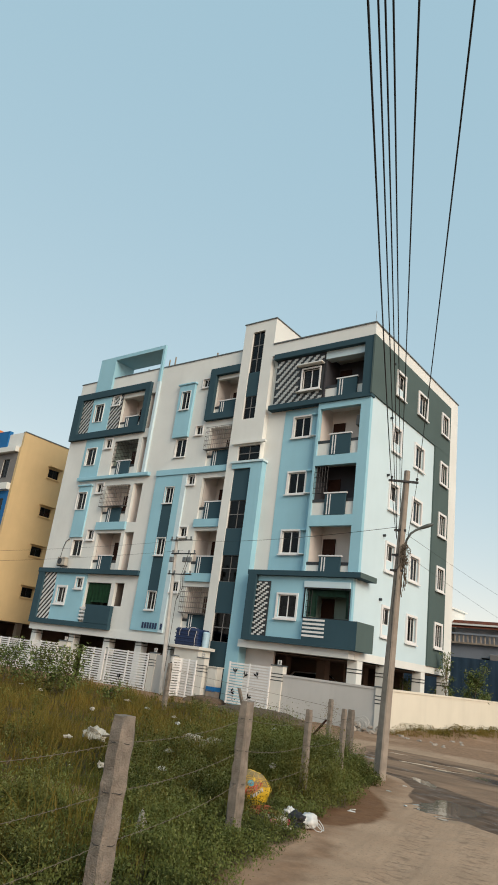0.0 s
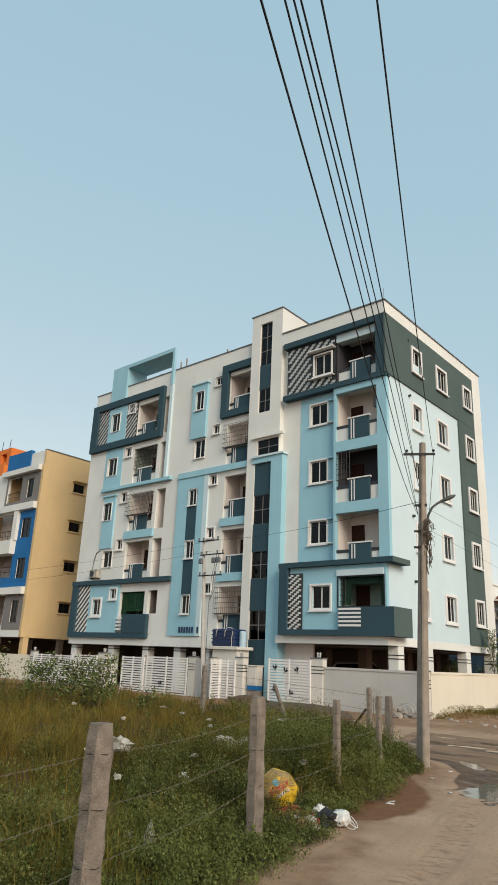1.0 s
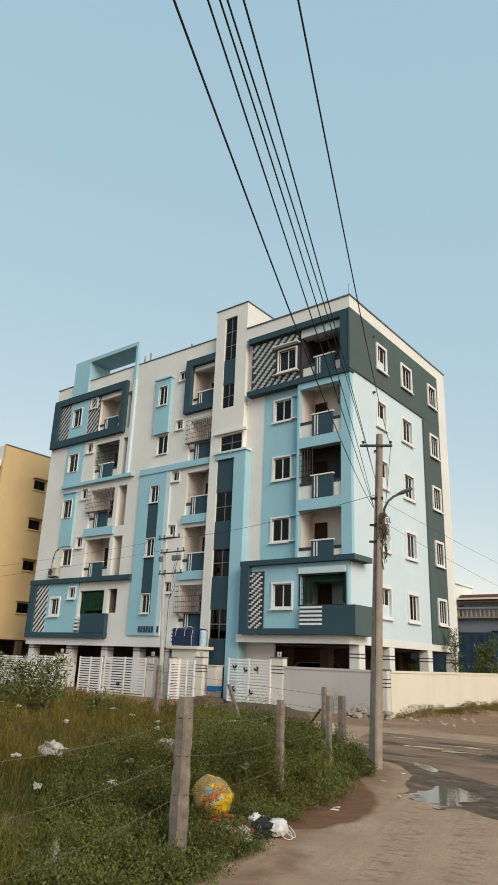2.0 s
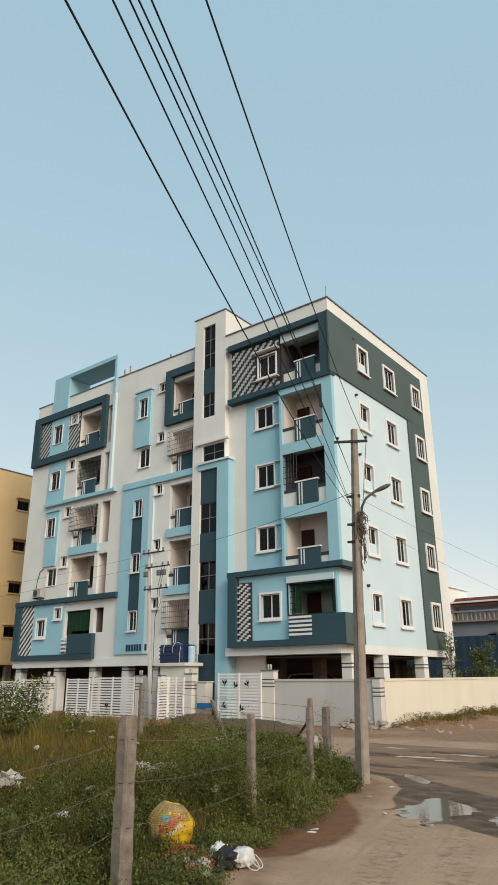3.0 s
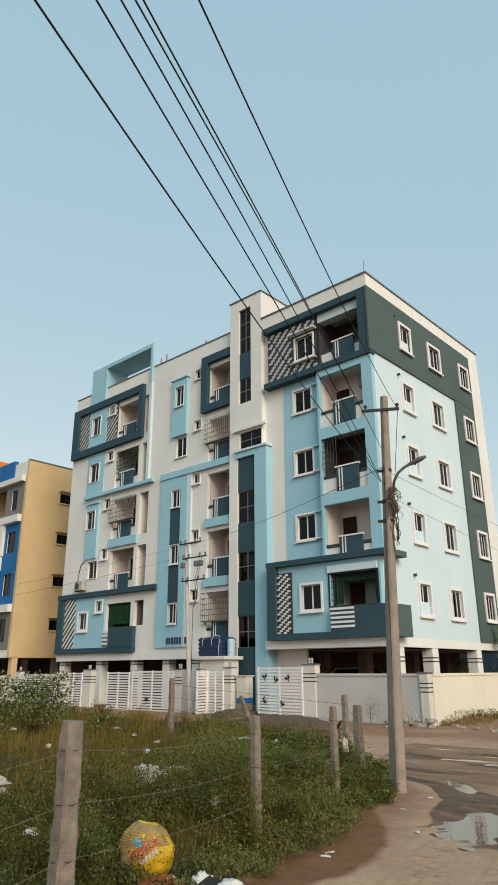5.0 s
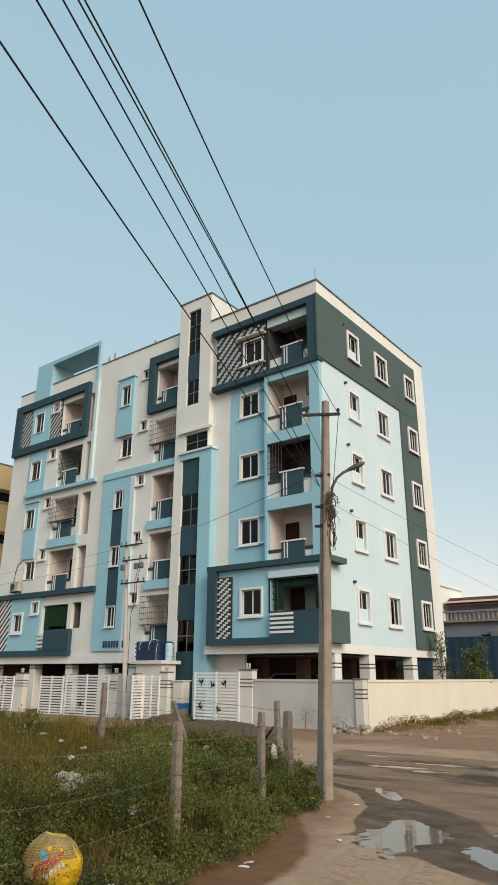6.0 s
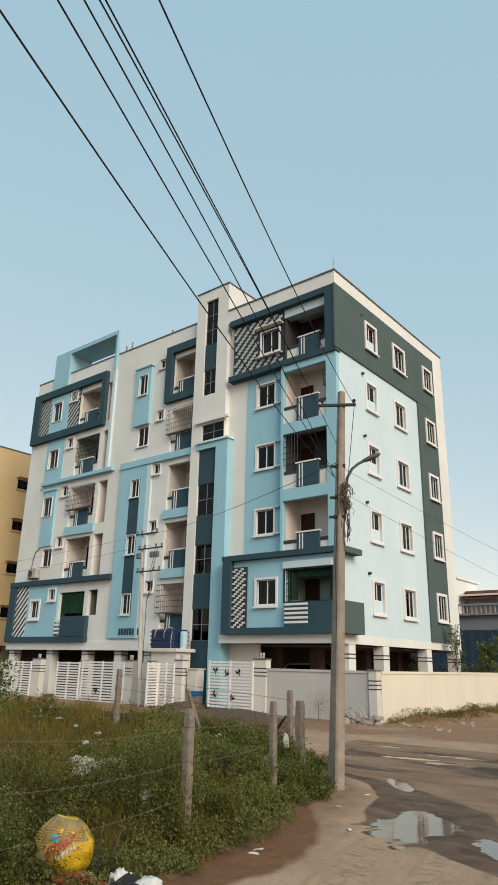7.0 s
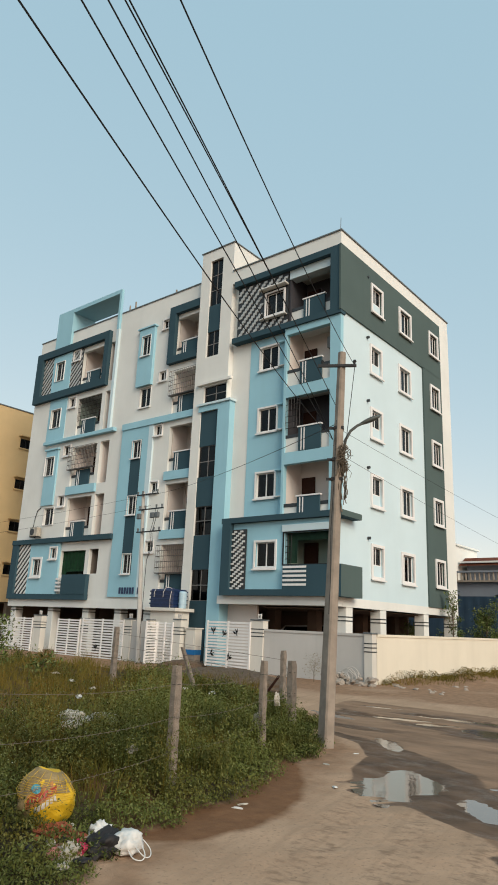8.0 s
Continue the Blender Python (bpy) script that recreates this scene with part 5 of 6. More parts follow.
# house and sheet fence beyond the side road
M_SHEET = plain("blue_steel_sheet", (0.026, 0.056, 0.095), 0.45, 0.2, spread=0.35, scale=1.2)
M_HOUSE = paint("grey_house_paint", (0.22, 0.245, 0.285), grime=0.2)
M_REDROOF = plain("red_roof_tile", (0.28, 0.09, 0.05), 0.8, spread=0.4, scale=2)
fence = thing("sheet_fence", 6, 20, 0, "blue corrugated steel sheet fence", "fence")
bm = bmesh.new()
prev = None
for i in range(241):
    x = -12 + i * 0.15
    y = 20 + (0.018 if i % 4 in (1, 2) else 0.0)
    cur = [bm.verts.new((x, y, 0)), bm.verts.new((x, y, 4.0)), bm.verts.new((x, y + 0.02, 4.0)), bm.verts.new((x, y + 0.02, 0))]
    if prev:
        for k in range(4):
            bm.faces.new((prev[k], cur[k], cur[(k + 1) % 4], prev[(k + 1) % 4]))
    prev = cur
bmesh.ops.recalc_face_normals(bm, faces=bm.faces)
part("sheet", bm, M_SHEET, fence)
for i in range(10):
    part("fence_post", boxes((-11.5 + 3.9 * i, -11.4 + 3.9 * i, 20.08, 20.16, 0, 4.1)), M_IRON, fence)
house = thing("far_house", 8, 28, 0, "blue-grey two-storey house with balustrade and red tiled roof edge", "building")
HH = [(-6 + 4.0 * i, -4.6 + 4.0 * i, 2.8, 4.2) for i in range(8)]
part("wall", wall(-9, 26, 0, 5.0, HH, 22.0, 22.25), M_HOUSE, house)
pieces("wall", ((-9, -8.75, 22.25, 34, 0, 5.0), (25.75, 26, 22.25, 34, 0, 5.0), (-9, 26, 34, 34.25, 0, 7.2)), M_HOUSE, house)
part("roof", boxes((-9.3, 26.3, 21.7, 34, 5.0, 5.12)), M_CONC, house)
bm = bmesh.new()
for i in range(118):
    rod(bm, (-9.2 + 0.3 * i, 21.85, 5.12), (-9.2 + 0.3 * i, 21.85, 5.62), 0.07, 0.05, n=6)
tagged(part("baluster_row", bm, M_CONC, house, "row of grey balusters"), kind="stuff")
part("handrail", boxes((-9.3, 26.3, 21.75, 21.95, 5.62, 5.74)), M_HOUSE, house)
part("upper_wall", wall(-4.9, 26, 5.12, 6.6, [(-1.5 + 4 * i, -0.3 + 4 * i, 5.4, 6.3) for i in range(6)], 25.0, 25.2), M_HOUSE, house)
part("roof_edge", boxes((-5.2, 26.3, 24.3, 34, 6.5, 6.62)), M_WHITE, house)
bm = bmesh.new()
a = [bm.verts.new(p) for p in ((-5.2, 24.2, 6.3), (26.3, 24.2, 6.3), (26.3, 25.4, 6.95), (-5.2, 25.4, 6.95))]
bm.faces.new(a)
bmesh.ops.solidify(bm, geom=bm.faces[:], thickness=0.12)
part("tiled_edge", bm, M_REDROOF, house, "red tiled roof edge")
part("stair_cabin", boxes((-6.6, -5.3, 24.0, 28.0, 5.12, 7.7), (-6.75, -5.15, 23.85, 28.15, 7.7, 7.82)), M_WHITE, house)
for x, z in ((-1.3, 4.3), (1.0, 4.5)):
    g = boxes((x, x + 0.9, 21.6, 22.0, z - 0.45, z + 0.15), bevel=0.03)
    part("air_conditioner", g, M_GREYP, house)


# ---- plants ----
rng = np.random.default_rng(11)


def blade_mesh(name, base, height, width, bend, material):
    """Grass blades, each bent and tapering to a tip."""
    n = len(base)
    a, b = rng.uniform(0, 6.283, n), rng.uniform(0, 6.283, n)
    s = np.stack([np.cos(a), np.sin(a), np.zeros(n)], 1) * width[:, None]
    l = np.stack([np.cos(b), np.sin(b), np.zeros(n)], 1) * (bend * height)[:, None]
    up = np.zeros((n, 3))
    up[:, 2] = height
    mid = base + 0.55 * up + 0.3 * l
    v = np.stack([base - s * 0.5, base + s * 0.5, mid - s * 0.4, mid + s * 0.4, base + up * (1 - 0.25 * bend)[:, None] + l], 1).reshape(-1, 3)
    k = (np.arange(n) * 5)[:, None]
    f = np.concatenate([k + [[0, 1, 3]], k + [[0, 3, 2]], k + [[2, 3, 4]]], 0)
    return fast_mesh(name, v, f, material)


def leaf_mesh(name, centre, length, width, material, droop=0.5):
    """Diamond leaves at random slants, folded along the rib."""
    n = len(centre)
    a = rng.uniform(0, 6.283, n)
    t = rng.normal(0.1, droop, n)
    d = np.stack([np.cos(a) * np.cos(t), np.sin(a) * np.cos(t), np.sin(t)], 1)
    s = np.stack([-np.sin(a), np.cos(a), rng.normal(0, 0.35, n)], 1)
    L, W = length[:, None], width[:, None]
    v = np.stack([centre - d * L / 2, centre + s * W / 2, centre + d * L / 2, centre - s * W / 2], 1).reshape(-1, 3)
    f = (np.arange(n) * 4)[:, None] + np.array([[0, 1, 2, 3]])
    return fast_mesh(name, v, f, material)


def scatter(n, x0, x1, y0, y1):
    x, y = rng.uniform(x0, x1, n), rng.uniform(y0, y1, n)
    return x, y


def trodden(x, y):
    """Where rubbish lies and plants stay low."""
    ax, ay, bx, by = 8.3, -17.9, 9.35, -18.4
    t = np.clip(((x - ax) * (bx - ax) + (y - ay) * (by - ay)) / ((bx - ax) ** 2 + (by - ay) ** 2), 0, 1)
    return np.hypot(x - ax - t * (bx - ax), y - ay - t * (by - ay)) < 0.42


def in_field(x, y, margin=0.0):
    dumped = trodden(x, y) | (np.hypot(x - 5.3, y + 15.3) < 0.55) | (np.hypot(x - 5.8, y + 15.7) < 0.35)
    return ~dumped & (x < field_edge(y) - margin) & (y < -5.6 + 0.5 * np.sin(x)) & (x > -26)


def patches(x, y):
    return 0.5 + 0.5 * wave(x, y, 0.55, 7)


def on_ground(x, y):
    return np.stack([x, y, ground_height(x, y) - 0.01], 1)


M_DRY = foliage("dry_olive_grass", (0.128, 0.1, 0.022), (0.048, 0.044, 0.01), (0.2, 0.155, 0.05), 0.7)
M_GREEN = foliage("green_grass", (0.08, 0.082, 0.017), (0.044, 0.05, 0.011), (0.14, 0.12, 0.034), 0.7)
M_HERB = foliage("weed_leaves", (0.092, 0.106, 0.03), (0.022, 0.031, 0.008), (0.19, 0.195, 0.08), 0.75)
M_BUSH = foliage("shrub_leaves", (0.11, 0.145, 0.045), (0.06, 0.09, 0.028), (0.2, 0.21, 0.09), 0.66)
M_FLOWER = foliage("pale_flower_heads", (0.24, 0.25, 0.16), (0.19, 0.21, 0.12), (0.36, 0.36, 0.27))


def worn(x, y):
    """A worn brown patch among the weeds near the first posts."""
    return np.exp(-((x - 6.9) / 1.1) ** 2 - ((y + 20.1) / 0.75) ** 2)


def closeness(x, y):
    return np.clip(1.25 - np.hypot(x - 13.5, y + 22) / 26, 0.12, 1)


# dry grass over the whole field
x, y = scatter(330000, -24, 11, -26, -5.5)
keep = in_field(x, y, 0.55) & (rng.uniform(0, 1, len(x)) < closeness(x, y) * np.clip(1.5 * patches(x, y) - 0.1, 0.05, 1) * np.clip(0.25 + (field_edge(y) - x) / 4.0, 0.25, 1) * (1 - 0.85 * worn(x, y)))
x, y = x[keep], y[keep]
h = (0.14 + 0.3 * rng.uniform(0, 1, len(x)) ** 1.4) * (0.45 + 1.1 * np.clip(0.5 + 0.8 * wave(x, y, 2.3, 17), 0, 1)) * (0.7 + 0.6 * patches(x, y))
tagged(new("dry_grass", blade_mesh("dry_grass", on_ground(x, y), h, rng.uniform(0.004, 0.011, len(x)) * (1.9 - 1.0 * closeness(x, y)), rng.uniform(0.1, 0.9, len(x)), M_DRY)), "olive brown dry grass covering the vacant plot", "grass", kind="stuff")
x, y = scatter(60000, -12, 14, -38, -26)
keep = in_field(x, y, 0.15) & (rng.uniform(0, 1, len(x)) < 0.5)
x, y = x[keep], y[keep]
tagged(new("dry_grass", blade_mesh("dry_grass", on_ground(x, y), rng.uniform(0.1, 0.34, len(x)), rng.uniform(0.01, 0.02, len(x)), rng.uniform(0.1, 0.9, len(x)), M_DRY)), "olive brown dry grass at the far end of the plot", "grass", kind="stuff")
# greener grass near the fence
x, y = scatter(150000, 1, 11, -26, -8.5)
d = field_edge(y) - x
keep = in_field(x, y) & (rng.uniform(0, 1, len(x)) < np.exp(-d / 3.0) * np.clip(0.15 + d / 1.2, 0, 1)) & (rng.uniform(0, 1, len(x)) < closeness(x, y))
x, y = x[keep], y[keep]
tagged(new("green_grass", blade_mesh("green_grass", on_ground(x, y), rng.uniform(0.08, 0.32, len(x)) * np.clip(0.35 + (field_edge(y) - x) / 1.5, 0.35, 1), rng.uniform(0.005, 0.011, len(x)), rng.uniform(0.2, 1.1, len(x)), M_GREEN)), "green grass along the wire fence", "grass", kind="stuff")


def herb_cloud(px, py, ph, pr, count):
    """Leaf centres of many low weed plants, loosely heaped."""
    who = np.repeat(np.arange(len(px)), count)
    t = rng.uniform(0, 1, len(who)) ** 0.75
    a = rng.uniform(0, 6.283, len(who))
    q = pr[who] * (0.5 + 0.65 * np.sin(np.clip(t, 0.05, 0.93) * 3.1)) * np.sqrt(rng.uniform(0, 1, len(who)))
    return on_ground(px, py)[who] + np.stack([q * np.cos(a), q * np.sin(a), ph[who] * t + 0.02], 1)


def branching(px, py, ph, spread, limbs, leaves):
    """Upright weeds: every plant has limbs that fan out from its base. Gives leaf centres, limb feet, limb tips and their heights."""
    plant = np.repeat(np.arange(len(px)), limbs)
    a, tilt = rng.uniform(0, 6.283, len(plant)), rng.uniform(0.05, 1.0, len(plant)) ** 0.8 * spread
    size = ph[plant] * rng.uniform(0.6, 1.08, len(plant))
    axis = np.stack([np.cos(a) * np.sin(tilt), np.sin(a) * np.sin(tilt), np.cos(tilt)], 1) * size[:, None]
    foot = on_ground(px, py)[plant]
    who = np.repeat(np.arange(len(plant)), leaves)
    t = rng.uniform(0.12, 1.0, len(who)) ** 0.8
    bush = (0.022 + 0.085 * size[who] * (1.1 - 0.8 * t))[:, None]
    c = foot[who] + axis[who] * t[:, None] + rng.normal(0, 1, (len(who), 3)) * bush * np.array([1, 1, 0.7])
    return c, foot, foot + axis, size


def clump(x, y):
    return np.clip(0.45 + 0.8 * wave(x, y, 2.1, 13) + 0.45 * wave(x, y, 4.6, 19), 0, 1)


def leafy(name, c, low, high, material, label):
    s = rng.uniform(low, high, len(c)) * (1.75 - 0.95 * closeness(c[:, 0], c[:, 1]))
    tagged(new(name, leaf_mesh(name, c, s, s * rng.uniform(0.32, 0.56, len(c)), material, 0.7)), label, "weeds", kind="stuff")


# tall flowering weeds in a belt along the fence, lower at the track and towards the near end
x, y = scatter(7400, 0, 11, -25, -8.6)
d = field_edge(y) - x
belt = np.clip((d + 0.1) / 0.5, 0, 1) * np.clip((3.4 - d) / 1.6, 0, 1)
keep = (d > 0.0) & ~trodden(x, y) & (rng.uniform(0, 1, len(x)) < (1 - 0.8 * worn(x, y)) * belt * (0.22 + 0.78 * clump(x, y) ** 1.2))
x, y, d = x[keep], y[keep], d[keep]
ph = rng.uniform(0.34, 0.82, len(x)) * (0.28 + 1.0 * clump(x, y)) * np.interp(y, (-25, -20.5, -18.3, -16.8, -15, -13.6, -12, -9), (0.42, 0.55, 0.8, 1.12, 1.24, 0.95, 0.55, 0.4)) * np.clip(0.52 + d / 1.2, 0.52, 1.0)
c, foot, tip, size = branching(x, y, ph, 0.66, 8, 62)
leafy("weed_leaves", c, 0.016, 0.048, M_HERB, "dense green flowering weeds along the wire fence")
pick = (size > 0.36) & (rng.uniform(0, 1, len(size)) < 0.5)
heads = (tip[pick][:, None, :] + rng.normal(0, 0.03, (pick.sum(), 3, 3))).reshape(-1, 3)
fs = rng.uniform(0.006, 0.013, len(heads))
tagged(new("flower_heads", leaf_mesh("flower_heads", heads, fs, fs, M_FLOWER)), "tiny pale flower heads on the weeds", "flowers", kind="stuff")
lean_out = np.hypot(tip[:, 0] - foot[:, 0], tip[:, 1] - foot[:, 1]) / size
tagged(new("weed_stems", blade_mesh("weed_stems", foot, size * 0.95, np.full(len(foot), 0.006), lean_out * 0.8, M_GREEN)), "thin green stems of the weeds", "weeds", kind="stuff")
# scattered weeds and tussocks over the rest of the plot
x, y = scatter(5200, -21, 8, -26, -6.5)
d = field_edge(y) - x
keep = in_field(x, y, 1.6) & (rng.uniform(0, 1, len(x)) < np.where(d < 5, 0.62, 0.24) * clump(x * 0.8, y * 0.8) ** 1.4 * (1 - 0.8 * worn(x, y)))
x, y = x[keep], y[keep]
ph = rng.uniform(0.22, 0.55, len(x)) * (0.6 + 0.6 * clump(x * 0.8, y * 0.8))
c, foot, tip, size = branching(x, y, ph, 0.85, 5, 32)
leafy("weed_leaves", c, 0.02, 0.056, M_HERB, "scattered leafy weeds in the dry plot")
# creeping weeds at the edge of the track, round the near posts and among the rubbish
ey = rng.uniform(-24, -10.5, 620)
ex = field_edge(ey) - rng.uniform(-0.12, 0.5, 620)
nx_, ny_ = scatter(800, 6.5, 10.9, -25, -17.5)
qx, qy = rng.uniform(8.2, 9.35, 110), rng.uniform(-18.9, -17.5, 110)
near_ok, dump_ok = (nx_ < field_edge(ny_)) & (worn(nx_, ny_) < 0.4), trodden(qx, qy) & (qx < field_edge(qy) + 0.1)
edge_ok = ~trodden(ex, ey)
lx, ly = np.concatenate([ex[edge_ok], nx_[near_ok], qx[dump_ok]]), np.concatenate([ey[edge_ok], ny_[near_ok], qy[dump_ok]])
lh = np.concatenate([rng.uniform(0.05, 0.2, edge_ok.sum()), rng.uniform(0.08, 0.26, near_ok.sum()) * (0.5 + 0.8 * clump(nx_, ny_)[near_ok]), rng.uniform(0.04, 0.1, dump_ok.sum())])
c = herb_cloud(lx, ly, lh, 0.08 + 0.5 * lh, (40 + 340 * lh).astype(int))
leafy("low_weeds", c, 0.018, 0.05, M_HERB, "low creeping weeds beside the track")


def shrub(name, cx, cy, z0, height, radius, leaves, size, material, label, category, trunk=0.03, lean=0.0, first=0.25):
    """A shrub or tree: tapering stem, forked limbs and a loose crown of leaves round the limb ends."""
    r = np.random.default_rng(int(abs(cx * 97 + cy * 31)))
    ob = thing(name, cx, cy, z0, label, category)
    g = bmesh.new()
    tip = Vector((cx + lean, cy, z0 + height * 0.75))
    rod(g, (cx, cy, z0 - 0.05), (cx + lean * 0.5, cy, z0 + height * 0.4), trunk, trunk * 0.7, n=7)
    rod(g, (cx + lean * 0.5, cy, z0 + height * 0.4), tip, trunk * 0.7, trunk * 0.25, n=6)
    ends = []
    for k in range(14):
        f = first + (0.95 - first) * k / 13
        a = k * 2.4 + r.uniform(0, 1)
        start = Vector((cx + lean * f, cy, z0 + height * f * 0.75))
        reach = radius * r.uniform(0.5, 1.05) * (1.1 - 0.5 * f)
        end = start + Vector((math.cos(a) * reach, math.sin(a) * reach, height * r.uniform(0.08, 0.28)))
        rod(g, start, end, trunk * 0.35, trunk * 0.1, n=5)
        ends += [(start.lerp(end, 0.55), 0.6), (end, 1.0), (start.lerp(end, 0.8), 0.9)]
    ends.append((tip + Vector((0, 0, height * 0.12)), 1.0))
    part("trunk", g, plain(name + "_bark", (0.16, 0.12, 0.08), 0.9, spread=0.4), ob)
    pick = r.integers(0, len(ends), leaves)
    c = np.array([ends[i][0] for i in pick]) + r.normal(0, radius * 0.2, (leaves, 3)) * np.array([1, 1, 0.8])
    s = r.uniform(0.6, 1.2, leaves) * size
    crown = adopt(new("crown", leaf_mesh("crown", c, s, s * 0.5, material, 0.6)), ob)
    return ob


for k, (bx, by, bh, br) in enumerate(((-3.0, -11.9, 1.6, 0.7), (-2.0, -11.0, 0.75, 0.45), (-4.4, -11.9, 1.5, 0.8), (-5.9, -12.0, 1.45, 0.8), (-7.6, -13.0, 1.5, 0.8))):
    shrub("weed_shrub", bx, by, 0.1, bh, br, 1500 if bh > 1 else 350, 0.11, M_BUSH, "pale green leafy weed shrub in the dry grass", "shrub", 0.02, 0.1)
shrub("young_tree", 0.6, 8.9, 0.0, 3.85, 0.42, 800, 0.12, M_BUSH, "young tree with sparse leaves beside the stilt columns", "tree", 0.045, 0.0, 0.5)
shrub("tree", 1.4, 10.7, 0.0, 3.2, 0.75, 3600, 0.12, M_BUSH, "bushy green garden tree inside the compound wall", "tree", 0.06, 0.1, 0.4)
shrub("garden_shrub", -2.0, 9.7, 0.0, 2.3, 0.6, 1600, 0.11, M_BUSH, "garden shrub seen between the stilt columns", "shrub", 0.03)
shrub("tree", 4.8, 18.6, 0.0, 3.3, 1.4, 4500, 0.15, M_BUSH, "bushy green tree in front of the sheet fence", "tree", 0.09, -0.2, 0.3)
shrub("garden_shrub", -0.8, 12.2, 0.0, 2.1, 0.8, 1800, 0.13, M_BUSH, "garden shrub behind the compound wall", "shrub", 0.03)
shrub("garden_shrub", -3.2, 12.3, 0.0, 2.0, 0.8, 1800, 0.13, M_BUSH, "garden shrub behind the compound wall", "shrub", 0.03)
shrub("dry_shrub", 0.35, -2.1, 0.0, 0.9, 0.45, 260, 0.05, M_DRY, "dry leafless shrub by the compound wall", "shrub", 0.015)
# grass strip at the foot of the side wall
x, y = scatter(14000, 2.15, 4.4, -1.2, 24)
keep = (rng.uniform(0, 1, len(x)) < np.clip(1.25 - (x - 2.15) / (1.2 + 0.5 * np.sin(y * 1.1)), 0, 1)) & (rng.uniform(0, 1, len(x)) < 0.35 + 0.65 * patches(x * 3, y * 2))
x, y = x[keep], y[keep]
tagged(new("verge_grass", blade_mesh("verge_grass", on_ground(x, y), rng.uniform(0.06, 0.26, len(x)), rng.uniform(0.008, 0.018, len(x)), rng.uniform(0.3, 1.2, len(x)), M_DRY)), "rough grass at the foot of the side wall", "grass", kind="stuff")

vx, vy = rng.uniform(2.2, 3.9, 900), rng.uniform(-0.8, 24, 900)
keep = rng.uniform(0, 1, 900) < np.clip(1.3 - (vx - 2.2) / 1.2, 0.1, 1) * (0.2 + 0.8 * patches(vx * 2, vy * 1.6))
vx, vy = vx[keep], vy[keep]
vh = rng.uniform(0.06, 0.3, len(vx))
c = herb_cloud(vx, vy, vh, 0.1 + 0.4 * vh, (90 * vh / 0.25).astype(int) + 10)
s = rng.uniform(0.03, 0.07, len(c))
tagged(new("verge_weeds", leaf_mesh("verge_weeds", c, s, s * 0.4, M_DRY)), "low weeds at the foot of the side wall", "weeds", kind="stuff")

# ---- wire fence ----
POSTS = ((9.945, -21.91, 1.31, 0.074), (9.084, -19.26, 1.39, 0.064), (8.114, -16.34, 1.25, 0.047), (7.411, -13.96, 1.23, 0.044), (6.598, -12.15, 1.155, 0.064), (4.953, -10.14, 1.225, 0.055))


def post(x, y, top, r, lean=(0.0, 0.0), label="rough-hewn grey stone fence post"):
    rr = random.Random(int(x * 100))
    bm = bmesh.new()
    rings = []
    n = 17
    for k in range(n):
        f = k / (n - 1)
        w = r * (1.12 - 0.18 * f) * (1 + 0.09 * noise.noise(Vector((x * 9, y * 9, f * 9)))) * (0.86 if k == n - 1 else 1.0)
        z = -0.15 + (top + 0.15) * f
        rings.append([bm.verts.new((x + lean[0] * f + sx * w + rr.uniform(-0.1, 0.1) * r, y + lean[1] * f + sy * w + rr.uniform(-0.1, 0.1) * r, z + rr.uniform(-0.006, 0.006))) for sx, sy in ((1, -0.7), (1, 0.7), (0.7, 1), (-0.7, 1), (-1, 0.7), (-1, -0.7), (-0.7, -1), (0.7, -1))])
    for a, b in zip(rings, rings[1:]):
        for k in range(8):
            bm.faces.new((a[k], a[(k + 1) % 8], b[(k + 1) % 8], b[k]))
    bm.faces.new(rings[-1])
    bm.faces.new(rings[0][::-1])
    t = thing("fence_post", x, y, 0, label, "fence post", "posts of the wire fence")
    part("shaft", bm, M_POST, t)
    for z in (top - 0.18, top - 0.5, top - 0.82):
        f = (z + 0.15) / (top + 0.15)
        g = bmesh.new()
        w = r * (1.12 - 0.18 * f) + 0.006
        pts = [(x + lean[0] * f + w * 1.05 * math.cos(a * 0.7854), y + lean[1] * f + w * 1.05 * math.sin(a * 0.7854), z + 0.006 * (a % 2)) for a in range(9)]
        tube(g, pts, 0.0025, 4)
        part("wire_tie", g, M_WIRE, t)
    return t


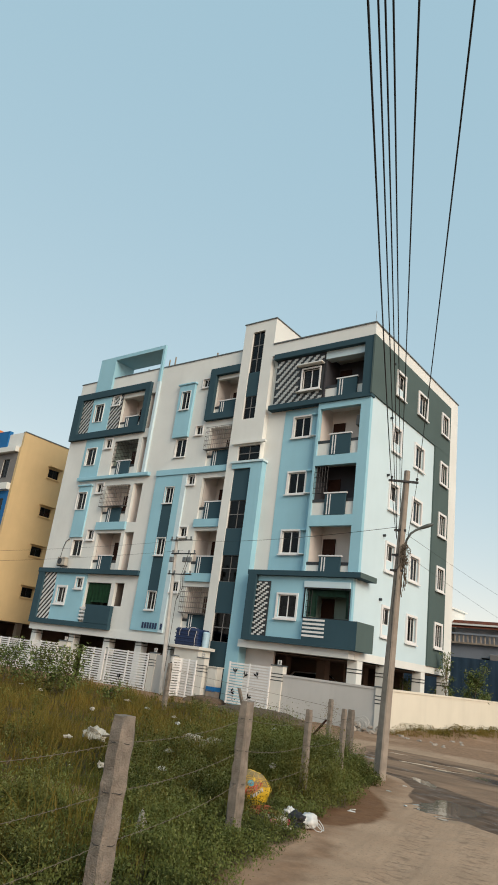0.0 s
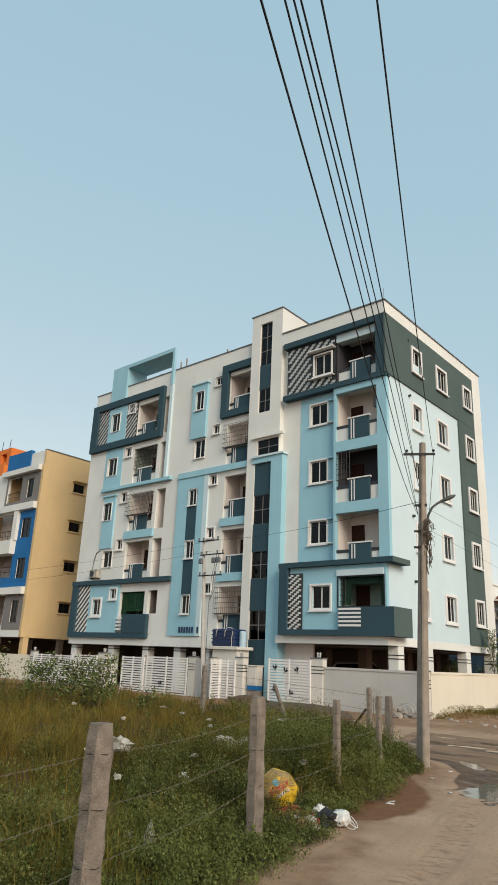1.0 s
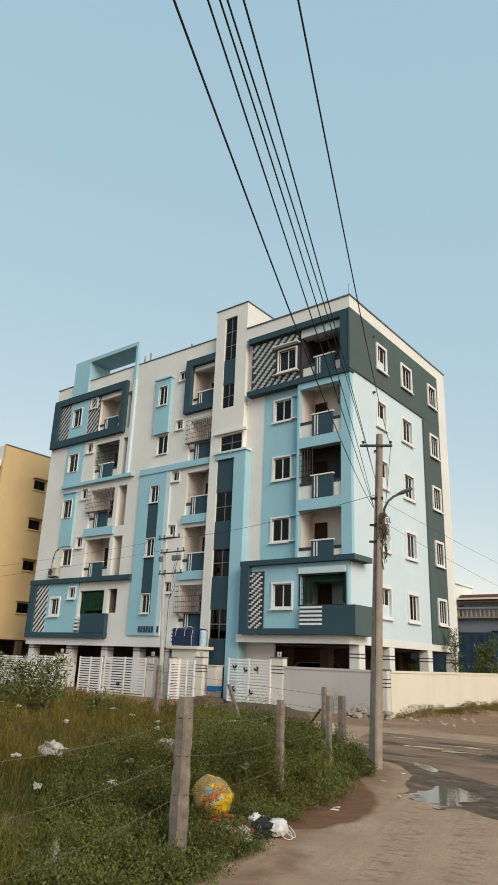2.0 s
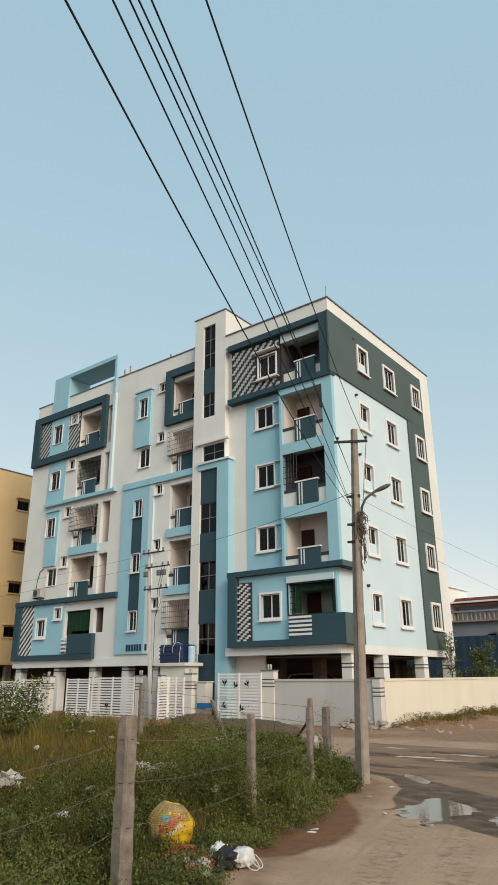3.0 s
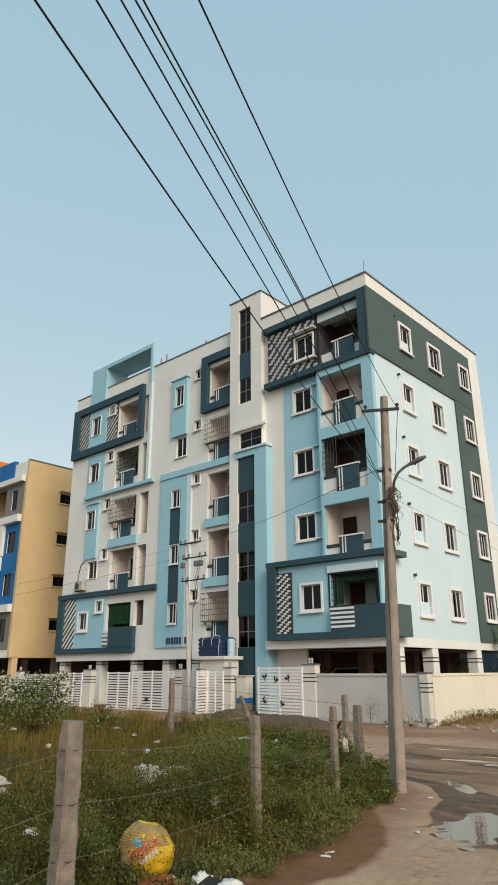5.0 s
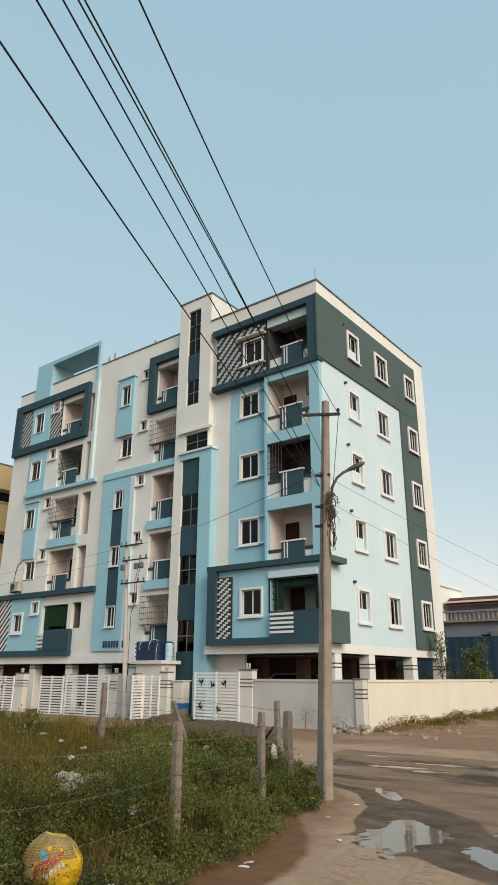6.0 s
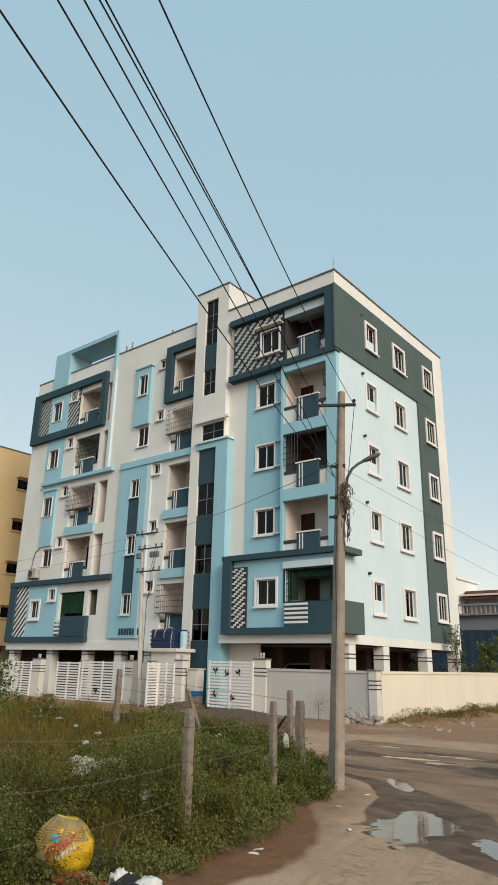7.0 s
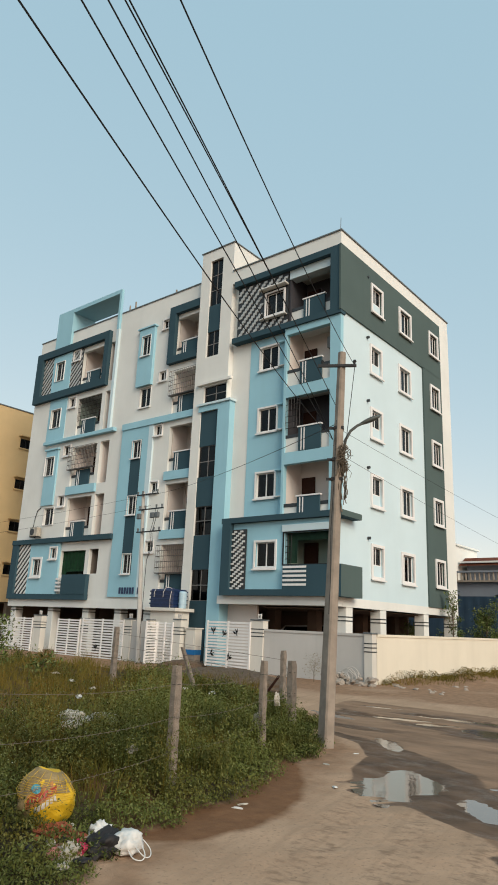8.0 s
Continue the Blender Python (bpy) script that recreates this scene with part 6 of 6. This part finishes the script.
for p in POSTS:
    post(*p)
post(-1.8, -8.8, 1.5, 0.07)
post(2.35, -9.7, 1.14, 0.045, (-0.36, -0.32), "leaning fence post of dark weathered wood")
solid("fence_brace", rod(bmesh.new(), (4.3, -10.2, 0.05), (4.9, -10.2, 0.74), 0.032, 0.026, n=7), M_DOOR, "dark wooden brace leaning on a fence post", "brace")
M_BARB = plain("rusty_wire", (0.15, 0.125, 0.095), 0.85, 0.1)
for k in range(3):
    drop = 0.18 + 0.32 * k
    g = bmesh.new()
    for (x0, y0, t0, r0), (x1, y1, t1, r1) in zip(((10.7, -24.5, 1.35, 0.06),) + POSTS, POSTS):
        a, b = Vector((x0, y0, t0 - drop)), Vector((x1, y1, t1 - drop))
        pts = [a.lerp(b, i / 10) - Vector((0, 0, 0.2 * (i / 10) * (1 - i / 10))) for i in range(11)]
        tube(g, pts, 0.0019, 4)
        for i in range(1, 20):
            c = a.lerp(b, i / 20) - Vector((0, 0, 0.2 * (i / 20) * (1 - i / 20)))
            rod(g, c + Vector((0, -0.012, -0.012)), c + Vector((0.006, 0.012, 0.014)), 0.0022, n=3)
    a, b = Vector((4.953, -10.14, 1.225 - drop)), Vector((-1.8, -8.8, 1.5 - drop))
    tube(g, [a.lerp(b, i / 10) for i in range(11)], 0.004, 4)
    solid("barbed_wire", g, M_BARB, "rusty barbed wire strand between the fence posts", "wire", "strands of the wire fence")

# ---- rubbish ----
def crumpled(name, x, y, z, sx, sy, sz, material, label, category, seed, rough=0.35, levels=3, group=""):
    bm = bmesh.new()
    bmesh.ops.create_icosphere(bm, subdivisions=levels, radius=1.0)
    o = Vector((seed * 3.7, seed * 1.9, seed))
    for v in bm.verts:
        d = 1 + rough * noise.noise(v.co * 1.6 + o) + 0.5 * rough * noise.noise(v.co * 4.3 + o) + 0.3 * rough * noise.noise(v.co * 9 + o) + 0.15 * rough * noise.noise(v.co * 19 + o)
        v.co = Vector((v.co.x * sx * d, v.co.y * sy * d, max(v.co.z * sz * d, -sz * 0.6)))
    ob = solid(name, bm, material, label, category, group, smooth=levels > 3)
    ob.matrix_basis = Matrix.Translation((x, y, z + sz * 0.55)) @ pose(0, 0, 0, 0, 0, seed * 50)
    return ob


M_PLASTIC = plain("white_plastic", (0.62, 0.62, 0.6), 0.45, spread=0.25, scale=8)
M_DIRTYP = plain("dirty_white_plastic", (0.5, 0.46, 0.39), 0.6, spread=0.5, scale=6)
M_BLACKP = plain("black_plastic", (0.011, 0.009, 0.01), 0.68, spread=0.3)
M_RED = plain("red_cloth", (0.34, 0.09, 0.04), 0.9, spread=0.65, scale=16)
M_PINK = plain("pink_plastic", (0.6, 0.04, 0.12), 0.5, spread=0.4)
M_PALEPINK = plain("faded_pink_plastic", (0.5, 0.2, 0.17), 0.6, spread=0.4)
M_SACK = plain("yellow_woven_sack", (0.66, 0.42, 0.018), 0.5, spread=0.4, scale=7, bump=0.5, distance=0.01)
M_STRAW = plain("straw_netting", (0.3, 0.22, 0.1), 0.8, spread=0.5, scale=14, bump=0.6, distance=0.01)
M_PRINTR = plain("red_print", (0.35, 0.04, 0.02), 0.5)
M_PRINTO = plain("orange_print", (0.42, 0.17, 0.05), 0.6, spread=0.5, scale=14)
M_PRINTB = plain("blue_print", (0.09, 0.33, 0.42), 0.5)
SX, SY, SZ = 8.35, -17.96, 0.3


def sack_point(u, v, lift=0.0):
    """u round the sack, v from foot to top: a slumped bag with flattened sides, creases and a raised corner."""
    q = 0.222 * math.sin(max(0.04, min(1.0, v * 0.92 + 0.04)) * math.pi) ** 0.5 + lift
    d = Vector((math.cos(u), math.sin(u), 0))
    square = 1 / max(abs(math.cos(u - 0.5)), abs(math.sin(u - 0.5)))
    wob = 0.86 + 0.12 * square + 0.16 * noise.noise(Vector((d.x * 1.5, d.y * 1.5, v * 3))) + 0.07 * noise.noise(Vector((d.x * 5, d.y * 5, v * 8))) + 0.035 * noise.noise(Vector((d.x * 13, d.y * 13, v * 22)))
    corner = 0.04 * max(0.0, math.cos(u - FACE + 0.9)) * v * v
    return Vector((SX, SY, SZ - 0.25 + 0.45 * v + corner)) + d * q * wob + Vector((0.03 * v, -0.02 * v, 0))


FACE = math.atan2(-22 + 17.92, 13.3 - 8.33)
sack = thing("sack", SX, SY, 0.05, "bulging yellow woven sack with worn red print, dumped in the weeds", "sack")
bm = bmesh.new()
rows = [[bm.verts.new(sack_point(6.28318 * i / 36, j / 18)) for i in range(36)] for j in range(19)]
for j in range(18):
    for i in range(36):
        bm.faces.new((rows[j][i], rows[j][(i + 1) % 36], rows[j + 1][(i + 1) % 36], rows[j + 1][i]))
bm.faces.new(rows[0][::-1])
bm.faces.new(rows[-1])
part("body", bm, M_SACK, sack, smooth=True)


def sack_patch(u0, u1, v0, v1, slope, material, name, label="", lift=0.005):
    bm = bmesh.new()
    n, k = 14, 14
    g = [[bm.verts.new(sack_point(u0 + (u1 - u0) * i / n, v0 + (v1 - v0) * j / k + slope * i / n, lift)) for i in range(n + 1)] for j in range(k + 1)]
    for j in range(k):
        for i in range(n):
            bm.faces.new((g[j][i], g[j][i + 1], g[j + 1][i + 1], g[j + 1][i]))
    part(name, bm, material, sack, label, smooth=True)


sack_patch(FACE - 2.0, FACE - 0.45, 0.04, 0.8, 0.04, M_STRAW, "straw_side", "straw coloured worn side")
sack_patch(FACE - 3.14, FACE + 3.14, 0.7, 0.99, 0.0, M_STRAW, "straw_side", "straw coloured worn top", 0.007)
sack_patch(FACE - 0.66, FACE + 0.28, 0.42, 0.64, 0.24, M_PRINTO, "print_field", "faded orange printed field", 0.008)
sack_patch(FACE - 0.62, FACE + 0.42, 0.5, 0.6, 0.22, M_PRINTR, "print_band", "dark red printed band", 0.011)
for i in range(7):
    sack_patch(FACE - 0.53 + 0.135 * i, FACE - 0.48 + 0.135 * i, 0.535 + 0.03 * i, 0.585 + 0.03 * i, 0.0, M_STRAW, "print_mark", lift=0.014)
for i in range(6):
    sack_patch(FACE - 0.3 + 0.12 * i, FACE - 0.21 + 0.12 * i, 0.41 + 0.035 * i, 0.5 + 0.035 * i, 0.015, M_DIRTYP, "print_mark", lift=0.012)
bm = bmesh.new()
disc = [bm.verts.new(sack_point(FACE - 0.38 + 0.2 * math.cos(a * 0.3927), 0.74 + 0.07 * math.sin(a * 0.3927), 0.014)) for a in range(16)]
hub = bm.verts.new(sack_point(FACE - 0.38, 0.74, 0.016))
for a in range(16):
    bm.faces.new((hub, disc[a], disc[(a + 1) % 16]))
part("print_disc", bm, M_PRINTB, sack, "round blue printed mark")
for i in range(2):
    sack_patch(FACE - 0.47 + 0.12 * i, FACE - 0.42 + 0.12 * i, 0.71, 0.77, 0.0, M_DIRTYP, "print_mark", lift=0.018)
# fine netting threads over the worn upper part
for k in range(9):
    thread = [sack_point(FACE - 1.5 + 0.32 * i, 0.6 + 0.035 * k + 0.01 * math.sin(i * 2.1 + k), 0.013) for i in range(10)]
    part("net_thread", tube(bmesh.new(), thread, 0.0016, 4), M_SACK, sack)
for k in range(7):
    thread = [sack_point(FACE - 1.5 + 0.42 * k + 0.05 * i, 0.56 + 0.045 * i, 0.013) for i in range(10)]
    part("net_thread", tube(bmesh.new(), thread, 0.0016, 4), M_SACK, sack)

crumpled("plastic_bag", 9.08, -17.72, 0.02, 0.115, 0.1, 0.095, M_PLASTIC, "white plastic carrier bag lying at the track's edge", "bag", 1.3, 0.26, 4)
bag = bpy.context.scene.objects["plastic_bag"]
bm = bmesh.new()
for loop in (((0.06, 0.09, 0.07), (0.1, 0.13, 0.035), (0.14, 0.13, 0.012), (0.175, 0.08, 0.012), (0.17, 0.04, 0.05), (0.11, 0.04, 0.11)),
             ((0.0, 0.1, 0.06), (0.03, 0.15, 0.02), (0.07, 0.17, 0.01), (0.11, 0.17, 0.01), (0.13, 0.13, 0.035), (0.1, 0.07, 0.08))):
    for _ in range(2):  # round the corners of the loop
        loop = [loop[0]] + [tuple(p[i] * f + q[i] * (1 - f) for i in range(3)) for p, q in zip(loop, loop[1:]) for f in (0.75, 0.25)] + [loop[-1]]
    tube(bm, [(9.08 + 0.63 * r + 0.77 * c, -17.72 + 0.77 * r - 0.63 * c, h) for r, c, h in loop], 0.0045, 6)
part("handle", bm, M_PLASTIC, bag, "white twisted carrier bag handles", smooth=True)
crumpled("black_bag", 8.97, -17.86, 0.02, 0.2, 0.13, 0.09, M_BLACKP, "torn black bin bag beside the white bag", "bag", 2.1, 0.45, 4)
crumpled("grey_bag", 8.84, -17.8, 0.08, 0.08, 0.07, 0.07, M_PLASTIC, "crumpled pale grey plastic bag", "bag", 3.3, 0.6, 4)
crumpled("red_cloth", 8.64, -18.06, 0.07, 0.2, 0.1, 0.06, M_RED, "dirty red-orange cloth in the rubbish", "cloth", 4.2, 0.6)
crumpled("pink_wrapper", 8.93, -18.03, 0.05, 0.06, 0.05, 0.045, M_PINK, "bright pink plastic wrapper", "wrapper", 5.2, 0.6)
crumpled("paper_wad", 9.0, -18.2, 0.05, 0.1, 0.07, 0.07, M_DIRTYP, "crumpled dirty paper and netting in the rubbish", "litter", 5.9, 0.8)
crumpled("pink_wrapper", 8.95, -18.3, 0.06, 0.05, 0.05, 0.045, M_PALEPINK, "small faded pink plastic wrapper", "wrapper", 6.6, 0.5)
crumpled("plastic_sheet", 5.38, -15.55, 0.27, 0.3, 0.14, 0.05, M_DIRTYP, "crumpled dirty white plastic sheet in the grass", "plastic", 6.1, 0.55, 4)
crumpled("plastic_sheet", 4.95, -15.15, 0.28, 0.2, 0.14, 0.08, M_DIRTYP, "crumpled dirty white plastic sheet in the grass", "plastic", 7.4, 0.6, 4)
crumpled("plastic_sheet", 5.35, -14.95, 0.29, 0.26, 0.16, 0.07, M_DIRTYP, "crumpled dirty white plastic sheet in the grass", "plastic", 8.4, 0.55, 4)
crumpled("plastic_bag", 8.85, -20.4, 0.1, 0.07, 0.06, 0.15, M_DIRTYP, "limp dirty white bag caught in the weeds", "bag", 9.7, 0.25, 4)
crumpled("plastic_bag", 4.7, -17.4, 0.3, 0.24, 0.13, 0.12, M_DIRTYP, "crumpled grey white bag lying in dry grass", "bag", 10.7, 0.6)
crumpled("plastic_bag", 8.45, -20.25, 0.06, 0.12, 0.09, 0.08, M_DIRTYP, "crumpled pale plastic bag beside the fence post", "bag", 12.3, 0.5, 4)
for rx, ry, rz, seed in ((7.28, -13.9, 0.32, 13.1), (6.75, -12.75, 0.52, 14.4)):
    crumpled("hanging_rag", rx, ry, rz, 0.03, 0.06, 0.13, M_DIRTYP, "torn pale plastic rag caught in the weeds at the fence", "rag", seed, 0.6, 4, "rags in the fence")
rr = random.Random(21)
M_SCRAPS = (M_DIRTYP, M_PLASTIC, M_PALEPINK, M_RED, M_PINK, M_BLACKP, M_DIRTYP)
for k in range(26):
    f = rr.uniform(0, 1)
    crumpled("rubbish_scrap", 8.45 + 0.68 * f + rr.gauss(0, 0.08), -17.98 - 0.3 * f + rr.gauss(0, 0.13), 0.05 + rr.uniform(0, 0.05), rr.uniform(0.025, 0.06), rr.uniform(0.02, 0.045), rr.uniform(0.015, 0.04), M_SCRAPS[k % 7], "small scrap of coloured plastic rubbish", "litter", 90 + k, 0.8, 2, "scraps of the rubbish heap")
rr = random.Random(8)
LITTER = ((0.4, -11.8), (-0.8, -11.4), (-2.4, -13.2), (3.4, -13.9), (2.0, -12.5), (6.1, -17.1), (7.1, -18.3), (6.9, -19.2), (5.0, -18.2), (4.2, -11.4), (1.4, -14.6), (-4.4, -12.4), (3.0, -11.0), (7.6, -16.4), (5.9, -12.2))
for k, (lx, ly) in enumerate(LITTER):
    hgt = float(ground_height(np.array([lx]), np.array([ly]))[0])
    crumpled("litter_scrap", lx, ly, hgt + (0.22 if lx < 8 else 0.04), rr.uniform(0.05, 0.1), rr.uniform(0.03, 0.05), rr.uniform(0.02, 0.04), (M_PLASTIC, M_DIRTYP, M_DIRTYP)[k % 3], "scrap of white plastic litter in the grass", "litter", 11 + k, 0.9, 3, "litter in the field")
for k, (lx, ly) in enumerate(((8.8, -16.1), (8.75, -15.95), (8.95, -14.6), (8.2, -13.6), (8.05, -12.6), (7.3, -12.9))):
    crumpled("litter_scrap", lx, ly, 0.0, rr.uniform(0.03, 0.06), rr.uniform(0.015, 0.03), 0.01, (M_PLASTIC, M_DIRTYP)[k % 2], "flat scrap of litter on the track", "litter", 40 + k, 0.6, 2, "litter on the track")
# gravel heap, rubble by the wall, loose stones
M_GRAVEL = plain("dark_gravel", (0.15, 0.105, 0.072), 0.95, spread=0.5, scale=10, bump=1.0, distance=0.04)
crumpled("gravel_mound", -0.3, -5.9, -0.14, 2.5, 1.5, 0.36, M_GRAVEL, "low brown mound of gravel and soil in front of the gate", "mound", 21.0, 0.2, 5)
crumpled("soil_heap", -5.9, -1.95, -0.14, 0.95, 0.5, 0.27, M_GRAVEL, "heap of brown soil before the meter cabinet", "mound", 23.0, 0.22, 4)
M_STONE = plain("rubble_stone", (0.36, 0.31, 0.26), 0.95, spread=0.4, scale=6, bump=0.7, distance=0.02)
for k in range(46):
    if k < 26:
        lx, ly, s = 1.5 + rr.gauss(0, 0.5), -1.75 - abs(rr.gauss(0, 0.25)), rr.uniform(0.06, 0.17)
    else:
        lx, ly, s = rr.uniform(2.3, 5.0), rr.uniform(-2.6, 1.5), rr.uniform(0.03, 0.09)
    crumpled("rubble_stone", lx, ly, -0.02 + (rr.uniform(0, 0.22) if k < 12 else 0), s * rr.uniform(0.8, 1.4), s, s * 0.7, M_STONE, "broken grey rubble stone by the compound wall", "stone", 60 + k, 0.5, 2, "rubble by the wall")
bm = bmesh.new()
for k in range(9):
    r0, cx, cz, tw = rr.uniform(0.14, 0.3), 1.35 + rr.uniform(-0.15, 0.15), 0.22 + rr.uniform(-0.05, 0.08), rr.uniform(-0.5, 0.5)
    tube(bm, [(cx + r0 * 1.2 * math.cos(a * 0.3142), -1.9 + 0.04 * k + tw * r0 * math.sin(a * 0.3142), cz + r0 * (0.75 + 0.2 * math.sin(a * 0.9 + k)) * math.sin(a * 0.3142)) for a in range(21)], 0.011, 5)
solid("wire_coil", bm, M_POLE, "tangled coil of pale pipe on the rubble heap", "coil")

# outdoor unit of an air conditioner on the left wing
ac = thing("air_conditioner", -20.1, 0.1, 6.0, "small white outdoor air conditioner on wall brackets", "air conditioner")
part("case", boxes((-20.45, -19.75, -0.05, 0.22, 6.02, 6.52), bevel=0.015), M_DIRTYP, ac)
part("fan_grille", rod(bmesh.new(), (-20.2, -0.05, 6.27), (-20.2, -0.075, 6.27), 0.19, n=18), M_DARKPAINT, ac)
part("hose", tube(bmesh.new(), [(-20.47, 0.1, 6.4), (-20.58, 0.24, 6.62), (-20.56, 0.27, 7.1), (-20.4, 0.27, 7.55), (-20.1, 0.27, 7.68)], 0.022, 6), M_WIRE, ac, "black insulated hose")
part("bracket", boxes((-20.4, -20.35, -0.05, 0.3, 5.97, 6.02), (-19.85, -19.8, -0.05, 0.3, 5.97, 6.02)), M_IRON, ac)
